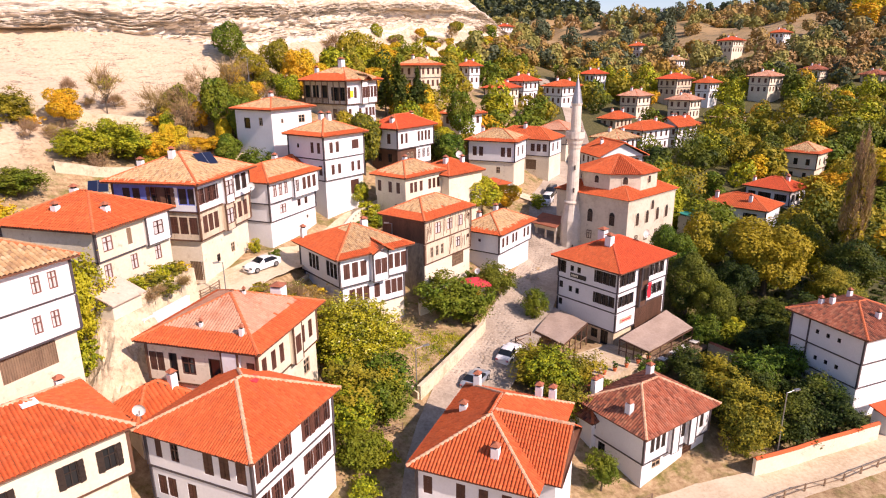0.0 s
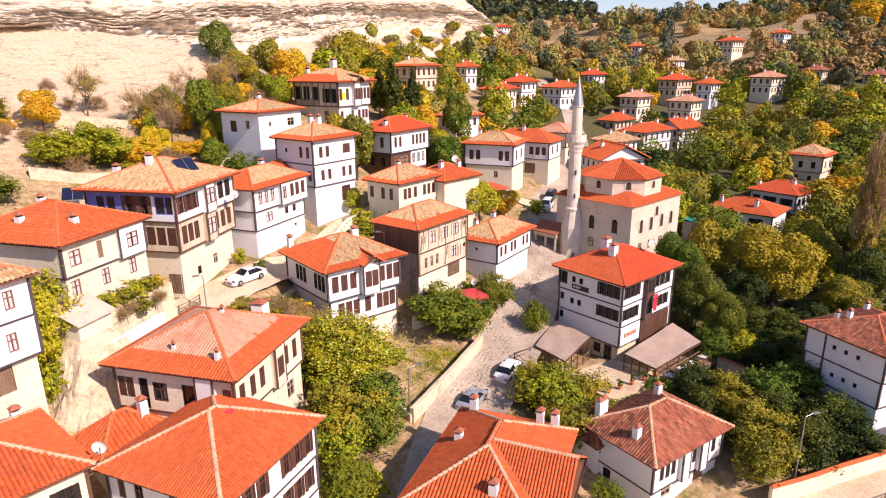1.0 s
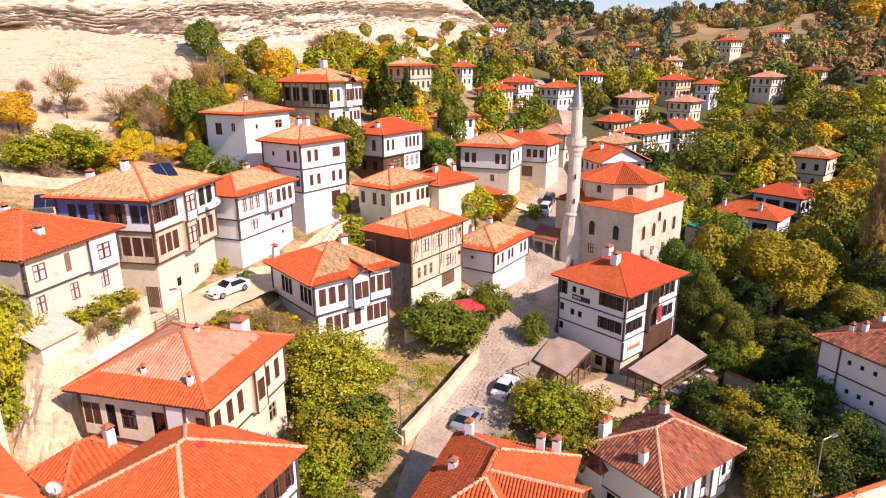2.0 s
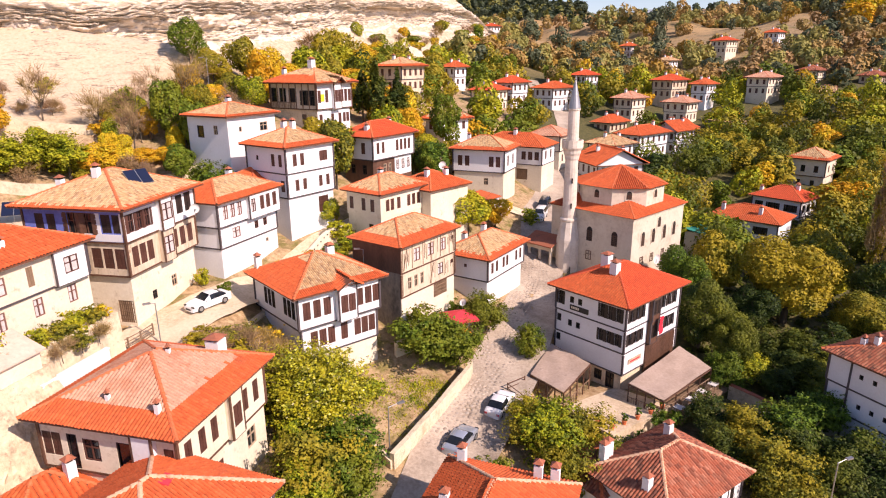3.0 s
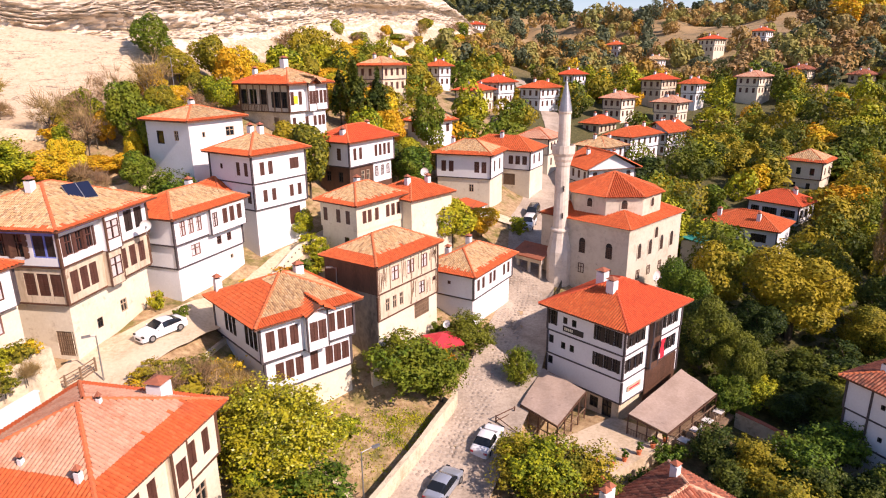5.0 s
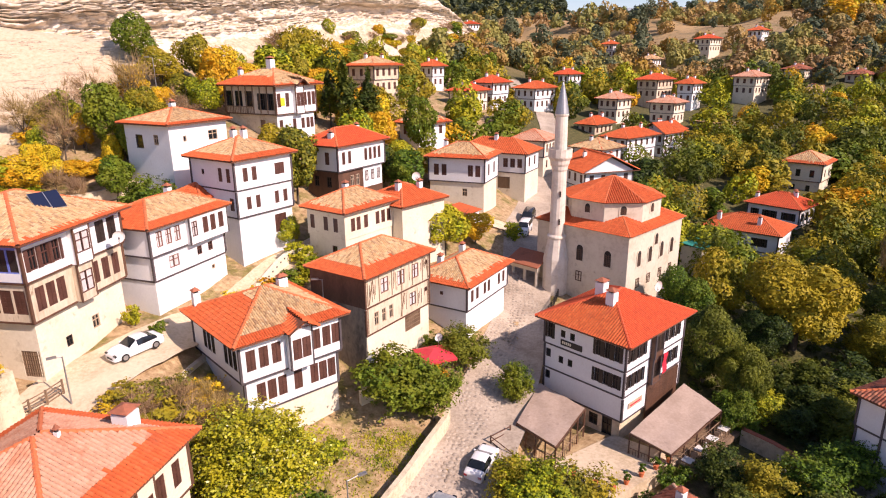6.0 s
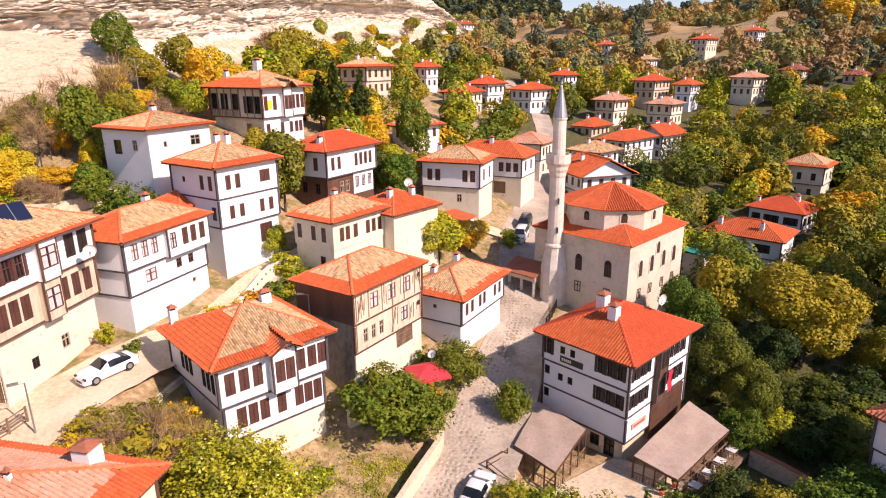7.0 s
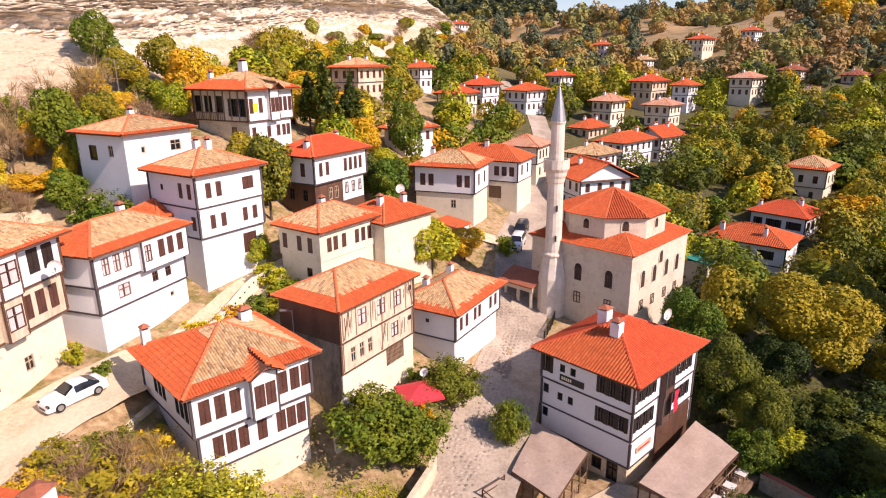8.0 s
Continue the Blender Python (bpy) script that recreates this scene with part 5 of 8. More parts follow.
N = house("cream-white house with a brown-red weathered tile roof", (18.3, 49.4), 34, (11.4, 8.9), -6.2, [
    (2.7, 0.25, WHITE, row("R", [0.22], 1.3, 1.0, 1.4, "pane", PALEWOOD) + row("R", [0.72], 1.5, 1.9, 0.4, "lattice", TIMBER) + row("L", [0.7], 0.9, 1.3, 0.9, "pane", DARKWOOD), False),
    (3.2, 0.0, WHITE, row("R", [0.12, 0.2, 0.28, 0.5, 0.58, 0.78, 0.87], 0.6, 1.5, 0.9, "shut", DARKWOOD) + row("L", [0.85], 1.1, 1.5, 0.8, "pane", DARKWOOD), True)],
    2.4, [[(2, TILE_FADED)], BROWN, BROWN, BROWN], caps=CAP, over=0.65, tile=(0.28, 0.4), chimneys=[(0.08, 0.35, 1.0), (0.75, 0.75, 1.1), (0.1, 0.95, 1.6), (0.18, 0.98, 1.6)],
    bays=[("R", 0.36, 0.46, 1, 0.45, [], WHITE, None), ("R", 0.62, 0.72, 1, 0.45, [], WHITE, None)])
N2 = house("low wing with a dark tiled roof among trees", (14.6, 54.4), 34, (7.0, 6.0), -6.3, [(4.6, 0, WHITE, [], False)], 2.0, BROWN, over=0.5, tile=(0.28, 0.4))

J = house("cream house with dark open shutters and an orange tile roof", (-29.0, 28.7), 49, (12.0, 10.0), 1.3, [
    (4.2, 0.3, CREAM, row("R", [0.62], 0.9, 1.6, 1.4, "pane", PALEWOOD), False),
    (3.7, 0.0, CREAM, row("R", [0.3, 0.66, 0.88], 0.9, 1.7, 1.0, "open", DARKWOOD), True)],
    2.3, NEW, over=0.5, beam=TIMBER, caps=CAP, tile=(0.28, 0.4), chimneys=[(0.9, 0.95, 0.5)])
part("roof_light", Geo().box(-0.5, -0.45, 0, 0.5, 0.45, 0.14), WHITE, J, "white boxed roof light", pose(6.7, 4.0, 10.0))
J2 = house("low house with an orange tile roof", (-23.6, 42.2), 55, (5.6, 4.6), 1.3, [(4.9, 0, CREAM, row("R", [0.5], 0.8, 1.4, 2.0), False)], 1.8, NEW, over=0.4, chimneys=[(0.8, 0.3, 1.2)])

K = house("tall white house with brown-framed windows above a lath fence", (-33.9, 36.4), 63, (12.0, 10.0), 8.4, [
    (4.1, 0.3, CREAM, row("R", [0.62], 4.2, 2.0, 1.9, "lattice", OLDWOOD), False),
    (3.0, 0.0, WHITE, row("R", [0.25, 0.4, 0.7, 0.83], 0.7, 1.4, 0.8, "curtain", REDWOOD), True),
    (3.1, 0.0, WHITE, row("R", [0.25, 0.42, 0.74, 0.86], 0.7, 1.4, 0.9, "curtain", REDWOOD), True)],
    2.2, [(2, TILE_OLD)], over=0.6, foot=9)
L = house("long cream house with a bright orange tile roof", (-30.7, 53.3), 74, (10.9, 12.0), 10.5, [
    (5.1, 0.1, CREAM, row("R", [0.1, 0.45, 0.8], 0.9, 1.5, 3.2, "curtain", REDWOOD), False),
    (3.0, 0.0, CREAM, row("R", [0.14], 1.2, 1.4, 0.8, "curtain", REDWOOD) + row("R", [0.42], 0.6, 1.6, 0.7, "shut", OLDWOOD) + row("R", [0.8], 1.2, 1.4, 0.8, "pane"), True)],
    2.4, NEW, over=0.6, tile=(0.32, 0.44), chimneys=[(0.35, 0.15, 0.5), (0.5, 0.6, 0.5), (0.2, 0.55, 0.5)],
    bays=[("R", 0.62, 0.95, 1, 0.4, [(0.5, 1.4, 1.4, 0.8, "curtain")], WHITE, None)])

Q = house("white house with dark beams, tiny windows and brown-red tile roof", (43.1, 58.2), 22, (11.0, 9.8), -3.3, [
    (2.6, 0.1, WHITE, [], False),
    (2.8, 0.1, WHITE, row("L", [0.3, 0.45, 0.6], 0.4, 0.5, 1.1, "small", DARKWOOD), True),
    (3.1, 0.0, WHITE, row("L", [0.32, 0.47, 0.62], 0.4, 0.5, 1.4, "small", DARKWOOD), True)],
    1.8, BROWN, over=0.6, tile=(0.28, 0.4), chimneys=[(0.2, 0.8, 0.7, 0.45), (0.26, 0.7, 0.8, 0.45), (0.8, 0.9, 0.8, 0.45), (0.4, 0.2, 0.7, 0.45)])
for f in (0.74,):
    part("corner_post", Geo().box(-0.05, 8.6 * f - 0.1, 0.2, -0.004, 8.6 * f + 0.1, 8.3), BEAM, Q)

Y = house("white house with black arched windows and an orange roof", (61.4, 115.1), 46, (9.5, 13.0), -1.2, [
    (2.9, 0.1, WHITE, row("L", [0.45, 0.85], 1.1, 1.1, 1.0, "open", DARKWOOD), False),
    (3.2, 0.0, WHITE, row("L", [0.2, 0.28, 0.62, 0.72, 0.86], 0.85, 1.4, 0.9, "open", DARKWOOD), True)],
    2.0, NEW, over=0.6, tile=(0.32, 0.45), chimneys=[(0.2, 0.85, 1.2), (0.2, 0.3, 1.2), (0.4, 0.9, 0.9)])
Z = house("white two-storey house with black shutters and a red tile roof", (72.6, 128.0), 38, (8.6, 10.6), -0.6, [
    (3.3, 0.15, WHITE, row("L", [0.15], 0.9, 1.5, 0.9, "open", DARKWOOD) + row("R", [0.3, 0.7], 0.9, 1.5, 0.9, "open", DARKWOOD), False),
    (3.3, 0.0, WHITE, row("L", [0.15, 0.25, 0.5, 0.62, 0.85], 0.85, 1.4, 0.9, "open", DARKWOOD) + row("R", [0.2, 0.5, 0.8], 0.7, 1.5, 0.8, "open", DARKWOOD), True)],
    2.0, RED, over=0.6, tile=(0.32, 0.45), chimneys=[(0.2, 0.9, 0.9), (0.5, 0.25, 0.9), (0.6, 0.3, 0.8)])
O = house("old pale house with a sagging weathered roof", (88.0, 146.0), 44, (9.5, 9.0), 4.0, [
    (3.2, 0.2, CREAM, row("L", [0.3, 0.7], 0.8, 1.4, 0.9, "small", DARKWOOD), False), (3.8, 0.0, CREAM, row("L", [0.25, 0.6], 0.9, 1.5, 0.9, "small", DARKWOOD) + row("R", [0.3, 0.7], 0.9, 1.5, 0.9), True)],
    2.2, [(0.15, TILE_NEW), (2, TILE_OLD)], over=0.7, tile=(0.36, 0.5), beam=TIMBER)
HH = house("large timber-framed house with a broad weathered tile roof", (-16.2, 110.5), 56, (10.0, 12.0), 22.4, [
    (3.2, 0.3, {"L": STONE, "": WHITE}, row("R", [0.1, 0.45, 0.68, 0.82, 0.93], 0.7, 1.5, 0.9) + row("L", [0.3], 1.0, 1.6, 0.8, "lattice", OLDWOOD), False),
    (4.0, 0.0, {"L": LATH, "": WHITE}, row("R", [0.08, 0.28, 0.72, 0.83, 0.94], 0.72, 1.9, 1.0) + row("L", [0.1, 0.24], 1.2, 2.3, 0.6, "open", DARKWOOD) + row("L", [0.52, 0.72, 0.9], 1.5, 2.2, 1.0, "small", DARKWOOD), True)],
    2.2, [[(0.1, TILE_NEW), (2, TILE_OLD)]] * 3 + [[(0.5, TILE_NEW), (2, TILE_OLD)]], over=0.9, beam=TIMBER, chimneys=[(0.5, 0.45, 1.3, 0.9), (0.3, 0.9, 1.2), (0.8, 0.6, 0.7)],
    bays=[("R", 0.42, 0.62, 1, 0.6, [(0.3, 0.7, 1.9, 1.0, "shut"), (0.74, 0.7, 1.9, 1.0, "shut")], WHITE, [(2, TILE_OLD)])])

part("banner", Geo().box(0.9, -0.07, 4.4, 1.7, -0.03, 5.5), YELLOW, HH, "yellow cloth hung on the wall")
for i in range(8):
    part("gallery_post", Geo().box(-0.1, 0.1 + i * 1.4, 3.3, -0.01, 0.26 + i * 1.4, 7.15), OLDWOOD, HH)
rail = part("gallery_rail", Geo().box(-0.16, 4.6, 4.15, -0.1, 10.0, 4.27), OLDWOOD, HH)
for i in range(16):
    part("baluster", Geo().box(-0.15, 4.7 + i * 0.34, 3.3, -0.11, 4.78 + i * 0.34, 4.15), OLDWOOD, rail)
part("plaster_wall", Geo().box(5.3, 0.268, 0.02, 9.4, 0.296, 2.88), WHITE, D, "white plastered stretch of wall")
for x in (6.0, 7.3, 8.6):
    part("window_frame", frame_geo(0.62, 1.4, True), SHUTTER, D, m=pose(x, 0.24, 0.9))


# ---- houses farther up the valley ----
def far_house(label, x, y, base, yaw, size, floors, roof, wall=None, rise=1.9, wood=None, gable=""):
    wall = wall or WHITE
    if y > 290:
        base = max(base, at_ground(x, y) - 0.6)
    levels = []
    for i in range(floors):
        n, k = max(2, int(size[0] / 2.4)), max(2, int(size[1] / 2.4))
        wins = row("R", [(j + 0.6) / (n + 0.2) for j in range(n)], 0.85, 1.5, 0.8) + row("L", [(j + 0.6) / (k + 0.2) for j in range(k)], 0.85, 1.5, 0.8)
        levels.append((2.9, 0.12 if i < floors - 1 else 0.0, wall, wins, i > 0))
    c, s = math.cos(radians(yaw)), math.sin(radians(yaw))
    corner = (x - size[0] / 2 * c + size[1] / 2 * s, y - size[0] / 2 * s - size[1] / 2 * c)
    return house(label, corner, yaw, size, base, levels, rise, roof, 0.9, wood, None, (0.42, 0.6), [(0.3, 0.6, 0.9), (0.75, 0.4, 0.9)], gable=gable, group="houses up the valley")


far_house("white gabled house with an orange roof", 36.5, 135.5, 7.6, 14, (11.5, 11), 2, NEW, rise=2.7, gable="y")
far_house("white house with a tan tile roof", 43, 157, 8.4, 38, (9, 9), 2, [(2, TILE_OLD)])
far_house("long white house with a bright orange roof", 54, 168, 9.4, 38, (14, 8), 2, NEW)
far_house("long white gabled house with an orange roof", 65, 176, 9.2, 35, (10, 8), 2, NEW, rise=2.4, gable="x")
far_house("house with a red tile roof", 70, 187, 11.5, 30, (10, 7), 1, RED)
far_house("old house with a brown-red roof", 77, 204, 14.4, 42, (9, 9), 2, [(2, TILE_PINK)], CREAM)
far_house("cream house with a weathered orange roof", 61, 203, 15.8, 40, (9, 8), 2, [(2, TILE_PINK)], CREAM)
far_house("house with an orange lean-to roof", 52, 190, 13.0, 40, (10, 7), 1, NEW, LATH)
far_house("long dark-timbered house with a red roof", 82, 228, 20.0, 38, (11, 9), 2, RED, LATH)
far_house("white house with an orange roof", 91, 222, 18.8, 40, (8, 7), 2, NEW)
far_house("house with weathered orange roof and white gable", 114, 228, 20.6, 36, (11, 9), 2, [(2, TILE_PINK)], CREAM)
far_house("house with a brown roof among trees", 150, 262, 22.0, 40, (10, 9), 2, BROWN, CREAM)
far_house("dark house with a brown-red roof", 172, 258, 20.0, 40, (11, 9), 2, BROWN, LATH)
far_house("low cream house with a tan roof", 163, 248, 16.0, 40, (10, 7), 1, [(2, TILE_OLD)], CREAM)
far_house("small white cottage with a tan tile roof", 4.5, 139, 18.9, 42, (8.5, 7), 1, OLD)
far_house("cream house with a red tile roof", 17.5, 188, 19.2, 55, (9, 9), 2, RED, CREAM)
far_house("white house with a red tile roof", 24.5, 196, 20.8, 45, (9, 8), 2, RED)
far_house("white house with an orange roof and chimneys", 38.5, 206, 18.8, 40, (11, 9), 2, NEW)
far_house("white house with a red roof", 57, 244, 21.5, 40, (9, 8), 2, RED)
far_house("timber house with a tan roof", -5.5, 165, 25.8, 52, (10, 9), 2, OLD, LATH)
far_house("white house with an orange roof", 9.0, 212, 25.0, 40, (6.5, 7), 2, NEW)
far_house("white house with a red roof on the hill", 36, 381, 39.5, 35, (9, 9), 2, RED)
far_house("house with an orange roof among trees", 103, 345, 30.0, 40, (8, 8), 2, NEW)
far_house("cream house with a red roof on the hill", 138, 314, 34.5, 35, (11, 9), 2, RED, CREAM)
far_house("house with an orange roof on the hill", 163, 318, 36.0, 38, (9, 8), 2, NEW)
far_house("house with a tan roof", 108, 303, 25.5, 40, (9, 8), 2, [(2, TILE_OLD)])
far_house("white gabled house among trees", 143, 240, 15.0, 60, (7, 7), 2, [(2, TILE_OLD)], gable="y")


# ---- domed hall with minaret ----
def arched(parent, m, w, h, deep=0.12):
    """An arched window with a stone surround; its lattice is a part of it."""
    def outline(e):
        return [(-w / 2 - e, -e), (w / 2 + e, -e), (w / 2 + e, h)] + [((w / 2 + e) * math.cos(t), h + (w / 2 + e) * 1.15 * math.sin(t)) for t in (0.5, 1.0, 1.57, 2.14, 2.64)] + [(-w / 2 - e, h)]
    a, b = outline(0.16), outline(0.0)
    n = len(a)
    g = Geo().add([(x, -0.06, z) for x, z in a] + [(x, -0.06, z) for x, z in b] + [(x, 0.0, z) for x, z in a] + [(x, 0.0, z) for x, z in b],
                  [(i, (i + 1) % n, n + (i + 1) % n, n + i) for i in range(n)] + [(i, (i + 1) % n, 2 * n + (i + 1) % n, 2 * n + i) for i in range(n)] + [(n + i, n + (i + 1) % n, 3 * n + (i + 1) % n, 3 * n + i) for i in range(n)])
    f = part("window", g, ASHLAR, parent, m=m)
    # dark sheet on the solid wall stands for the dim room behind
    q = Geo()
    q.add([(x, -0.012, z) for x, z in b], [tuple(range(n))])
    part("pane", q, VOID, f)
    k = Geo()
    for i in range(4):
        x = -w / 2 + w * (i + 0.5) / 4
        k.box(x - 0.025, -0.04, 0, x + 0.025, -0.02, h)
    for i in range(6):
        k.box(-w / 2, -0.045, h * (i + 0.5) / 6 - 0.02, w / 2, -0.03, h * (i + 0.5) / 6 + 0.02)
    part("lattice", k, TIMBER, f)


def mosque(x, y, yaw, a, b, base, eave, drum_top):
    root = thing("mosque", pose(x, y, base, 0, 0, yaw), "pale ashlar mosque with an octagonal drum and orange tile roofs", "mosque")
    FOOTPRINTS.append((x, y + 9, 11))
    h = eave - base
    storey(root, 0, 0, a, b, 0, h, [], ASHLAR, TIMBER, 3.0)
    for f in (0.2, 0.5, 0.8):
        arched(root, pose(0, b * f, h * 0.56, 0, 0, -90), 0.95, 1.5)
        part("window_frame", frame_geo(0.85, 1.3, True), TIMBER, root, m=pose(-0.03, b * f, h * 0.28, 0, 0, -90))
    for f in (0.2, 0.4, 0.62, 0.82):
        arched(root, pose(a * f, 0, h * 0.56), 0.85, 1.5)
        part("window_frame", frame_geo(0.8, 1.2, True), TIMBER, root, m=pose(a * f, -0.03, h * 0.28))
    arched(root, pose(a * 0.5, 0, h * 0.76), 0.8, 1.0)
    part("cornice", Geo().box(-0.15, -0.15, h - 0.25, a + 0.15, b + 0.15, h - 0.02), ASHLAR, root)
    rng = np.random.default_rng(3)
    o = 0.35
    cx, cy, rad = a / 2, b / 2, min(a, b) * 0.43
    top = drum_top - base
    inner = h + 1.0
    oct_pts = [(cx + rad / math.cos(math.pi / 8) * math.cos(math.pi / 8 + i * math.pi / 4), cy + rad / math.cos(math.pi / 8) * math.sin(math.pi / 8 + i * math.pi / 4)) for i in range(8)]
    c = [(-o, -o, h), (a + o, -o, h), (a + o, b + o, h), (-o, b + o, h)]
    r = a * 0.28
    k = [(cx - r, cy - r, inner + 0.6), (cx + r, cy - r, inner + 0.6), (cx + r, cy + r, inner + 0.6), (cx - r, cy + r, inner + 0.6)]
    skirt = part("skirt_roof", Geo().add(c + k, [(0, 1, 5, 4), (1, 2, 6, 5), (2, 3, 7, 6), (3, 0, 4, 7), (0, 3, 2, 1)]), DECK, root)
    for i in range(4):
        j = (i + 1) % 4
        slope(skirt, [c[i], c[j], k[j], k[i]], NEW, 0.28, 0.4, rng)
        ridge(skirt, c[i], k[i])
    g = Geo()
    n = 8
    g.add([(px, py, h) for px, py in oct_pts] + [(px, py, top) for px, py in oct_pts], [(i, (i + 1) % n, n + (i + 1) % n, n + i) for i in range(n)])
    drum = part("drum", g, ASHLAR, root)
    for i in range(8):
        t = i * math.pi / 4
        arched(drum, pose(cx + rad * math.cos(t), cy + rad * math.sin(t), inner + 0.7, 0, 0, math.degrees(t) + 90), 0.75, 0.7)
    big = [(cx + (px - cx) * 1.07, cy + (py - cy) * 1.07, top) for px, py in oct_pts]
    apex = (cx, cy, top + 2.3)
    dome = part("drum_roof", Geo().add(big + [apex], [(i, (i + 1) % n, n) for i in range(n)] + [tuple(range(n))[::-1]]), DECK, root)
    for i in range(8):
        slope(dome, [big[i], big[(i + 1) % n], apex, apex], NEW, 0.28, 0.4, rng)
        ridge(dome, big[i], apex)
    porch = part("porch", Geo().box(-2.5, 11.0, 3.3, -2.0, 15.4, 4.1), ASHLAR, root)
    for py in (11.3, 13.2, 15.1):
        part("column", Geo().rod((-2.25, py, -2), (-2.25, py, 3.3), 0.24, 0.22, 10), ASHLAR, porch)
    part("porch_roof", Geo().add([(-3.0, 10.7, 4.1), (0, 10.7, 5.2), (0, 15.8, 5.2), (-3.0, 15.8, 4.1), (-3.0, 10.7, 3.95), (0, 10.7, 5.05), (0, 15.8, 5.05), (-3.0, 15.8, 3.95)], [(0, 1, 2, 3), (7, 6, 5, 4), (0, 3, 7, 4), (0, 4, 5, 1), (3, 2, 6, 7)]), TILE_BROWN, porch)
    return root


def minaret(x, y, base, balcony, tip):
    root = thing("minaret", pose(x, y, base), "slender pale stone minaret with one balcony and a conical cap", "minaret")
    FOOTPRINTS.append((x, y, 2.5))
    bh, th = balcony - base, tip - base
    part("pedestal", Geo().lathe([(1.6, -2.5), (1.6, 5.0), (1.35, 6.2), (1.1, 7.6)], 12), PALESTONE, root)
    part("collar", Geo().lathe([(1.12, 7.55), (1.22, 7.7), (1.22, 7.9), (1.0, 8.1)], 16), PALESTONE, root)
    part("shaft", Geo().lathe([(0.96, 8.0), (0.89, bh - 2.0), (0.89, bh - 1.7)], 16), PALESTONE, root)
    part("corbel", Geo().lathe([(0.89, bh - 1.7), (0.98, bh - 1.5), (1.02, bh - 1.1), (1.16, bh - 0.8), (1.22, bh - 0.4), (1.4, bh - 0.1), (1.44, bh)], 16), PALESTONE, root)
    g = Geo()
    for i in range(16):
        t = 6.28318 * i / 16
        g.box(-0.27, -0.06, 0, 0.27, 0.06, 1.0, pose(1.36 * math.cos(t), 1.36 * math.sin(t), bh, 0, 0, math.degrees(t) + 90))
    part("parapet", g, PALESTONE, root)["kind"] = "stuff"
    part("upper_shaft", Geo().lathe([(0.79, bh), (0.74, th - 4.1), (0.84, th - 3.9), (0.84, th - 3.75)], 16), PALESTONE, root)
    part("cone", Geo().lathe([(0.86, th - 3.75), (0.52, th - 2.0), (0.16, th - 0.4), (0.05, th - 0.1)], 16), METAL, root, "grey lead cone")
    part("finial", Geo().lathe([(0.05, th - 0.1), (0.12, th), (0.05, th + 0.12), (0.09, th + 0.2), (0.02, th + 0.5)], 8), METAL, root)
    for z in (9.5, 13.0):
        # dark boxes on the shaft stand for the dimness inside the slits
        part("slit_window", Geo().box(-0.09, -1.06, z, 0.09, -0.9, z + 0.7), VOID, root)


mosque(27.15, 89.6, 42, 13.6, 13.0, 3.4, 13.0, 16.2)
minaret(20.3, 96.5, 3.6, 21.4, 30.3)


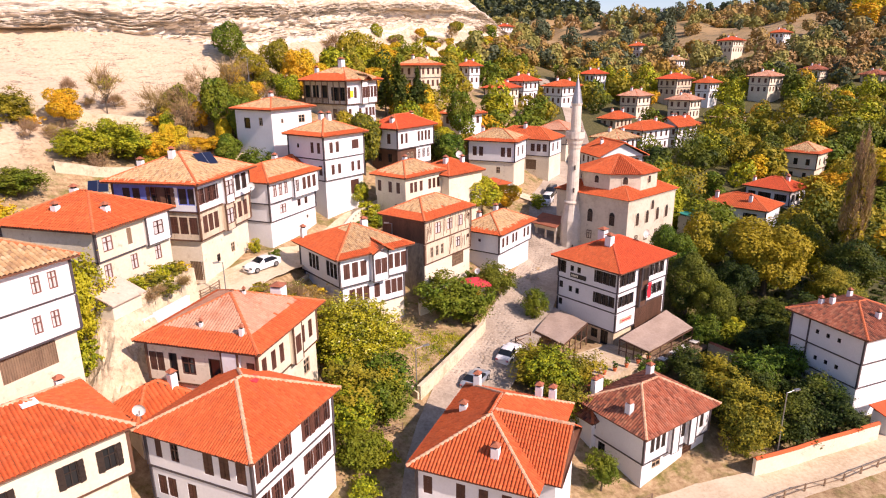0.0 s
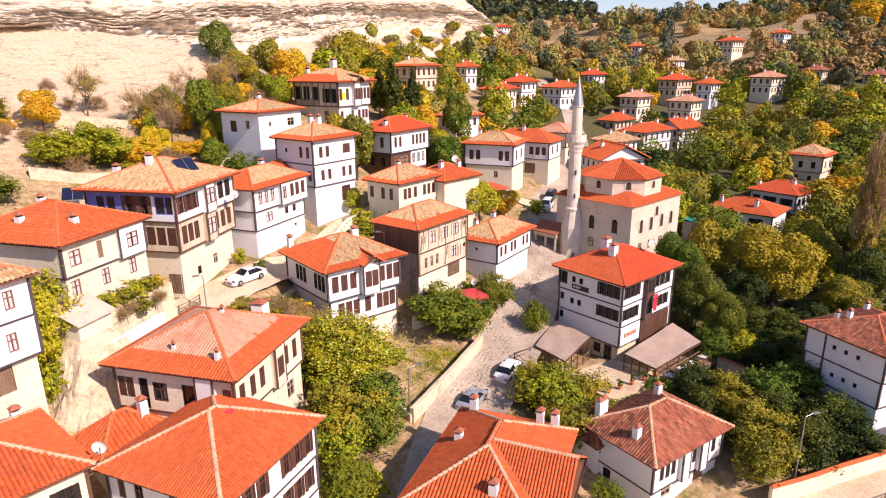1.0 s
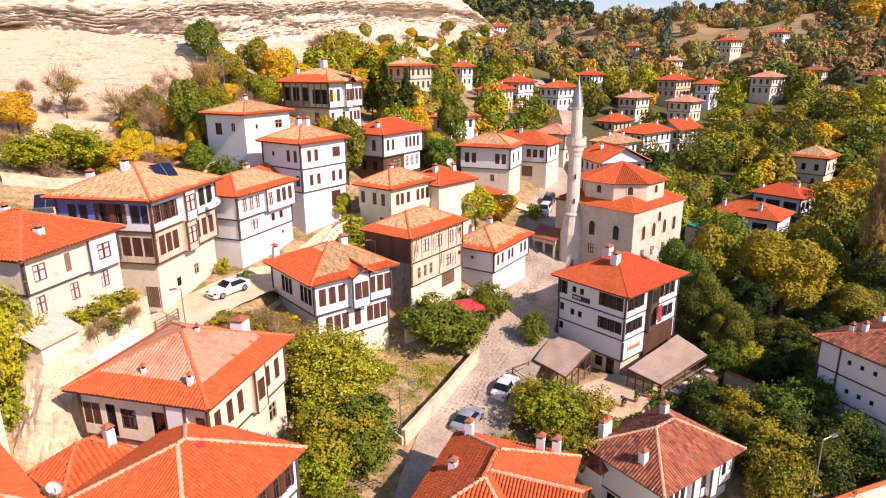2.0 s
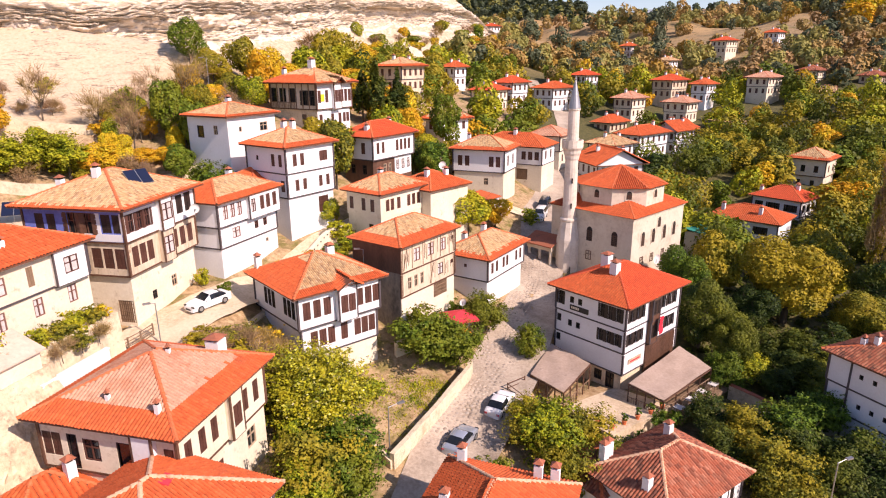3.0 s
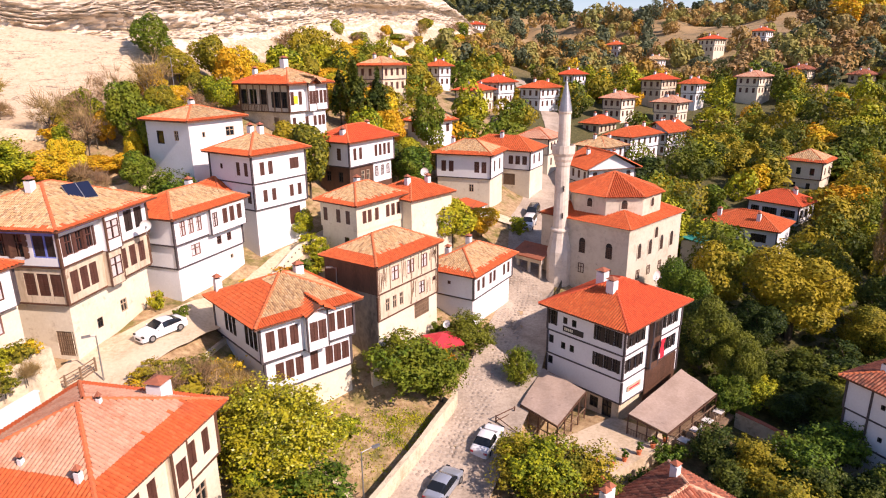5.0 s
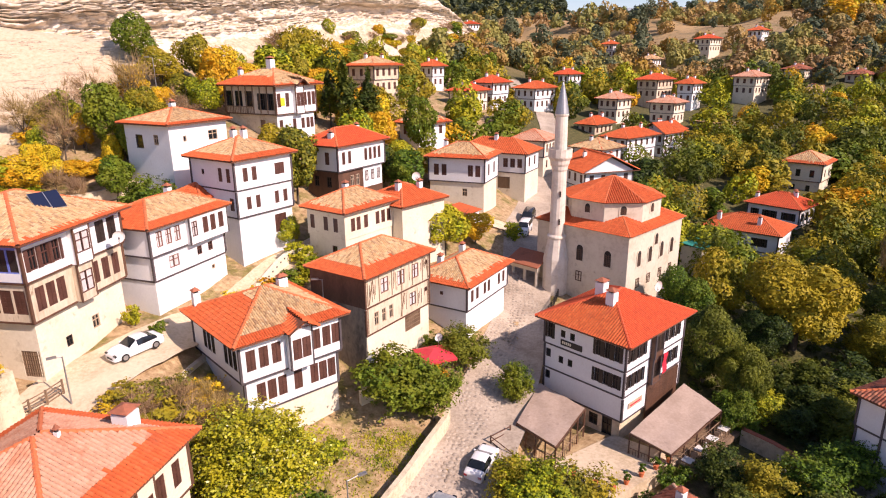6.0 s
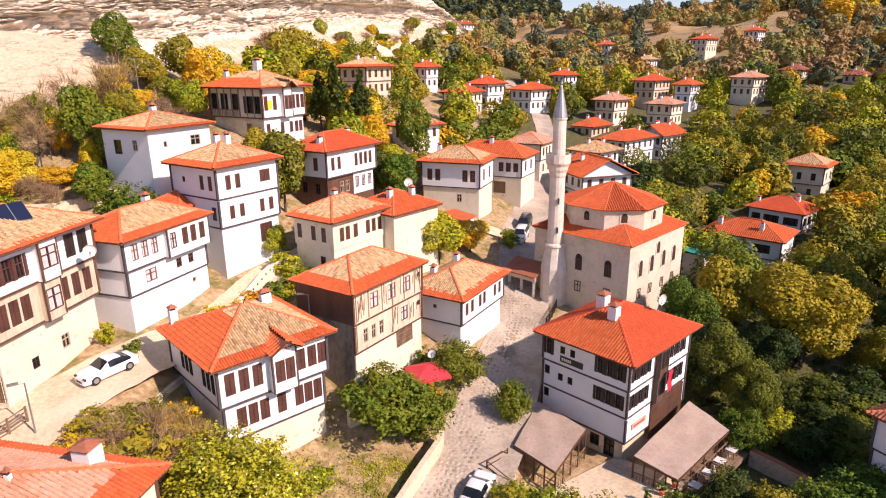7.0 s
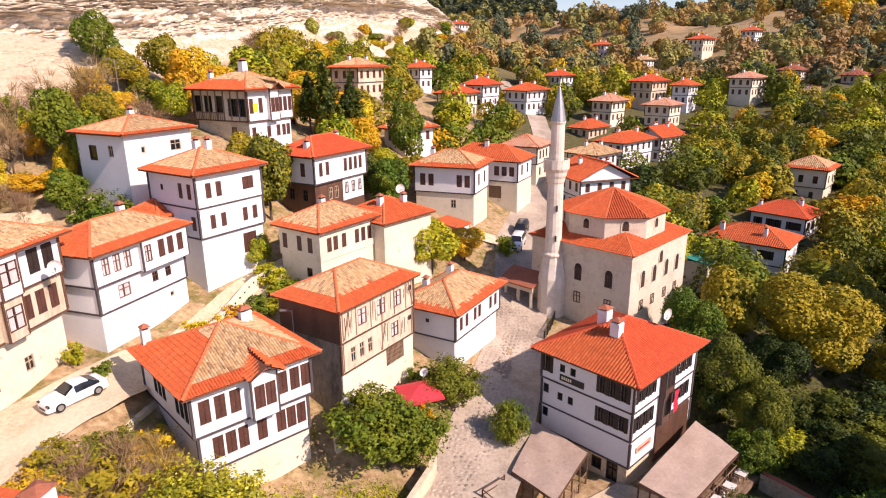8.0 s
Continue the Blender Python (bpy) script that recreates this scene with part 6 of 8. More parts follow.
# ---- trees ----
def crown_mesh(name, seed, n, leaf, height, radius, low=0.28, clumps=24, spread=0.36, material=None, pointed=0.0, ruffle=0.75, coarse=True, sliver=False):
    """A crown of many leaves: boughs round the limbs, tufts at the ends of the boughs, leaves round each tuft, with gaps between."""
    rng = np.random.default_rng(seed)
    mid, tall = height * (1 + low) / 2, height * (1 - low) / 2
    c = rng.normal(size=(clumps, 3))
    c /= np.linalg.norm(c, axis=1)[:, None]
    c *= rng.uniform(0.25, 0.98, (clumps, 1)) ** 0.7
    sz = rng.uniform(0.55, 1.3, clumps) * spread
    tufts = int(np.clip(n / (clumps * 16), 1, 14))
    bough = np.repeat(np.arange(clumps), tufts)
    d = rng.normal(size=(len(bough), 3)) + np.array([0, 0, 0.25])
    d /= np.linalg.norm(d, axis=1)[:, None]
    reach = rng.uniform(0.45, 1.08, (len(bough), 1)) if tufts > 1 else 0.5
    t = c[bough] * 0.85 + d * sz[bough][:, None] * reach
    fine = sz[bough] * (0.34 if tufts > 1 else 0.5) * rng.uniform(0.6, 1.25, len(bough))
    which = rng.integers(0, len(bough), n)
    p = t[which] + rng.normal(size=(n, 3)) * fine[which][:, None] * np.array([0.62, 0.62, 0.45])
    p[:, 2] = np.clip(p[:, 2], -1.1, 1.2)
    if pointed:
        p[:, :2] *= (1 - pointed * np.clip((p[:, 2] + 1) / 2, 0, 1))[:, None]
    pos = p * np.array([radius, radius, tall]) + np.array([0, 0, mid])
    outward = p / np.maximum(np.linalg.norm(p, axis=1), 0.05)[:, None]
    nrm = d[which] * 0.45 + outward * 0.4 + rng.normal(size=(n, 3)) * ruffle * 0.6 + np.array([0, 0, 0.3])
    nrm /= np.linalg.norm(nrm, axis=1)[:, None]
    u = np.cross(nrm, rng.normal(size=(n, 3)))
    u /= np.linalg.norm(u, axis=1)[:, None]
    w = np.cross(nrm, u)
    s = leaf * rng.uniform(0.55, 1.4, (n, 1))
    if sliver:
        u = p / np.linalg.norm(p, axis=1)[:, None] * (0.15 if pointed else 0.6) + rng.normal(size=(n, 3)) * (0.2 if pointed else 0.5) + np.array([0, 0, 0.5])
        w = np.cross(u, rng.normal(size=(n, 3)))
        w /= np.linalg.norm(w, axis=1)[:, None]
        v = np.stack([pos - w * leaf * 0.11, pos + w * leaf * 0.11, pos + u * s * 3.4], 1).reshape(-1, 3)
        return v, np.arange(3 * n).reshape(-1, 3)
    if coarse:
        v = np.stack([pos - u * s * 0.62 - w * s * 0.4, pos + u * s * 0.62 - w * s * 0.35 + nrm * s * 0.08, pos + u * s * 0.1 + w * s * 0.72], 1).reshape(-1, 3)
        return v, np.arange(3 * n).reshape(-1, 3)
    v = np.stack([pos - u * s * 0.6, pos + w * s * 0.42 + nrm * s * 0.1, pos + u * s * 0.6, pos - w * s * 0.42 + nrm * s * 0.1], 1).reshape(-1, 3)
    return v, np.arange(4 * n).reshape(-1, 4)


def billowed_crown(seed, n, leaf, height, radius, low=0.05, clumps=14, size=0.42, ruffle=0.5):
    """A full, billowing crown: leaves over the outsides of overlapping rounded boughs, a few standing out."""
    rng = np.random.default_rng(seed)
    c = rng.normal(size=(clumps, 3)) + np.array([0, 0, 0.15])
    c /= np.linalg.norm(c, axis=1)[:, None]
    c *= rng.uniform(0.25, 0.72, (clumps, 1))
    sz = rng.uniform(0.6, 1.15, clumps) * size
    m = n * 6
    which = rng.choice(clumps, m, p=sz ** 2 / (sz ** 2).sum())
    d = rng.normal(size=(m, 3)) + np.array([0, 0, 0.12])
    d /= np.linalg.norm(d, axis=1)[:, None]
    depth = 1 - np.abs(rng.normal(size=m)) * 0.13
    depth[rng.random(m) < 0.12] += 0.16
    p = c[which] + d * (sz[which] * depth)[:, None]
    inside = (np.linalg.norm(p[:, None, :] - c[None], axis=2) < sz[None] * 0.84).sum(1) - (depth < 0.84)
    good = np.flatnonzero((inside < 1) & (p[:, 2] > -0.95))
    take = good[np.arange(n) % len(good)]
    p, d = p[take] + rng.normal(size=(n, 3)) * 0.015, d[take]
    pos = p * np.array([radius, radius, height * (1 - low) / 2]) + np.array([0, 0, height * (1 + low) / 2])
    nrm = d * 0.75 + rng.normal(size=(n, 3)) * ruffle * 0.6 + np.array([0, 0, 0.12])
    nrm /= np.linalg.norm(nrm, axis=1)[:, None]
    u = np.cross(nrm, rng.normal(size=(n, 3)))
    u /= np.linalg.norm(u, axis=1)[:, None]
    w = np.cross(nrm, u)
    s = leaf * rng.uniform(0.55, 1.4, (n, 1))
    v = np.stack([pos - u * s * 0.62 - w * s * 0.4, pos + u * s * 0.62 - w * s * 0.35 + nrm * s * 0.08, pos + u * s * 0.1 + w * s * 0.72], 1).reshape(-1, 3)
    return v, np.arange(3 * n).reshape(-1, 3)


def trunk_geo(seed, height, radius, r=0.2, limbs=7):
    rng = random.Random(seed)
    g = Geo()
    g.rod((0, 0, -0.8), (0.1, 0.05, height * 0.28), r * 1.25, r * 0.8, 8)
    top = Vector((0.1, 0.05, height * 0.28))
    g.rod(top, (rng.uniform(-0.4, 0.4), rng.uniform(-0.4, 0.4), height * 0.8), r * 0.75, r * 0.15, 6)
    for i in range(limbs):
        t = 6.28 * i / limbs + rng.uniform(-0.4, 0.4)
        e = top + Vector((math.cos(t) * radius * 0.6, math.sin(t) * radius * 0.6, height * rng.uniform(0.12, 0.5)))
        g.rod(top + Vector((0, 0, height * rng.uniform(-0.05, 0.15))), e, r * 0.45, r * 0.12, 5)
        e2 = e + Vector((math.cos(t + 0.6) * radius * 0.3, math.sin(t + 0.6) * radius * 0.3, height * 0.12))
        g.rod(e, e2, r * 0.14, r * 0.04, 4)
    return g


LEAVES = {"green": LEAF_GREEN, "olive": LEAF_OLIVE, "lime": LEAF_LIME, "gold": LEAF_GOLD, "dark": LEAF_DARK, "dry": LEAF_DRY, "glossy": LEAF_GLOSSY}
WORDS = {"green": "leafy green", "olive": "olive-green autumn", "lime": "dense yellow-green", "gold": "golden autumn", "dark": "dark green", "dry": "bare twiggy", "glossy": "glossy yellow-green"}
KIND_SEED = {"green": 1, "olive": 2, "lime": 3, "gold": 4, "dark": 5, "dry": 6, "glossy": 7}


def tree_master(kind, form, variant):
    key = ("tree", kind, form, variant)
    if key not in MESHES:
        seed = KIND_SEED[kind] * 100 + variant * 7 + len(form)
        n, leaf, h, r, low, cl, sp = {"laurel": (44000, 0.19, 10, 4.6, 0.04, 170, 0.3), "big": (17000, 0.19, 10, 4.6, 0.08, 56, 0.37), "mid": (9000, 0.19, 7, 3.0, 0.1, 36, 0.4), "bush": (2200, 0.19, 2.6, 2.0, 0.0, 18, 0.42),
                                      "poplar": (7000, 0.24, 16, 1.9, 0.08, 60, 0.26), "bare": (1000, 0.26, 6, 2.4, 0.2, 26, 0.4), "far": (1800, 0.42, 8, 3.4, 0.03, 30, 0.46), "spread": (4600, 0.32, 10, 4.4, 0.08, 40, 0.42), "pine": (4200, 0.28, 11, 3.0, 0.12, 26, 0.36)}[form]
        if form in ("far", "spread", "big") and kind != "dry":
            v, f = billowed_crown(seed, n, leaf, h, r, low, {"far": 16, "spread": 26, "big": 46}[form], {"far": 0.46, "spread": 0.38, "big": 0.31}[form], 0.55)
        else:
            v, f = crown_mesh("crown", seed, n, leaf, h, r, low, cl, sp, pointed={"pine": 0.75, "poplar": 0.3}.get(form, 0.0), coarse=form != "laurel", ruffle=1.1 if form == "laurel" else 0.8, sliver=kind == "dry")
        me = soup("crown", v, f)
        me.materials.append(LEAVES[kind])
        tr = trunk_geo(seed, h, r, {"big": 0.28, "bush": 0.05, "bare": 0.1}.get(form, 0.17), 14 if form == "bare" else 7).mesh("trunk")
        tr.materials.append(BARK)
        MESHES[key] = (me, tr, h, r)
    return MESHES[key]


def tree(kind, form, x, y, h, r, label="", turn=None, z=None):
    if y > 92 and form in ("big", "mid"):
        form = "spread"
    me, tr, h0, r0 = tree_master(kind, form, int(abs(x * 7 + y * 3)) % 3)
    turn = (x * 37 + y * 61) % 360 if turn is None else turn
    z = at_ground(x, y) if z is None else z
    name = "bush" if form == "bush" else "tree"
    root = thing(name, pose(x, y, z, 0, 0, turn) @ Matrix.Diagonal((r / r0, r / r0, h / h0, 1)), label or f"{WORDS[kind]} {'shrub' if form == 'bush' else 'tree'} on the hillside", name, "trees of the town" if name == "tree" else "shrubs")
    part("trunk", tr, None, root)
    part("crown", me, None, root)
    return root


# beside the street and round the near houses
for kind, form, x, y, h, r in [
    ("glossy", "laurel", -9.2, 60.0, 8.2, 5.2), ("green", "mid", -6.4, 55.4, 6.0, 3.4), ("olive", "mid", -8.2, 52.0, 6.6, 3.3), ("lime", "bush", -9.6, 56.0, 4.5, 2.6), ("green", "mid", -5.8, 53.6, 5.4, 2.9), ("lime", "mid", -8.6, 49.4, 5.2, 2.7), ("green", "mid", -7.0, 46.4, 4.4, 2.3), ("lime", "bush", -5.6, 47.6, 2.6, 1.9), ("lime", "bush", -6.6, 43.4, 2.4, 1.8), ("olive", "bush", -9.6, 53.4, 4.2, 2.4), ("lime", "bush", -4.8, 65.5, 1.8, 1.8),
    ("green", "mid", 0.2, 72.0, 6.4, 3.9), ("green", "mid", 3.7, 71.8, 5.8, 2.7), ("dark", "mid", 7.3, 79.3, 4.6, 2.9), ("green", "bush", 4.6, 80.5, 2.6, 1.6)]:
    tree(kind, form, x, y, h, r, "dense leafy tree beside the street wall" if form != "bush" else "low shrub beside the street wall")
tree("gold", "bush", 4.2, 75.2, 3.2, 1.3, "orange-leaved shrub beside a red parasol")
tree("green", "mid", 11.7, 75.0, 4.5, 1.8, "small round street tree with feathery leaves")
for kind, form, x, y, h, r in [
    ("olive", "mid", 9.8, 62.0, 5.0, 2.5), ("lime", "mid", 11.4, 61.2, 6.2, 3.3), ("olive", "mid", 14.6, 62.4, 5.6, 2.9), ("olive", "mid", 12.4, 57.6, 5.6, 2.6), ("green", "mid", 16.6, 59.6, 4.6, 2.0), ("lime", "bush", 10.0, 65.2, 2.4, 1.8),
    ("green", "bush", 20.5, 63.2, 1.9, 1.5), ("olive", "bush", 17.4, 63.5, 1.8, 1.6), ("green", "bush", 24.0, 66.2, 2.2, 1.7), ("green", "bush", 6.3, 58.2, 1.6, 1.6)]:
    tree(kind, form, x, y, h, r, "loose olive-green tree in the terrace garden")
for x, y, h, r in [(-17.0, 63.4, 3.6, 3.2), (-14.4, 65.2, 3.0, 2.4), (-18.8, 60.2, 3.0, 2.8), (-16.0, 60.6, 2.4, 2.4), (-13.2, 62.4, 2.6, 2.4), (-19.6, 64.4, 2.2, 2.0), (-17.6, 66.4, 2.4, 2.1), (-15.6, 67.6, 2.4, 1.9), (-20.4, 62.0, 2.2, 1.9)]:
    tree("gold" if int(x * 10) % 3 == 0 else "olive", "bush", x, y, h * 0.8, r, "straggling dry shrub on the bank")
    tree("dry", "bush", x + 0.9, y - 0.8, h * 0.9, r * 0.9, "straggling dry shrub on the bank")
# right of the guest house and in the sunken garden
for kind, form, x, y, h, r in [
    ("dark", "big", 34.0, 82.0, 9.5, 3.8), ("dark", "big", 36.0, 77.5, 8.0, 3.2), ("green", "big", 33.6, 88.0, 9.0, 3.8), ("green", "mid", 33.4, 73.6, 5.0, 2.2), ("olive", "big", 40.0, 93.0, 9.5, 4.0),
    # low dark trees from x 39 to 55 are added to stand for deep shade
    ("olive", "big", 48.0, 88.5, 12.0, 7.2), ("olive", "big", 56.0, 84.5, 7.0, 4.8), ("dark", "big", 42.5, 86.0, 7.0, 3.6), ("dark", "big", 61.0, 89.0, 9.0, 4.8), ("dark", "mid", 50.0, 79.6, 5.4, 3.6), ("dark", "mid", 45.5, 80.5, 4.6, 3.2), ("dark", "mid", 43.0, 76.5, 4.0, 3.0), ("dark", "mid", 48.2, 75.6, 4.4, 3.0), ("dark", "mid", 53.0, 75.6, 4.6, 3.0), ("dark", "mid", 41.4, 81.4, 4.2, 2.8), ("dark", "mid", 39.4, 73.8, 3.4, 2.4), ("dark", "mid", 54.5, 80.0, 4.4, 3.0), ("olive", "big", 58.0, 98.0, 10.0, 4.5)]:
    tree(kind, form, x, y, h, r, "broad-crowned tree in a walled garden")
tree("olive", "poplar", 62.4, 92.4, 23.0, 2.2, "tall slender thinning poplar tree")
tree("dry", "poplar", 62.7, 92.7, 25.0, 2.6, "tall slender poplar with bare upright twigs")
tree("dry", "poplar", 62.0, 92.0, 23.0, 2.6, "tall slender poplar with bare upright twigs")
# many have dark leaves: the garden's deep shade put into their colour
for kind, form, x, y, h, r in [
    ("dark", "mid", 28.5, 66.0, 4.5, 2.5), ("olive", "mid", 30.8, 63.0, 5.2, 2.7), ("dark", "mid", 27.6, 61.2, 4.6, 2.5), ("green", "mid", 34.5, 62.5, 6.0, 3.0), ("green", "mid", 38.8, 65.4, 5.6, 3.1), ("olive", "mid", 30.5, 57.5, 6.4, 3.2),
    ("dark", "mid", 34.8, 56.0, 5.4, 2.9), ("dark", "mid", 38.8, 59.6, 5.6, 3.2), ("dark", "mid", 40.6, 57.0, 4.6, 2.7), ("olive", "mid", 30.2, 53.9, 6.0, 2.7), ("dark", "mid", 32.4, 56.2, 4.8, 2.4), ("dark", "mid", 36.6, 58.4, 5.0, 2.6), ("green", "mid", 40.6, 60.6, 4.6, 2.4), ("dark", "mid", 33.0, 59.8, 5.6, 2.6), ("dark", "mid", 44.0, 72.5, 4.2, 3.0), ("dark", "bush", 40.0, 70.0, 2.2, 2.2), ("dark", "mid", 46.5, 75.5, 4.5, 3.2)]:
    tree(kind, form, x, y, h, r, "leafy garden tree below the town")
tree("lime", "mid", 37.6, 77.0, 3.6, 2.4, "bright broad-leaved plant in the garden")
tree("lime", "bush", 42.2, 78.0, 2.2, 1.8, "bright broad-leaved plant in the garden")
# between the middle houses
for kind, form, x, y, h, r in [
    ("lime", "mid", 6.4, 100.2, 7.4, 4.2), ("gold", "mid", 10.8, 104.4, 4.8, 2.8), ("lime", "bush", 16.8, 108.5, 2.6, 1.6), ("lime", "mid", -12.8, 93.4, 3.8, 2.0), ("lime", "bush", -11.0, 90.6, 2.4, 2.0),
    ("gold", "bush", -13.6, 84.6, 2.0, 1.9), ("green", "bush", -11.6, 86.4, 1.8, 1.8), ("gold", "bush", -15.6, 82.4, 1.7, 1.6), ("lime", "bush", -9.6, 88.6, 1.8, 1.7), ("green", "bush", -20.6, 73.6, 1.5, 0.9),
    ("olive", "big", -12.6, 101.6, 10.5, 4.0), ("olive", "mid", -15.5, 104.0, 8.0, 3.4), ("green", "mid", 1.5, 113.0, 8.0, 3.6), ("dark", "mid", -1.0, 116.0, 7.0, 3.2), ("olive", "mid", 5.0, 121.5, 6.0, 3.2),
    ("dark", "pine", -8.8, 131.0, 13.0, 3.6), ("dark", "pine", -5.0, 134.0, 12.0, 3.4), ("dark", "pine", -11.5, 133.0, 10.0, 3.0), ("gold", "mid", -3.0, 126.0, 7.0, 3.4), ("green", "big", 4.0, 131.0, 11.0, 3.6), ("lime", "mid", 0.5, 122.0, 6.0, 3.0),
    ("lime", "bush", -3.8, 101.0, 2.0, 2.4), ("gold", "bush", -1.0, 103.0, 1.8, 2.0)]:
    tree(kind, form, x, y, h, r, "leafy tree between the old houses")
# the slope under the cliff
for kind, form, x, y, h, r in [
    ("green", "big", -31.5, 101.0, 8.5, 3.2), ("green", "big", -36.0, 103.5, 9.5, 3.4), ("green", "mid", -27.4, 91.4, 6.4, 3.2), ("green", "mid", -32.4, 95.6, 6.0, 3.0), ("lime", "mid", -45.0, 92.0, 6.0, 3.6), ("lime", "mid", -48.5, 90.0, 5.6, 3.6), ("lime", "mid", -51.0, 87.5, 4.2, 3.4),
    ("gold", "mid", -42.0, 94.0, 4.4, 3.0), ("gold", "mid", -56.5, 96.0, 6.0, 3.2), ("olive", "mid", -62.0, 92.0, 5.0, 3.0), ("dry", "bare", -54.0, 103.5, 7.0, 2.6), ("dry", "bare", -46.0, 103.0, 6.0, 2.6), ("dry", "bare", -42.0, 106.0, 7.0, 2.8),
    ("dry", "bare", -40.5, 101.0, 6.0, 2.4), ("olive", "mid", -38.0, 108.5, 6.0, 2.8), ("dry", "bare", -36.5, 113.0, 8.0, 3.0), ("olive", "mid", -34.0, 110.5, 6.0, 2.8), ("green", "big", -40.5, 126.5, 7.5, 3.6)]:
    tree(kind, form, x, y, h, r, f"{WORDS[kind]} tree on the slope below the cliff")
for kind, form, x, y, h, r in [
    ("gold", "big", -27.0, 124.0, 9.0, 4.0), ("olive", "big", -31.5, 127.5, 9.0, 4.2), ("gold", "mid", -24.0, 127.0, 7.0, 3.4), ("olive", "big", -35.5, 122.5, 7.0, 3.6), ("gold", "mid", -38.0, 117.5, 6.0, 3.0), ("olive", "mid", -20.0, 131.0, 6.0, 3.4),
    ("gold", "mid", -15.0, 137.0, 6.0, 3.2), ("lime", "mid", -28.0, 117.0, 6.0, 2.8), ("green", "mid", -18.0, 126.5, 7.5, 3.6), ("gold", "mid", -12.0, 143.0, 7.0, 3.6), ("olive", "mid", -32.0, 119.5, 5.0, 3.0), ("dry", "bare", -42.0, 114.0, 6.0, 2.6)]:
    tree(kind, form, x, y, h, r, f"{WORDS[kind]} tree at the foot of the cliff")
# by the left-hand houses
for kind, form, x, y, h, r in [("lime", "bush", -22.0, 60.2, 0.9, 1.5), ("lime", "bush", -23.4, 75.2, 2.0, 0.9), ("gold", "mid", -46.5, 63.0, 6.5, 3.4),
                               ("lime", "bush", -20.0, 35.5, 3.0, 2.2), ("lime", "bush", -23.0, 37.0, 2.6, 1.8), ("lime", "mid", -31.4, 50.6, 8.6, 2.6), ("lime", "bush", -30.4, 48.6, 3.0, 1.8), ("green", "mid", 14.6, 49.8, 4.4, 1.6), ("lime", "bush", -45.0, 78.0, 3.0, 3.0), ("green", "mid", -52.0, 76.0, 4.0, 3.2)]:
    tree(kind, form, x, y, h, r, f"{WORDS[kind]} {'shrub' if form == 'bush' else 'tree'} beside a house wall")


# the thicket between the bare slope and the upper houses
rng = random.Random(77)
for _ in range(30):
    f, e = rng.random(), rng.random()
    x, y = -50 + 17 * f + 4 * e, 91 + 8 * f + 17 * e
    if all(math.hypot(x - fx, y - fy) > fr for fx, fy, fr in FOOTPRINTS):
        kind = rng.choices(["lime", "gold", "olive", "dry"], [26, 22, 10, 42])[0]
        tree(kind, "bare" if kind == "dry" else "spread", x, y, rng.uniform(2.6, 5.6), rng.uniform(1.4, 2.6), f"{WORDS[kind]} tree in a thicket on the slope")


# scrub on the terraces of the slope
rng = random.Random(31)
for _ in range(34):
    y = rng.uniform(82, 112)
    x = rng.uniform(-66, -33) + (y - 95) * 0.3
    kind = rng.choices(["lime", "gold", "dry", "olive"], [14, 18, 46, 22])[0]
    tree(kind, "bush", x, y, rng.uniform(1.2, 2.6), rng.uniform(1.0, 2.2), f"{WORDS[kind]} scrub on a terrace of the slope")


# golden copse between the cliff and the upper houses
rng = random.Random(8)
spots = []
while len(spots) < 34:
    y = rng.uniform(119, 200)
    x = rng.uniform(-37 + (y - 119) * 0.2, -6 + (y - 119) * 0.12)
    if all(math.hypot(x - fx, y - fy) > fr for fx, fy, fr in FOOTPRINTS) and all(math.hypot(x - fx, y + k - fy) > fr for fx, fy, fr in FOOTPRINTS for k in (4, 8)) and all(math.hypot(x - px, y - py) > 2.6 for px, py in spots):
        spots.append((x, y))
        kind = rng.choices(["gold", "lime", "olive", "green"], [46, 30, 16, 8])[0]
        tree(kind, "far", x, y, rng.uniform(4.5, 8.0), rng.uniform(2.4, 3.8), f"{WORDS[kind]} tree in a copse under the cliff")


# bushes on the scree below the far end of the cliff
rng = random.Random(52)
RIM = [(-50, 160, 42), (-36, 205, 46), (-16, 250, 50), (0, 284, 52), (22, 330, 52)]
for _ in range(48):
    k = rng.choices(range(4), [2, 4, 5, 5])[0]
    f, off = rng.random(), rng.uniform(5, 20)
    a, b = Vector(RIM[k]), Vector(RIM[k + 1])
    p, d = a.lerp(b, f), (b - a).normalized()
    x, y = p.x + d.y * off, p.y - d.x * off
    z = max(at_ground(x, y), p.z - 1.6 + float(np.interp(off, [4.4, 7, 10.5, 26], [-4.6, -7, -9.5, -26])) - 0.3)
    kind = rng.choices(["gold", "lime", "olive", "dry", "green"], [40, 20, 14, 20, 6])[0]
    tree(kind, "far", x, y, rng.uniform(2.6, 5.4), rng.uniform(1.8, 4.2), f"{WORDS[kind]} bush on the scree below the cliff", z=z)


# woods of the valley floor, farther off
def clear(x, y, room):
    return all(math.hypot(x - fx, y - fy) > fr + room for fx, fy, fr in FOOTPRINTS)


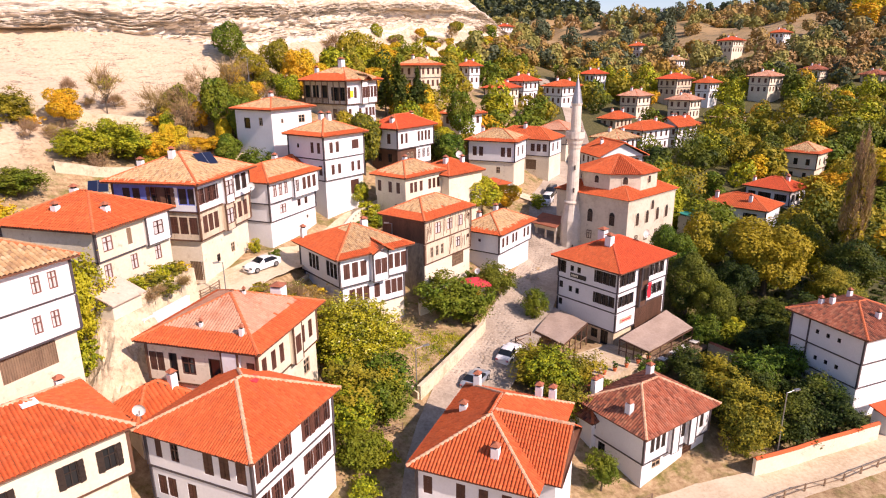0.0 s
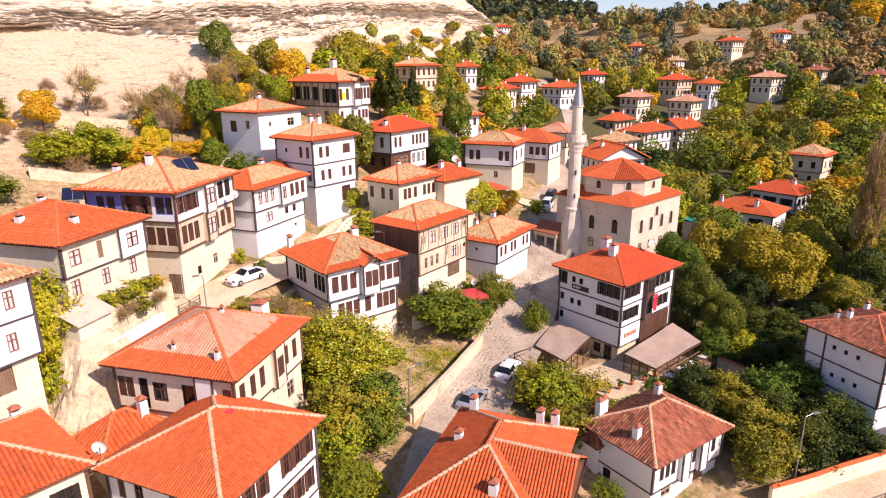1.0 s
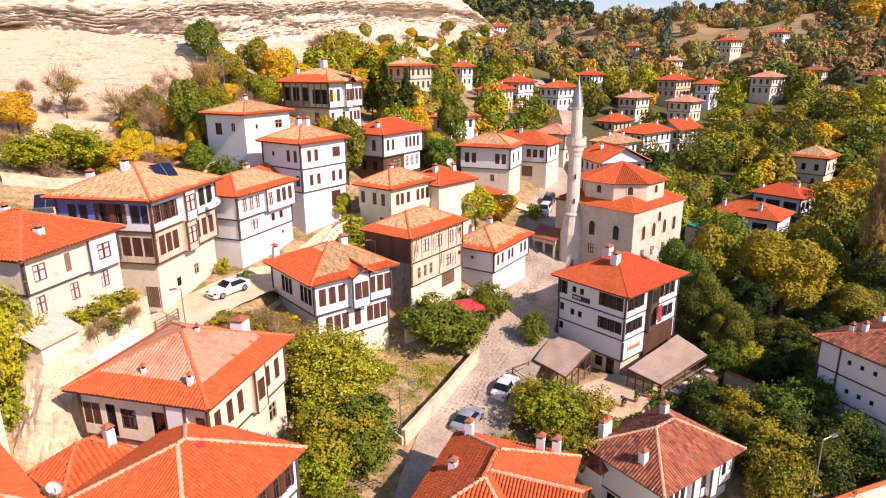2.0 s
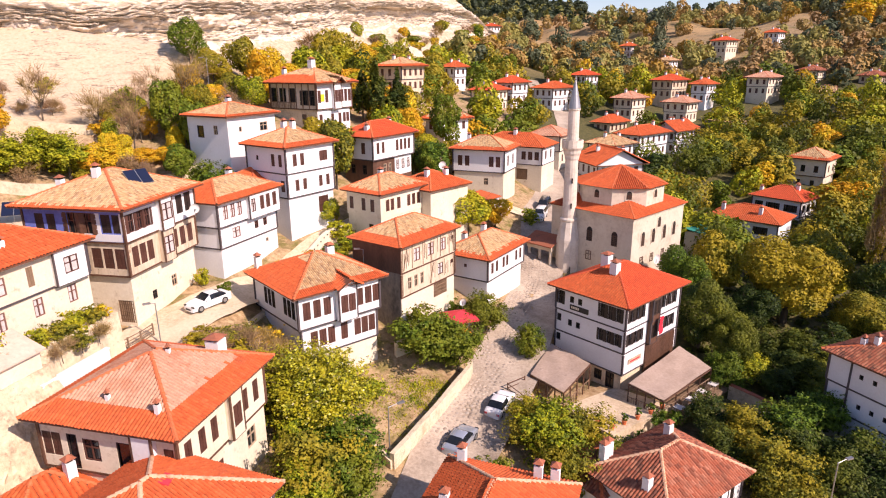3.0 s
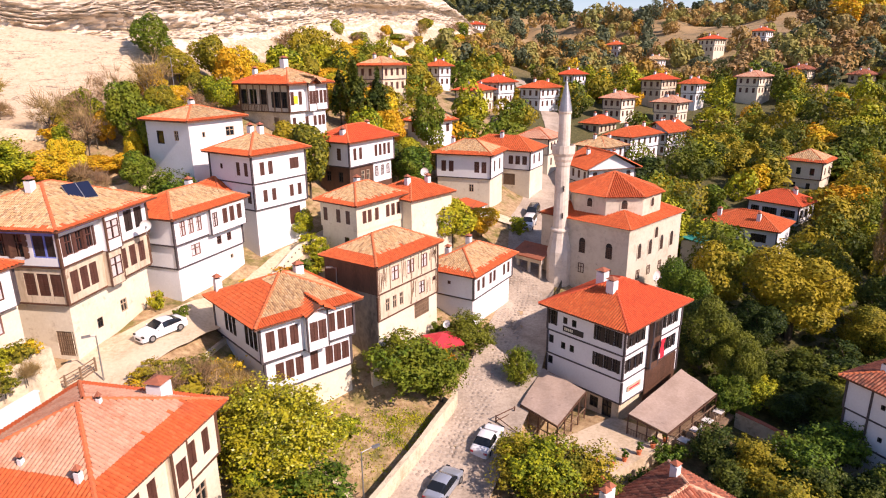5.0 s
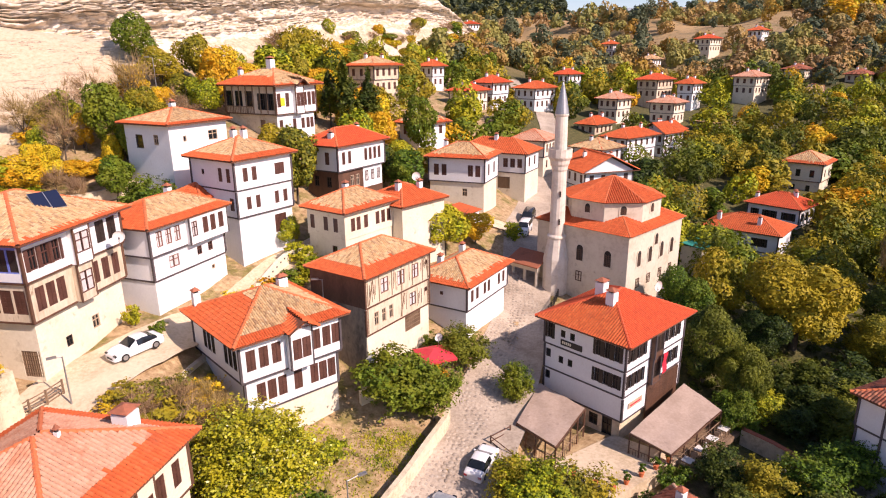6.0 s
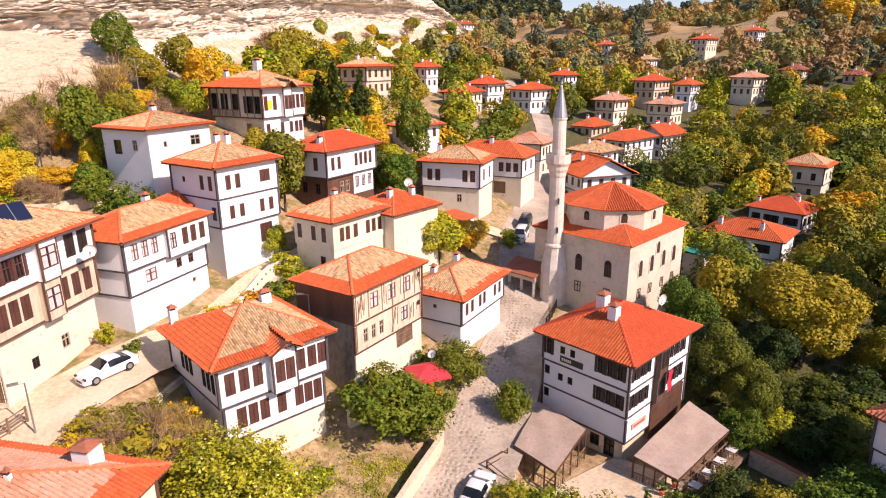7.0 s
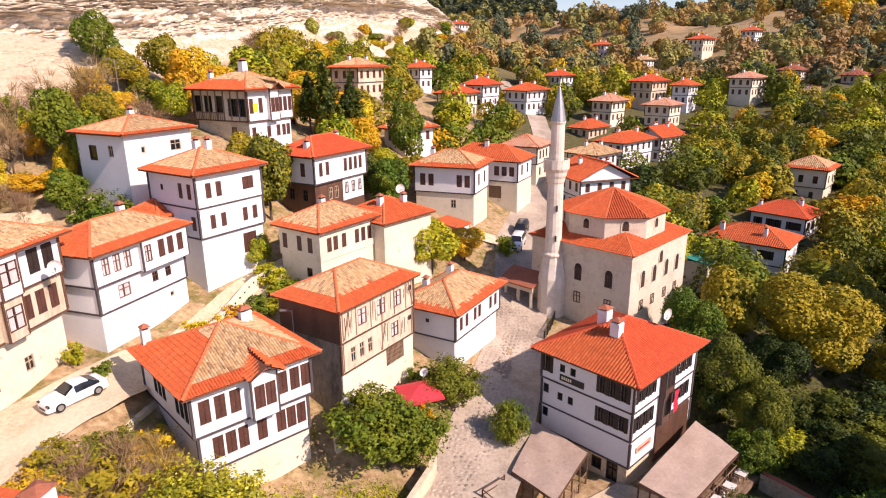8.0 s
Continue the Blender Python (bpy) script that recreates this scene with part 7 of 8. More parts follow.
rng = random.Random(21)
count = 0
for _ in range(4000):
    y = rng.uniform(96, 178)
    x = rng.uniform(22 + (y - 96) * 0.12, 66 + (y - 90) * 1.0) if rng.random() < 0.85 else rng.uniform(-38, 60)
    if x < 30 and y < 140:
        continue
    if abs(x - np.interp(y, [96, 124, 142, 165, 200, 260], [17, 23, 28, 36, 40, 40])) < 6:
        continue
    if x < -30 + (y - 140) * 0.12:
        continue
    if any(not clear(x + k * x / y, y + k, 0.6) for k in (0, 3, 7)):
        continue
    kind = rng.choices(["olive", "green", "dark", "gold", "lime"], [38, 20, 14, 17, 11])[0]
    tree(kind, "far", x, y, rng.uniform(5.0, 8.5), rng.uniform(3.2, 5.2), f"{WORDS[kind]} tree in the valley woods")
    count += 1
    if count >= 48:
        break


def wood(name, seed, n, box, share, label, leaf=1.5, leaves=260, size=(0.6, 1.25), open_south=(0, 3), mix=(30, 24, 16, 18, 12), pointed=0.0, lane=None, near=False):
    """Many far trees in one mesh, each with leaves of one tone."""
    r = np.random.default_rng(seed)
    if pointed:
        forms = [crown_mesh("crown", seed + i, leaves, leaf, 8.5, 4.4, 0.0, 14, 0.5, pointed=pointed, ruffle=0.35) for i in range(4)]
    else:
        forms = [billowed_crown(seed + i, leaves, leaf, 8.5, 4.4, 0.0, 11, 0.5, 0.45) for i in range(4)]
    # far woods take leaf copies with haze put into the colour
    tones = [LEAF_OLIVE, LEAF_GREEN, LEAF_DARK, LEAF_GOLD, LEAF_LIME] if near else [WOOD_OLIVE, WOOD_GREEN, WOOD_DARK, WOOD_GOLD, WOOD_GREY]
    vs, fs, ms, k = [], [], [], 0
    for _ in range(n * 8):
        x, y = r.uniform(*box[0]), r.uniform(*box[1])
        if lane and not lane[0] < x / y < lane[1]:
            continue
        if fractal(np.array([x]), np.array([y]), 90.0, 0.4)[0] < share or any(not clear(x + e * x / y, y + e, 0.6) for e in open_south):
            continue
        if y < 270 and abs(x - np.interp(y, [96, 124, 142, 165, 200, 260], [17, 23, 28, 36, 40, 40])) < 6:
            continue
        if x < np.interp(y, [131, 160, 205, 250, 284, 330, 390], [-48, -34, -22, 0, 16, 38, 40]) or (0.36 < x / y < 0.57 and 332 - 60 * (x / y - 0.36) < y < 392 and r.random() < 0.9) or (x / y < 0.26 and 350 < y < 440 and r.random() < 0.7):
            continue
        if not lane and ((y > 430 and x / y < 0.26 and r.random() < (0.9 if y > 540 else 0.72)) or (y > 540 and x / y < 0.47 and r.random() < 0.85)):
            continue
        s, t = r.uniform(*size), r.uniform(0, 6.28)
        v0, f0 = forms[k % 4]
        q = v0 * np.array([s, s, s * r.uniform(0.8, 1.2)])
        q = np.stack([q[:, 0] * math.cos(t) - q[:, 1] * math.sin(t) + x, q[:, 0] * math.sin(t) + q[:, 1] * math.cos(t) + y, q[:, 2] + at_ground(x, y) - 0.4], -1)
        vs.append(q)
        fs.append(f0 + 3 * leaves * k)
        # more dark trees to the right: that hillside's shade put into the mix
        blendin = np.array(mix) + (np.array([0, 10, 45, 0, 5]) if x / y > 0.5 else 0)
        ms.append(np.full(leaves, r.choice(5, p=blendin / blendin.sum()), np.int32))
        k += 1
        if k >= n:
            break
    me = soup(name, np.concatenate(vs), np.concatenate(fs))
    ob = single(name, me, tones[0], label, "woods", kind="stuff")
    for m in tones[1:]:
        me.materials.append(m)
    me.polygons.foreach_set("material_index", np.concatenate(ms))
    return ob


# Far leaves: haze is put into the colour, bluer and flatter than near leaves.
WOOD_OLIVE = foliage("hazed_olive_leaves", [(0.199, 0.179, 0.0587), (0.267, 0.231, 0.0726), (0.341, 0.278, 0.0864), (0.227, 0.194, 0.064)], (0.431, 0.262, 0.0778), 0.045, (0.58, 0.88))
WOOD_GREEN = foliage("hazed_green_leaves", [(0.136, 0.177, 0.0575), (0.186, 0.232, 0.0702), (0.257, 0.291, 0.0845), (0.156, 0.199, 0.063)], (0.359, 0.307, 0.0774), 0.045, (0.55, 0.85))
WOOD_DARK = foliage("hazed_dark_leaves", [(0.0505, 0.0775, 0.0458), (0.0684, 0.101, 0.0564), (0.0903, 0.122, 0.0644), (0.058, 0.0861, 0.0498)], (0.118, 0.135, 0.0668), 0.045, (0.55, 0.85))
WOOD_GOLD = foliage("hazed_golden_leaves", [(0.337, 0.252, 0.0339), (0.425, 0.312, 0.0374), (0.378, 0.262, 0.0356), (0.298, 0.235, 0.0356)], (0.371, 0.198, 0.0327), 0.045, (0.55, 0.85))
WOOD_GREY = foliage("hazed_thinning_leaves", [(0.285, 0.2, 0.095), (0.359, 0.248, 0.095), (0.31, 0.228, 0.095), (0.261, 0.186, 0.095)], (0.403, 0.243, 0.095), 0.045, (0.55, 0.85))
wood("woods", 12, 120, ((30, 150), (97, 180)), -2.0, "autumn garden trees below the mosque", 0.4, 900, (0.65, 1.15), (0, 3, 7), mix=(34, 34, 20, 3, 9), near=True)
wood("woods", 4, 430, ((-30, 215), (140, 262)), -2.0, "autumn orchard trees on the valley floor", 0.62, 560, (0.5, 1.15), (0, 4, 9, 14), mix=(38, 28, 10, 8, 16), near=True)
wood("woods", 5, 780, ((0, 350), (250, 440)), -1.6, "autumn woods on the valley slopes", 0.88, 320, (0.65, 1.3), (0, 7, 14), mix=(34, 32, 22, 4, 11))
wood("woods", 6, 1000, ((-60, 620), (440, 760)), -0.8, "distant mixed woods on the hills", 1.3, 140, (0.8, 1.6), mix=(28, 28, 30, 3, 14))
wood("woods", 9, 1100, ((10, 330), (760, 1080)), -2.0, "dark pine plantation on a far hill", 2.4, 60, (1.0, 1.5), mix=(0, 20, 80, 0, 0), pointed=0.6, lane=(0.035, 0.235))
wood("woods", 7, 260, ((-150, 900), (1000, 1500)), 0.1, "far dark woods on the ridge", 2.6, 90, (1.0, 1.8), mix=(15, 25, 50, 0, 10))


# the golden trees on the brow of the hill
for x, y, h, r in [(214, 338, 13, 8.5), (226, 352, 14, 9.0), (240, 356, 13, 8.0), (252, 372, 12, 8.0), (268, 366, 12, 7.5), (282, 380, 11, 7.0)]:
    tree("gold", "far", x, y, h, r, "large golden autumn tree on the brow of the hill")


# low growth on the floor of the gardens
rng = np.random.default_rng(23)
m_ = 900
cx_, cy_ = rng.uniform(24, 78, m_), rng.uniform(57, 138, m_)
keep = np.array([clear(a, b, -1.0) for a, b in zip(cx_, cy_)]) & (cy_ > 55.5 + (cx_ - 30) * 0.25) & ~((cx_ < 34) & (cy_ > 64) & (cy_ < 80)) & ~((cx_ < 42) & (cy_ > 84)) 
cx_, cy_ = cx_[keep], cy_[keep]
vs_, k_ = [], 110
for a, b in zip(cx_, cy_):
    r_, h_ = rng.uniform(0.7, 2.0), rng.uniform(0.3, 1.1)
    v, f = crown_mesh("tuft", int(a * 50 + b), k_, 0.26, h_, r_, 0.0, 6, 0.5)
    vs_.append(v + np.array([a, b, at_ground(a, b) - 0.1]))
v = np.concatenate(vs_)
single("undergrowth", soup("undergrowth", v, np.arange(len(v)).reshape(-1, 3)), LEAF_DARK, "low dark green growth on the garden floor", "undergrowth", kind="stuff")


# grass on the plot below the white house
rng = np.random.default_rng(17)
n = 3600
bx_ = np.concatenate([rng.normal(0.2, 1.5, n // 2), rng.uniform(-6.5, 3.4, n // 2)])
by_ = np.concatenate([rng.normal(67.3, 1.3, n // 2), 61.0 + rng.uniform(0, 8.5, n // 2)])
keep = (by_ - 57.4) * 3.6 - (bx_ + 2.6) * 5.8 > 4
bx_, by_ = bx_[keep], by_[keep]
bz_ = rough_level(bx_, by_)
a_ = rng.uniform(0, 6.28, len(bx_))
hh = rng.uniform(0.04, 0.17, len(bx_))
dx_, dy_ = np.cos(a_) * 0.07, np.sin(a_) * 0.07
lx_, ly_ = rng.normal(0, 0.08, len(bx_)), rng.normal(0, 0.08, len(bx_))
blades = np.stack([np.stack([bx_ - dx_, by_ - dy_, bz_ - 0.03], -1), np.stack([bx_ + dx_, by_ + dy_, bz_ - 0.03], -1), np.stack([bx_ + dx_ * 0.3 + lx_, by_ + dy_ * 0.3 + ly_, bz_ + hh], -1), np.stack([bx_ - dx_ * 0.3 + lx_, by_ - dy_ * 0.3 + ly_, bz_ + hh], -1)], 1).reshape(-1, 3)
single("grass", soup("grass", blades, np.arange(len(blades)).reshape(-1, 4)), LEAF_LIME, "patchy green and dry grass on the open plot", "grass", kind="stuff")


# ---- street furniture, walls, cars ----
def wall_run(name, pts, h, t, material, label, coping=None, drop=1.5):
    """A low wall along a line over the land, with a coping where given."""
    root = thing(name, pose(pts[0][0], pts[0][1], at_ground(*pts[0][:2])), label, "wall")
    o = Vector(root.matrix_basis.translation)
    for p, q in zip(pts, pts[1:]):
        d = math.hypot(q[0] - p[0], q[1] - p[1])
        n = max(1, int(d / 2.0))
        g, k = Geo(), Geo()
        a = math.atan2(q[1] - p[1], q[0] - p[0])
        nx_, ny_ = -math.sin(a) * t / 2, math.cos(a) * t / 2
        prev = None
        for i in range(n + 1):
            x, y = p[0] + (q[0] - p[0]) * i / n, p[1] + (q[1] - p[1]) * i / n
            z = at_ground(x, y) + (h if not isinstance(h, tuple) else h[0] + (h[1] - h[0]) * i / n)
            cur = [Vector((x + nx_, y + ny_, at_ground(x, y) - drop)) - o, Vector((x - nx_, y - ny_, at_ground(x, y) - drop)) - o, Vector((x - nx_, y - ny_, z)) - o, Vector((x + nx_, y + ny_, z)) - o]
            if prev:
                g.add(prev + cur, [(0, 4, 7, 3), (1, 2, 6, 5), (3, 7, 6, 2), (0, 3, 2, 1), (4, 5, 6, 7)])
                up = Vector((0, 0, 0.14))
                e = Vector((nx_, ny_, 0)) * 0.5
                if coping:
                    k.add([prev[3] + e, prev[2] - e, cur[2] - e, cur[3] + e, (prev[3] + prev[2]) / 2 + up * 1.6, (cur[3] + cur[2]) / 2 + up * 1.6], [(0, 3, 5, 4), (1, 4, 5, 2), (0, 4, 1), (3, 2, 5)])
            prev = cur
        part("wall_section", g, material, root)
        if coping:
            part("coping", k, coping, root)
    return root


wall_run("street_wall", [(-2.6, 57.4), (1.0, 63.2), (4.6, 70.4), (5.0, 71.6)], 1.5, 0.45, STONE, "plastered stone retaining wall beside the street")
wall_run("street_wall", [(-6.0, 60.8), (-2.6, 57.4)], 0.8, 0.4, STONE, "broken rubble wall at the plot's edge")
wall_run("retaining_wall", [(-21.5, 62.5), (-17.6, 67.4), (-16.4, 73.0)], 0.35, 0.4, STONE, "cream retaining wall below the lane")
wall_run("retaining_wall", [(-18.0, 77.0), (-15.0, 82.5), (-12.0, 90.0), (-9.0, 93.2)], 1.4, 0.5, CREAM, "cream wall with a row of drain holes beside the lane")
wall_run("garden_wall", [(29.6, 51.5), (32.1, 52.2), (38.5, 54.1), (44.4, 56.2)], 1.9, 0.4, CREAM, "pale garden wall with an orange tile coping", TILE_NEW)
wall_run("garden_wall", [(33.6, 72.6), (37.0, 68.0), (39.0, 65.6)], 1.7, 0.4, STONE, "old rubble garden wall with a tile coping", TILE_BROWN)
wall_run("garden_wall", [(46.5, 81.5), (52.5, 77.0), (57.0, 73.5)], 1.8, 0.4, STONE, "old garden wall with a red tile coping", TILE_RED)
wall_run("plot_wall", [(-3.0, 72.5), (1.8, 76.2), (5.5, 80.0)], 1.6, 0.4, CREAM, "cream boundary wall below the timber house")
wall_run("retaining_wall", [(10.6, 67.5), (11.7, 73.0), (13.0, 79.5)], 0.5, 0.4, STONE, "stone retaining wall between street and guest house", drop=4.0)
wall_run("terrace_wall", [(12.6, 66.2), (18.6, 61.8), (24.2, 64.4)], 0.7, 0.35, STONE, "low stone wall round the terrace")
wall_run("terrace_wall", [(-52, 84), (-44, 88.5), (-36, 93.5), (-31, 98)], 1.3, 0.5, STONE, "dry-stone terrace wall on the slope")
wall_run("terrace_wall", [(-66, 96), (-54, 100), (-44, 104.5)], 1.2, 0.5, STONE, "dry-stone terrace wall on the slope")

line = [(-18.0, 77.0), (-15.0, 82.5), (-12.0, 90.0), (-9.0, 93.2)]
lane_wall = [o for o in bpy.data.objects if o.get("label", "").startswith("cream wall with a row")][0]
# dark boxes on the wall face stand for shade inside the holes
hole = Geo().box(-0.09, -0.04, -0.08, 0.09, 0.04, 0.08).mesh("drain_hole")
for (x0, y0), (x1, y1) in zip(line, line[1:]):
    n = int(math.hypot(x1 - x0, y1 - y0) / 0.75)
    a = math.degrees(math.atan2(y1 - y0, x1 - x0))
    for k in range(n):
        x, y = x0 + (x1 - x0) * (k + 0.5) / n, y0 + (y1 - y0) * (k + 0.5) / n
        part("drain_hole", hole, VOID, lane_wall, m=lane_wall.matrix_basis.inverted() @ pose(x, y, at_ground(x, y, 1.1), 0, 0, a) @ pose(0, -0.26, 0))
rng = random.Random(61)
for k in range(15):
    f = k / 14
    x, y = -15.6 + 7.6 * f + rng.uniform(-0.4, 0.4), 76.6 + 13.8 * f + rng.uniform(-0.4, 0.4)
    kind = rng.choices(["gold", "lime", "green"], [35, 35, 30])[0]
    tree(kind, "bush", x, y, rng.uniform(0.9, 1.7), rng.uniform(0.9, 1.4), f"{WORDS[kind]} garden shrub below the lane wall")

g = Geo()
for k, (x, y) in enumerate([(18.0, 63.2), (25.6, 68.2), (20.8, 72.2), (13.6, 68.0)]):
    g.v.append((x, y, -1.45))
for x, y, z in list(g.v):
    g.v.append((x, y, -4.0))
g.f = [(0, 1, 2, 3), (0, 4, 5, 1), (1, 5, 6, 2), (2, 6, 7, 3), (3, 7, 4, 0)]
single("terrace", g, LANE, "pale paved terrace in front of the guest house", "terrace", kind="structure")


def awning(label, corners, posts_to, category="awning"):
    """A felted lean-to roof on posts, with rafters below."""
    p = [Vector(c) for c in corners]
    o = Vector((p[0].x, p[0].y, posts_to))
    root = thing("awning", pose(*o), label, category)
    g = Geo()
    n = 10
    for i in range(n):
        for j in range(n):
            def at(u, v):
                q = (p[0] * (1 - u) + p[1] * u) * (1 - v) + (p[3] * (1 - u) + p[2] * u) * v
                return q - o + Vector((0, 0, 0.05 * math.sin(u * 9 + v * 3) * math.sin(v * 7)))
            g.quad(at(i / n, j / n), at((i + 1) / n, j / n), at((i + 1) / n, (j + 1) / n), at(i / n, (j + 1) / n))
    part("sheet", g, FELT, root)
    d = Vector((0, 0, -0.16))
    for a, b in ((0, 1), (1, 2), (2, 3), (3, 0)):
        part("rafter", Geo().rod(p[a] - o + d, p[b] - o + d, 0.09, 0.09, 4), TIMBER, root)
    for a, b in ((0, 1), (1, 2)):
        for k in range(5):
            q = p[a].lerp(p[b], k / 4) - o
            part("post", Geo().rod((q.x, q.y, -0.5), (q.x, q.y, q.z - 0.1), 0.07, 0.07, 6), TIMBER, root)
        g = Geo()
        for k in range(14):
            q = p[a].lerp(p[b], (k + 0.5) / 14) - o
            g.rod((q.x, q.y, 0.05), (q.x, q.y, 0.95), 0.03, 0.03, 4)
        q, r = p[a] - o, p[b] - o
        g.rod((q.x, q.y, 0.95), (r.x, r.y, 0.95), 0.05, 0.05, 5)
        part("railing", g, OLDWOOD, root)
    return root


awning("grey-brown felt lean-to roof over a timber terrace", [(21.2, 69.2, 0.7), (23.9, 66.5, 0.2), (31.4, 72.8, 0.4), (29.3, 76.7, 1.2)], -1.8)
awning("grey-brown felt lean-to roof beside the street", [(11.3, 71.2, 0.9), (14.1, 67.6, 0.7), (18.0, 72.6, 1.3), (14.6, 77.1, 1.6)], -1.6)


def car(label, x, y, turn, paint, size=(4.4, 1.8, 1.46), van=False):
    """A parked car: one rounded shell with panes let in, four wheels, lamps and mirrors."""
    Lc, Wc, Hc = size
    z = at_ground(x, y, 0.12)
    e = 2.0
    zx = at_ground(x + e * math.cos(radians(turn)), y + e * math.sin(radians(turn)), 0.12) - at_ground(x - e * math.cos(radians(turn)), y - e * math.sin(radians(turn)), 0.12)
    root = thing("car", pose(x, y, z, 0, -math.degrees(math.atan2(zx, 2 * e)), turn), label, "car", "parked cars")
    belt = Hc * 0.6
    if van:
        line = [(-0.5, 0.78, 0.9), (-0.49, 0.9, 1.0), (-0.44, 0.97, 1.0), (-0.2, 0.99, 1.0), (0.02, 1.0, 1.0), (0.14, 0.97, 1.0), (0.3, 0.66, 0.99), (0.4, 0.62, 0.97), (0.47, 0.55, 0.92), (0.5, 0.42, 0.8)]
    else:
        line = [(-0.5, 0.5, 0.84), (-0.485, 0.62, 0.93), (-0.44, 0.67, 0.97), (-0.36, 0.7, 0.99), (-0.2, 0.95, 1.0), (-0.08, 1.0, 1.0), (0.04, 0.97, 1.0), (0.2, 0.68, 1.0), (0.33, 0.62, 0.99), (0.43, 0.54, 0.95), (0.485, 0.46, 0.87), (0.5, 0.36, 0.76)]
    rings = []
    for f, top, wide in line:
        t, w = top * Hc, wide * Wc / 2
        b = min(belt, t - 0.03)
        half = [(w * 0.9, 0.2), (w * 0.98, 0.3), (w, b * 0.72), (w * 0.965, b), (w * (0.965 - 0.2 * min(1, (t - b) / 0.4)), b + (t - b) * 0.86), (w * 0.6 if t - b > 0.1 else w * 0.8, t)]
        rings.append([(f * Lc, yy, zz) for yy, zz in half] + [(f * Lc, -yy, zz) for yy, zz in reversed(half)])
    shell, glass = Geo(), Geo()
    n = len(rings[0])
    for k in range(len(rings) - 1):
        t0, t1 = line[k][1] * Hc, line[k + 1][1] * Hc
        for i in range(n - 1):
            q = [rings[k][i], rings[k + 1][i], rings[k + 1][i + 1], rings[k][i + 1]]
            side = i in (3, n - 5) and min(t0, t1) > belt + 0.12
            screen = 3 < i < n - 5 and abs(t1 - t0) > Hc * 0.16 and max(t0, t1) > Hc * 0.9
            (glass if side or screen else shell).quad(*q)
        shell.quad(rings[k][0], rings[k + 1][0], rings[k + 1][-1], rings[k][-1])
    shell.add(rings[0], [tuple(range(n))]).add(rings[-1], [tuple(range(n))[::-1]])
    me = shell.mesh("body")
    me.polygons.foreach_set("use_smooth", np.ones(len(me.polygons), bool))
    part("body", me, paint, root)
    part("glasshouse", glass, PANE, root)
    for sx in (-0.3, 0.31):
        for sy in (-1, 1):
            w = part("wheel", Geo().rod((0, -0.11, 0), (0, 0.11, 0), 0.33, 0.33, 16), RUBBER, root, m=pose(sx * Lc, sy * (Wc / 2 - 0.09), 0.33))
            part("rim", Geo().rod((0, -0.12, 0), (0, 0.12, 0), 0.21, 0.21, 10), METAL, w)
    for sy in (-1, 1):
        part("headlight", Geo().box(Lc * 0.455, sy * Wc * 0.36 - 0.16, belt * 0.68, Lc * 0.488, sy * Wc * 0.36 + 0.16, belt * 0.85), PANE, root)
        part("tail_light", Geo().box(-Lc * 0.5, sy * Wc * 0.36 - 0.14, belt * 0.66, -Lc * 0.485, sy * Wc * 0.36 + 0.14, belt * 0.9), FLAGRED, root)
        part("mirror", Geo().box(Lc * 0.14, sy * Wc * 0.5 - 0.02, belt, Lc * 0.175, sy * Wc * 0.5 + sy * 0.16, belt + 0.14), paint, root)
    part("grille", Geo().box(Lc * 0.488, -0.4, belt * 0.36, Lc * 0.503, 0.4, belt * 0.55), IRON, root)
    return root


car("white saloon car parked on the lane", -21.3, 70.4, 232, CARWHITE)
car("white hatchback parked on the street", 7.6, 66.4, 60, CARWHITE, (4.1, 1.75, 1.5))
car("silver estate car parked on the street", 3.4, 61.0, 60, CARGREY, (4.3, 1.8, 1.55))
car("white delivery van parked beside the mosque", 19.0, 112.0, 250, CARWHITE, (4.6, 1.85, 1.9), True)
car("dark van parked up the street", 20.6, 117.5, 250, CARDARK, (4.6, 1.85, 1.8), True)


def lamp_post(label, x, y, h, arm, turn, z=None):
    root = thing("street_lamp", pose(x, y, at_ground(x, y) if z is None else z, 0, 0, turn), label, "lamp")
    part("pole", Geo().rod((0, 0, -0.5), (0, 0, h), 0.07, 0.05, 7), METAL, root)
    part("arm", Geo().rod((0, 0, h - 0.05), (arm, 0, h + 0.1), 0.04, 0.03, 6), METAL, root)
    part("lamp_head", Geo().box(arm - 0.1, -0.13, h + 0.0, arm + 0.55, 0.13, h + 0.14), METAL, root)


lamp_post("grey steel street lamp beside the wall", -2.9, 59.0, 4.6, 1.0, 30)
lamp_post("grey steel street lamp among garden trees", 32.4, 52.8, 8.0, 1.0, 20)
lamp_post("dark street lamp on the lane", -23.6, 64.0, 4.0, -0.9, 30)
lamp_post("dark street lamp below the white house", -24.8, 48.6, 5.0, 0.5, 90)
lamp_post("grey street lamp behind the white house", -6.5, 77.6, 7.5, -0.9, 0)


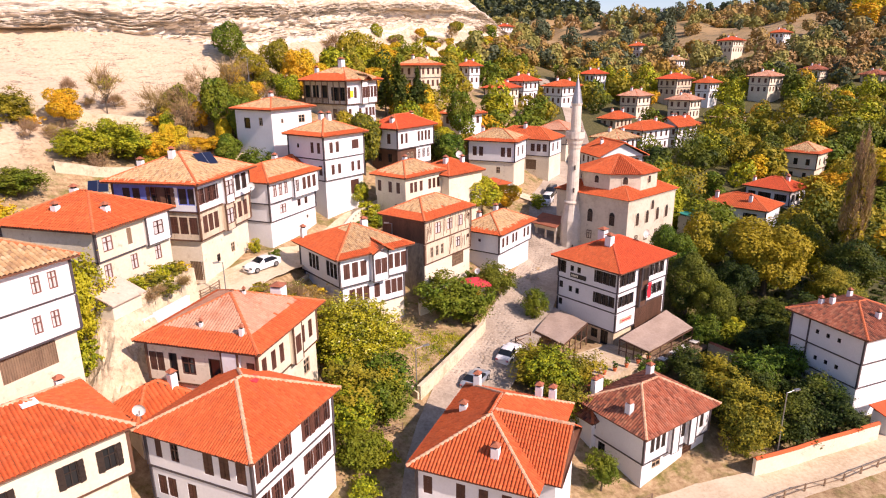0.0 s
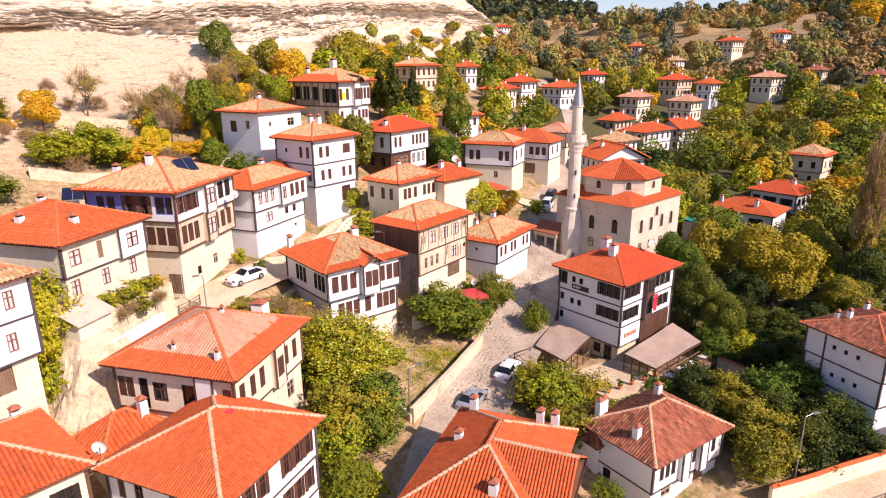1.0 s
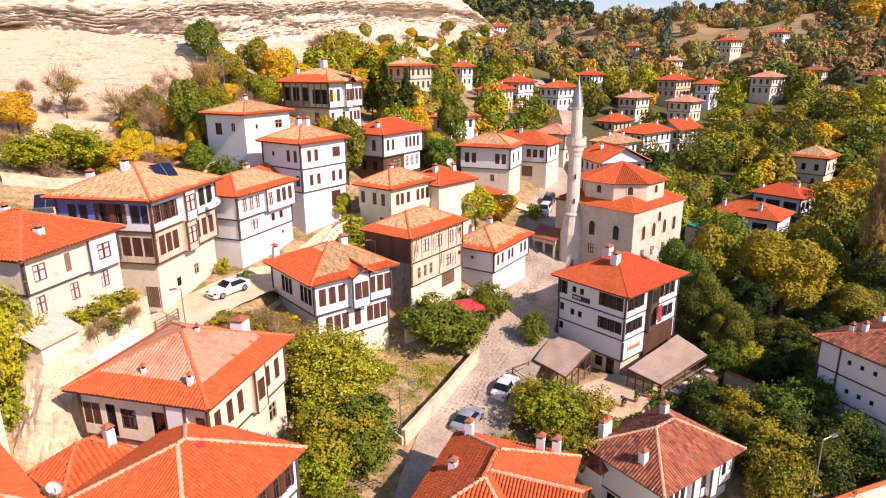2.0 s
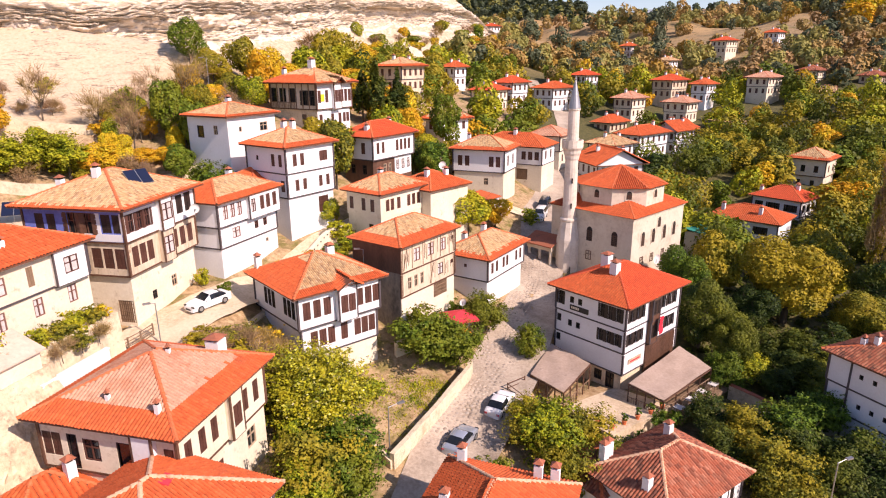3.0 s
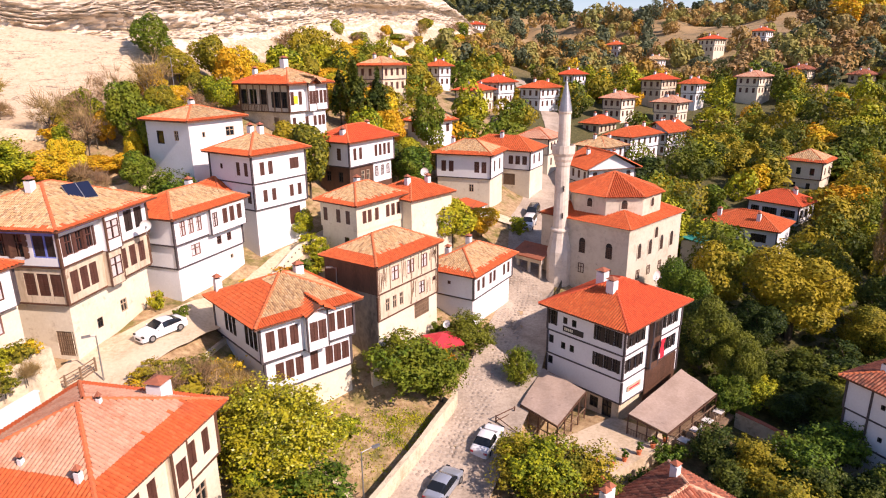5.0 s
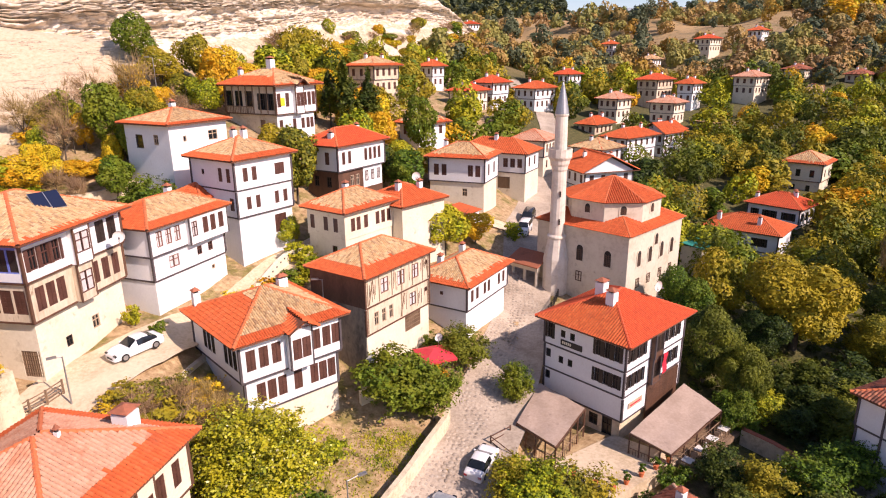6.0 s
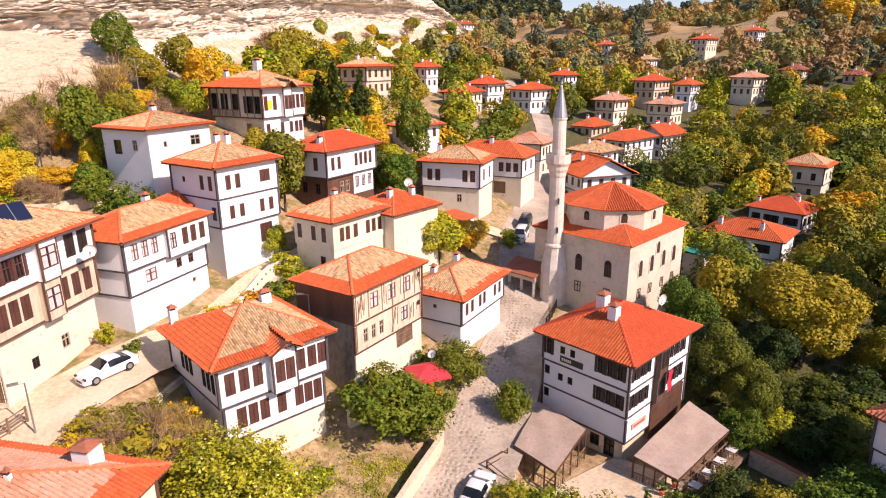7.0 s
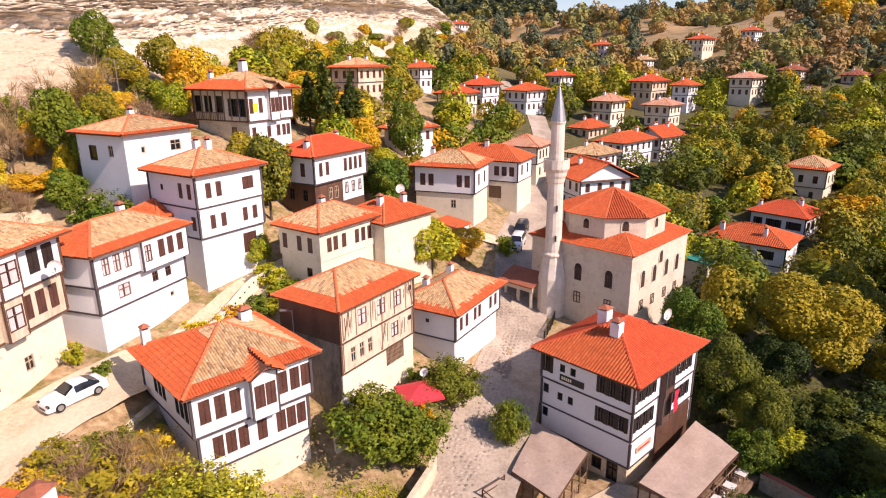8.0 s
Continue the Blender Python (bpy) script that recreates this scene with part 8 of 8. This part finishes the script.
def parasol(label, x, y, r, h, cloth, closed=False, z=None):
    root = thing("parasol", pose(x, y, at_ground(x, y) if z is None else z, 0, 0, 18), label, "parasol")
    part("pole", Geo().rod((0, 0, -0.1), (0, 0, h), 0.035, 0.03, 6), METAL, root)
    if closed:
        part("canopy", Geo().lathe([(0.28, h * 0.3), (0.3, h * 0.4), (0.2, h * 0.75), (0.05, h + 0.1)], 10), cloth, root)
    else:
        g = Geo().add([(r, r, h - 0.5), (-r, r, h - 0.5), (-r, -r, h - 0.5), (r, -r, h - 0.5), (0, 0, h + 0.1), (r, r, h - 0.72), (-r, r, h - 0.72), (-r, -r, h - 0.72), (r, -r, h - 0.72)],
                      [(0, 1, 4), (1, 2, 4), (2, 3, 4), (3, 0, 4), (0, 5, 6, 1), (1, 6, 7, 2), (2, 7, 8, 3), (3, 8, 5, 0)])
        part("canopy", g, cloth, root)
        for sx in (-1, 1):
            for sy in (-1, 1):
                part("rib", Geo().rod((0, 0, h + 0.05), (sx * r, sy * r, h - 0.53), 0.015, 0.015, 4), METAL, root)
    part("base", Geo().lathe([(0.3, -0.1), (0.3, 0.1), (0.05, 0.16)], 10), STONE, root)


parasol("open red square parasol in the garden", 4.0, 77.0, 1.75, 3.3, REDCLOTH)
parasol("closed pale parasol in the garden", 33.6, 65.6, 1, 3.0, PALECLOTH, True)
parasol("closed beige parasol on the lawn", 28.0, 68.6, 1, 2.8, PALECLOTH, True)


def dish(label, x, y, z, turn, r=0.55):
    root = thing("satellite_dish", pose(x, y, z, 0, 0, turn), label, "dish", "satellite dishes")
    part("mast", Geo().rod((0, 0, -0.8), (0, 0, 0.05), 0.03, 0.03, 6), METAL, root)
    g = Geo()
    n = 14
    st = [(0.0, 0.12), (0.5, 0.09), (0.8, 0.03), (1.0, -0.06)]
    for rr, d in st:
        for i in range(n):
            t = 6.28318 * i / n
            g.v.append((r * rr * math.cos(t), d, 0.1 + r * rr * math.sin(t)))
    g.f = [(k * n + i, k * n + (i + 1) % n, (k + 1) * n + (i + 1) % n, (k + 1) * n + i) for k in range(3) for i in range(n)]
    part("reflector", g, PALECLOTH, root)
    part("feed_arm", Geo().rod((0, 0.1, -0.35), (0, -0.55, 0.05), 0.02, 0.02, 5).box(-0.05, -0.62, 0.0, 0.05, -0.5, 0.12), METAL, root)


dish("white satellite dish on a red roof", 26.2, 78.0, 11.2, 30)
dish("white satellite dish on a blue house", -22.9, 74.0, 18.6, 30, 0.5)
dish("white satellite dish behind a roof", -17.0, 53.0, 10.5, 10)
dish("white satellite dish on a wall", 4.5, 79.0, 6.0, 30, 0.45)
dish("white satellite dish on a post", -2.0, 73.4, 6.6, 30, 0.45)
dish("white satellite dish beside a house", -13.0, 118.0, 25.5, 20, 0.7)
dish("white satellite dish on a tiled roof", 2.8, 104.5, 17.8, 20, 0.6)
dish("pale dish on an orange roof", -21.0, 38.2, 10.0, 10, 0.45)


def solar(label, x, y, z, turn):
    root = thing("solar_heater", pose(x, y, z, 0, 0, turn), label, "solar panel")
    m = pose(0, 0, 0.6, 40, 0, 0)
    part("panel", Geo().box(-1.1, -0.9, 0, 1.1, 0.9, 0.07, m), SOLAR, root)
    part("panel_seam", Geo().box(-0.03, -0.9, 0.07, 0.03, 0.9, 0.085, m), METAL, root)
    part("panel_rail", Geo().box(-1.15, -0.95, -0.03, 1.15, 0.95, -0.001, m), METAL, root)
    part("stand", Geo().rod((-1, 0.7, -0.8), (-1, 0.7, 1.0), 0.03, 0.03, 5).rod((1, 0.7, -0.8), (1, 0.7, 1.0), 0.03, 0.03, 5).rod((0, -0.7, -0.8), (0, -0.7, 0.2), 0.03, 0.03, 5), METAL, root)


solar("dark solar panel tilted on an old roof", -27.3, 72.4, 21.7, 52)
solar("dark solar panel on a flat outbuilding roof", -42.2, 76.0, at_ground(-43.8, 74.4) + 5.1, 20)


def rail_fence(name, pts, h, label, material, bars=2, step=2.0, category="fence"):
    root = thing(name, pose(pts[0][0], pts[0][1], at_ground(*pts[0])), label, category)
    o = Vector(root.matrix_basis.translation)
    line = []
    for p, q in zip(pts, pts[1:]):
        n = max(1, int(math.hypot(q[0] - p[0], q[1] - p[1]) / step))
        line += [(p[0] + (q[0] - p[0]) * i / n, p[1] + (q[1] - p[1]) * i / n) for i in range(n)]
    line.append(pts[-1])
    places = [Vector((x, y, at_ground(x, y))) - o for x, y in line]
    for p in places:
        part("post", Geo().box(p.x - 0.06, p.y - 0.06, p.z - 0.4, p.x + 0.06, p.y + 0.06, p.z + h), material, root)
    for p, q in zip(places, places[1:]):
        for b in range(bars):
            z = h * (b + 1) / bars - 0.1
            part("rail", Geo().rod(p + Vector((0, 0, z)), q + Vector((0, 0, z)), 0.05, 0.05, 5), material, root)


rail_fence("fence", [(27.5, 46.9), (30.9, 48.2), (37.5, 50.2), (43.8, 52.6), (56, 57.4)], 0.9, "grey weathered timber rail fence along the lane", OLDWOOD)
rail_fence("fence", [(14.6, 46.5), (19.0, 48.6)], 1.0, "weathered wooden rail fence beside a house", OLDWOOD, 4)
rail_fence("fence", [(10.6, 70.6), (8.6, 68.9), (10.8, 67.0)], 1.0, "dark timber barrier beside the street", TIMBER)
rail_fence("fence", [(18.2, 90.4), (19.4, 92.6), (20.4, 94.8)], 1.1, "black iron railing above the street steps", IRON, 4, 1.0)
rail_fence("fence", [(-6.6, 50.8), (-4.0, 52.4)], 1.0, "broken wooden fence under a tree", OLDWOOD, 3, 1.0)
rail_fence("fence", [(-27.2, 60.6), (-24.6, 65.0)], 1.3, "leaning wooden ladder-like railing on the bank", OLDWOOD, 4, 1.2)


def shed(label, x, y, turn, size, h, roof, wall):
    root = thing("shed", pose(x, y, at_ground(x, y), 0, 0, turn), label, "shed")
    a, b = size
    storey(root, 0, 0, a, b, 0, h, [], wall, TIMBER, 2.0)
    part("shed_roof", Geo().add([(-0.3, -0.3, h), (a + 0.3, -0.3, h), (a + 0.3, b + 0.3, h + 0.5), (-0.3, b + 0.3, h + 0.5), (-0.3, -0.3, h - 0.1), (a + 0.3, -0.3, h - 0.1), (a + 0.3, b + 0.3, h + 0.4), (-0.3, b + 0.3, h + 0.4)],
                                [(0, 1, 2, 3), (7, 6, 5, 4), (0, 4, 5, 1), (1, 5, 6, 2), (2, 6, 7, 3), (3, 7, 4, 0)]), roof, root)


# the terrace in front of the long cream house, with its vine
LF = pose(-30.7, 53.3, 0, 0, 0, 74)
bank = thing("garden_terrace", LF, "stained plaster retaining wall that holds a narrow terrace", "terrace")
g = Geo()
n = 14
for i in range(n):
    u0, u1 = 0.4 + 9.2 * i / n, 0.4 + 9.2 * (i + 1) / n
    w0, w1 = (-2.1 + 0.16 * math.sin(k * 1.7) for k in (i, i + 1))
    g.quad((u0, w0 - 0.5, 5.5), (u1, w1 - 0.5, 5.5), (u1, w1, 12.5), (u0, w0, 12.5))
    g.quad((u0, w0, 12.5), (u1, w1, 12.5), (u1, -0.45, 12.75), (u0, -0.45, 12.75))
g.quad((9.6, -2.6, 5.5), (9.6, -0.45, 5.5), (9.6, -0.45, 12.75), (9.6, -2.1, 12.5)).quad((0.4, -0.45, 5.5), (0.4, -2.6, 5.5), (0.4, -2.1, 12.5), (0.4, -0.45, 12.75))
part("wall_section", g, STONE, bank)
us, ws = np.linspace(-7.5, 1.6, 27), np.linspace(-8.0, -0.5, 24)
U, W_ = np.meshgrid(us, ws)
off = np.hypot(np.clip(-2.6 - U, 0, None), np.clip(-3.1 - W_, 0, None))
Z = 11.6 - 1.75 * off + fractal(U.ravel(), W_.ravel(), 2.2, 0.3).reshape(U.shape) * 0.5 * np.clip(off, 0.1, 1)
g, nu = Geo(), len(us)
g.add(np.stack([U.ravel(), W_.ravel(), Z.ravel()], -1).tolist(), [(j * nu + i, j * nu + i + 1, (j + 1) * nu + i + 1, (j + 1) * nu + i) for j in range(len(ws) - 1) for i in range(nu - 1)])
part("earth_bank", g, RUBBLE, bank, "steep stained rubble and earth bank")
hut = thing("shed", LF @ pose(-2.3, -3.0, 11.2), "small cream shed with a pale lean-to roof", "shed")
storey(hut, 0, 0, 3.4, 2.4, 0, 1.9, [], CREAM, TIMBER, 0.6)
part("gable", Geo().add([(0, 0, 1.9), (3.4, 0, 1.9), (3.4, 2.4, 1.9), (0, 2.4, 1.9), (3.4, 2.4, 2.95), (0, 2.4, 2.95)], [(0, 3, 5), (1, 4, 2), (3, 2, 4, 5)]), CREAM, hut)
part("shed_roof", Geo().add([(-0.3, -0.35, 1.78), (3.7, -0.35, 1.78), (3.7, 2.5, 3.02), (-0.3, 2.5, 3.02), (-0.3, -0.35, 1.88), (3.7, -0.35, 1.88), (3.7, 2.5, 3.12), (-0.3, 2.5, 3.12)],
                            [(3, 2, 1, 0), (4, 5, 6, 7), (0, 1, 5, 4), (1, 2, 6, 5), (2, 3, 7, 6), (3, 0, 4, 7)]), CEMENT, hut, "pinkish cement-washed roof")
guard = thing("garden_wall", LF, "smooth white boundary wall at the foot of the terrace", "wall")
part("wall_section", Geo().box(0.2, -3.7, 5.0, 6.6, -3.4, 10.6), WHITE, guard)
part("coping", Geo().box(0.15, -3.76, 10.6, 6.65, -3.34, 10.72), WHITE, guard)
for i, (u, w, hh, rr, kind) in enumerate([(2.2, -1.6, 1.5, 1.3, "lime"), (4.0, -1.7, 1.4, 1.4, "olive"), (5.8, -1.6, 1.6, 1.4, "lime"), (7.4, -1.7, 1.4, 1.3, "olive"), (8.7, -1.6, 1.1, 1.0, "gold"), (3.2, -2.6, 1.5, 1.1, "dry"), (5.0, -2.7, 1.6, 1.2, "olive"), (6.8, -2.7, 1.5, 1.1, "dry")]):
    q = LF @ Vector((u, w, 0))
    tree(kind, "bush", q.x, q.y, hh, rr, "vine and shrubs spilling over a terrace wall", z=12.4 if w > -2 else 11.3)
shed("small red-roofed shed beside the lane", 45.6, 56.4, 22, (2.6, 1.8), 2.2, TILE_RED, WHITE)
shed("low outbuilding with an orange tile roof", 8.5, 104.0, 50, (5.0, 3.4), 3.6, TILE_NEW, WHITE)
shed("ruined grey house with a collapsed roof", 84, 186, 35, (9.0, 6.5), 4.6, TILE_OLD, MUD)
shed("small flat-roofed outbuilding behind the blue house", -43.8, 74.4, 12, (3.6, 3.0), 4.0, LANE, CREAM)
shed("teal sheet roof behind the mosque", 43.5, 105.0, 45, (4.0, 3.0), 4.6, TEAL, CREAM)
shed("flat-roofed cream hut under the cliff", -34.0, 116.5, 40, (6.0, 3.5), 2.8, CREAM, CREAM)


# ---- seats and pots on the guest house terrace ----
def chair(x, y, z, turn):
    root = thing("garden_chair", pose(x, y, z, 0, 0, turn), "pale wooden garden chair on the terrace", "chair", "terrace chairs")
    part("seat", Geo().box(-0.23, -0.23, 0.43, 0.23, 0.23, 0.48), PALEWOOD, root)
    part("backrest", Geo().box(-0.23, 0.19, 0.55, 0.23, 0.23, 0.95), PALEWOOD, root)
    for sx in (-0.2, 0.2):
        for sy in (-0.2, 0.2):
            part("leg", Geo().box(sx - 0.025, sy - 0.025, 0, sx + 0.025, sy + 0.025, 0.95 if sy > 0 else 0.43), PALEWOOD, root)


def table(x, y, z, turn):
    root = thing("garden_table", pose(x, y, z, 0, 0, turn), "square table with a pale cloth top on the terrace", "table", "terrace tables")
    part("tabletop", Geo().box(-0.45, -0.45, 0.71, 0.45, 0.45, 0.75), PALECLOTH, root)
    for sx in (-0.38, 0.38):
        for sy in (-0.38, 0.38):
            part("leg", Geo().box(sx - 0.03, sy - 0.03, 0, sx + 0.03, sy + 0.03, 0.71), OLDWOOD, root)


deck = thing("deck", pose(25.6, 66.0, -1.95, 0, 0, 40), "grey timber deck beside the lean-to roof", "deck")
for i in range(13):
    part("plank", Geo().box(0, 0.02 + i * 0.26, -0.4, 10.2, 0.25 + i * 0.26, 0.0), OLDWOOD, deck)
for k in range(4):
    q = pose(25.6, 66.0, -1.95, 0, 0, 40) @ Vector((1.3 + 2.4 * k, 0.95, 0))
    table(q.x, q.y, q.z, 40)
    for e, turn in ((-0.8, 130), (0.8, -50)):
        c = pose(25.6, 66.0, -1.95, 0, 0, 40) @ Vector((1.3 + 2.4 * k + e, 0.95, 0))
        chair(c.x, c.y, c.z, turn)


def pot(x, y, z, h):
    root = thing("potted_plant", pose(x, y, z), "green plant in a terracotta pot on the terrace", "plant", "terrace pots")
    part("pot", Geo().lathe([(0.16, 0), (0.24, 0.38), (0.27, 0.4), (0.27, 0.46), (0.2, 0.46)], 10), TILE_CAP, root)
    v, f = crown_mesh("plant", int(x * 10), 260, 0.12, h, 0.42, 0.0, 9, 0.45)
    me = soup("plant", v + np.array([0, 0, 0.42]), f)
    me.materials.append(LEAF_GREEN)
    part("plant", me, None, root)


for x, y, h in [(18.2, 64.2, 0.9), (19.6, 65.0, 0.7), (21.2, 65.9, 1.1), (22.8, 66.8, 0.8), (24.3, 67.7, 0.9), (15.4, 66.4, 0.8), (17.0, 65.0, 1.0)]:
    pot(x, y, -1.45, h)


heap = thing("timber_heap", pose(-4.2, 58.8, at_ground(-4.2, 58.8)), "heap of broken grey boards beside the street lamp", "timber")
rng = random.Random(6)
for i in range(9):
    part("board", Geo().box(-0.8, -0.06, 0, 0.8, 0.06, 0.04), OLDWOOD, heap, m=pose(rng.uniform(-0.5, 0.5), rng.uniform(-0.4, 0.4), 0.1 + i * 0.05, rng.uniform(-12, 12), rng.uniform(-14, 14), rng.uniform(0, 180)))


lamp_post("grey pole with a lamp on the slope", -35.4, 119.6, 6.5, 0.8, 160)
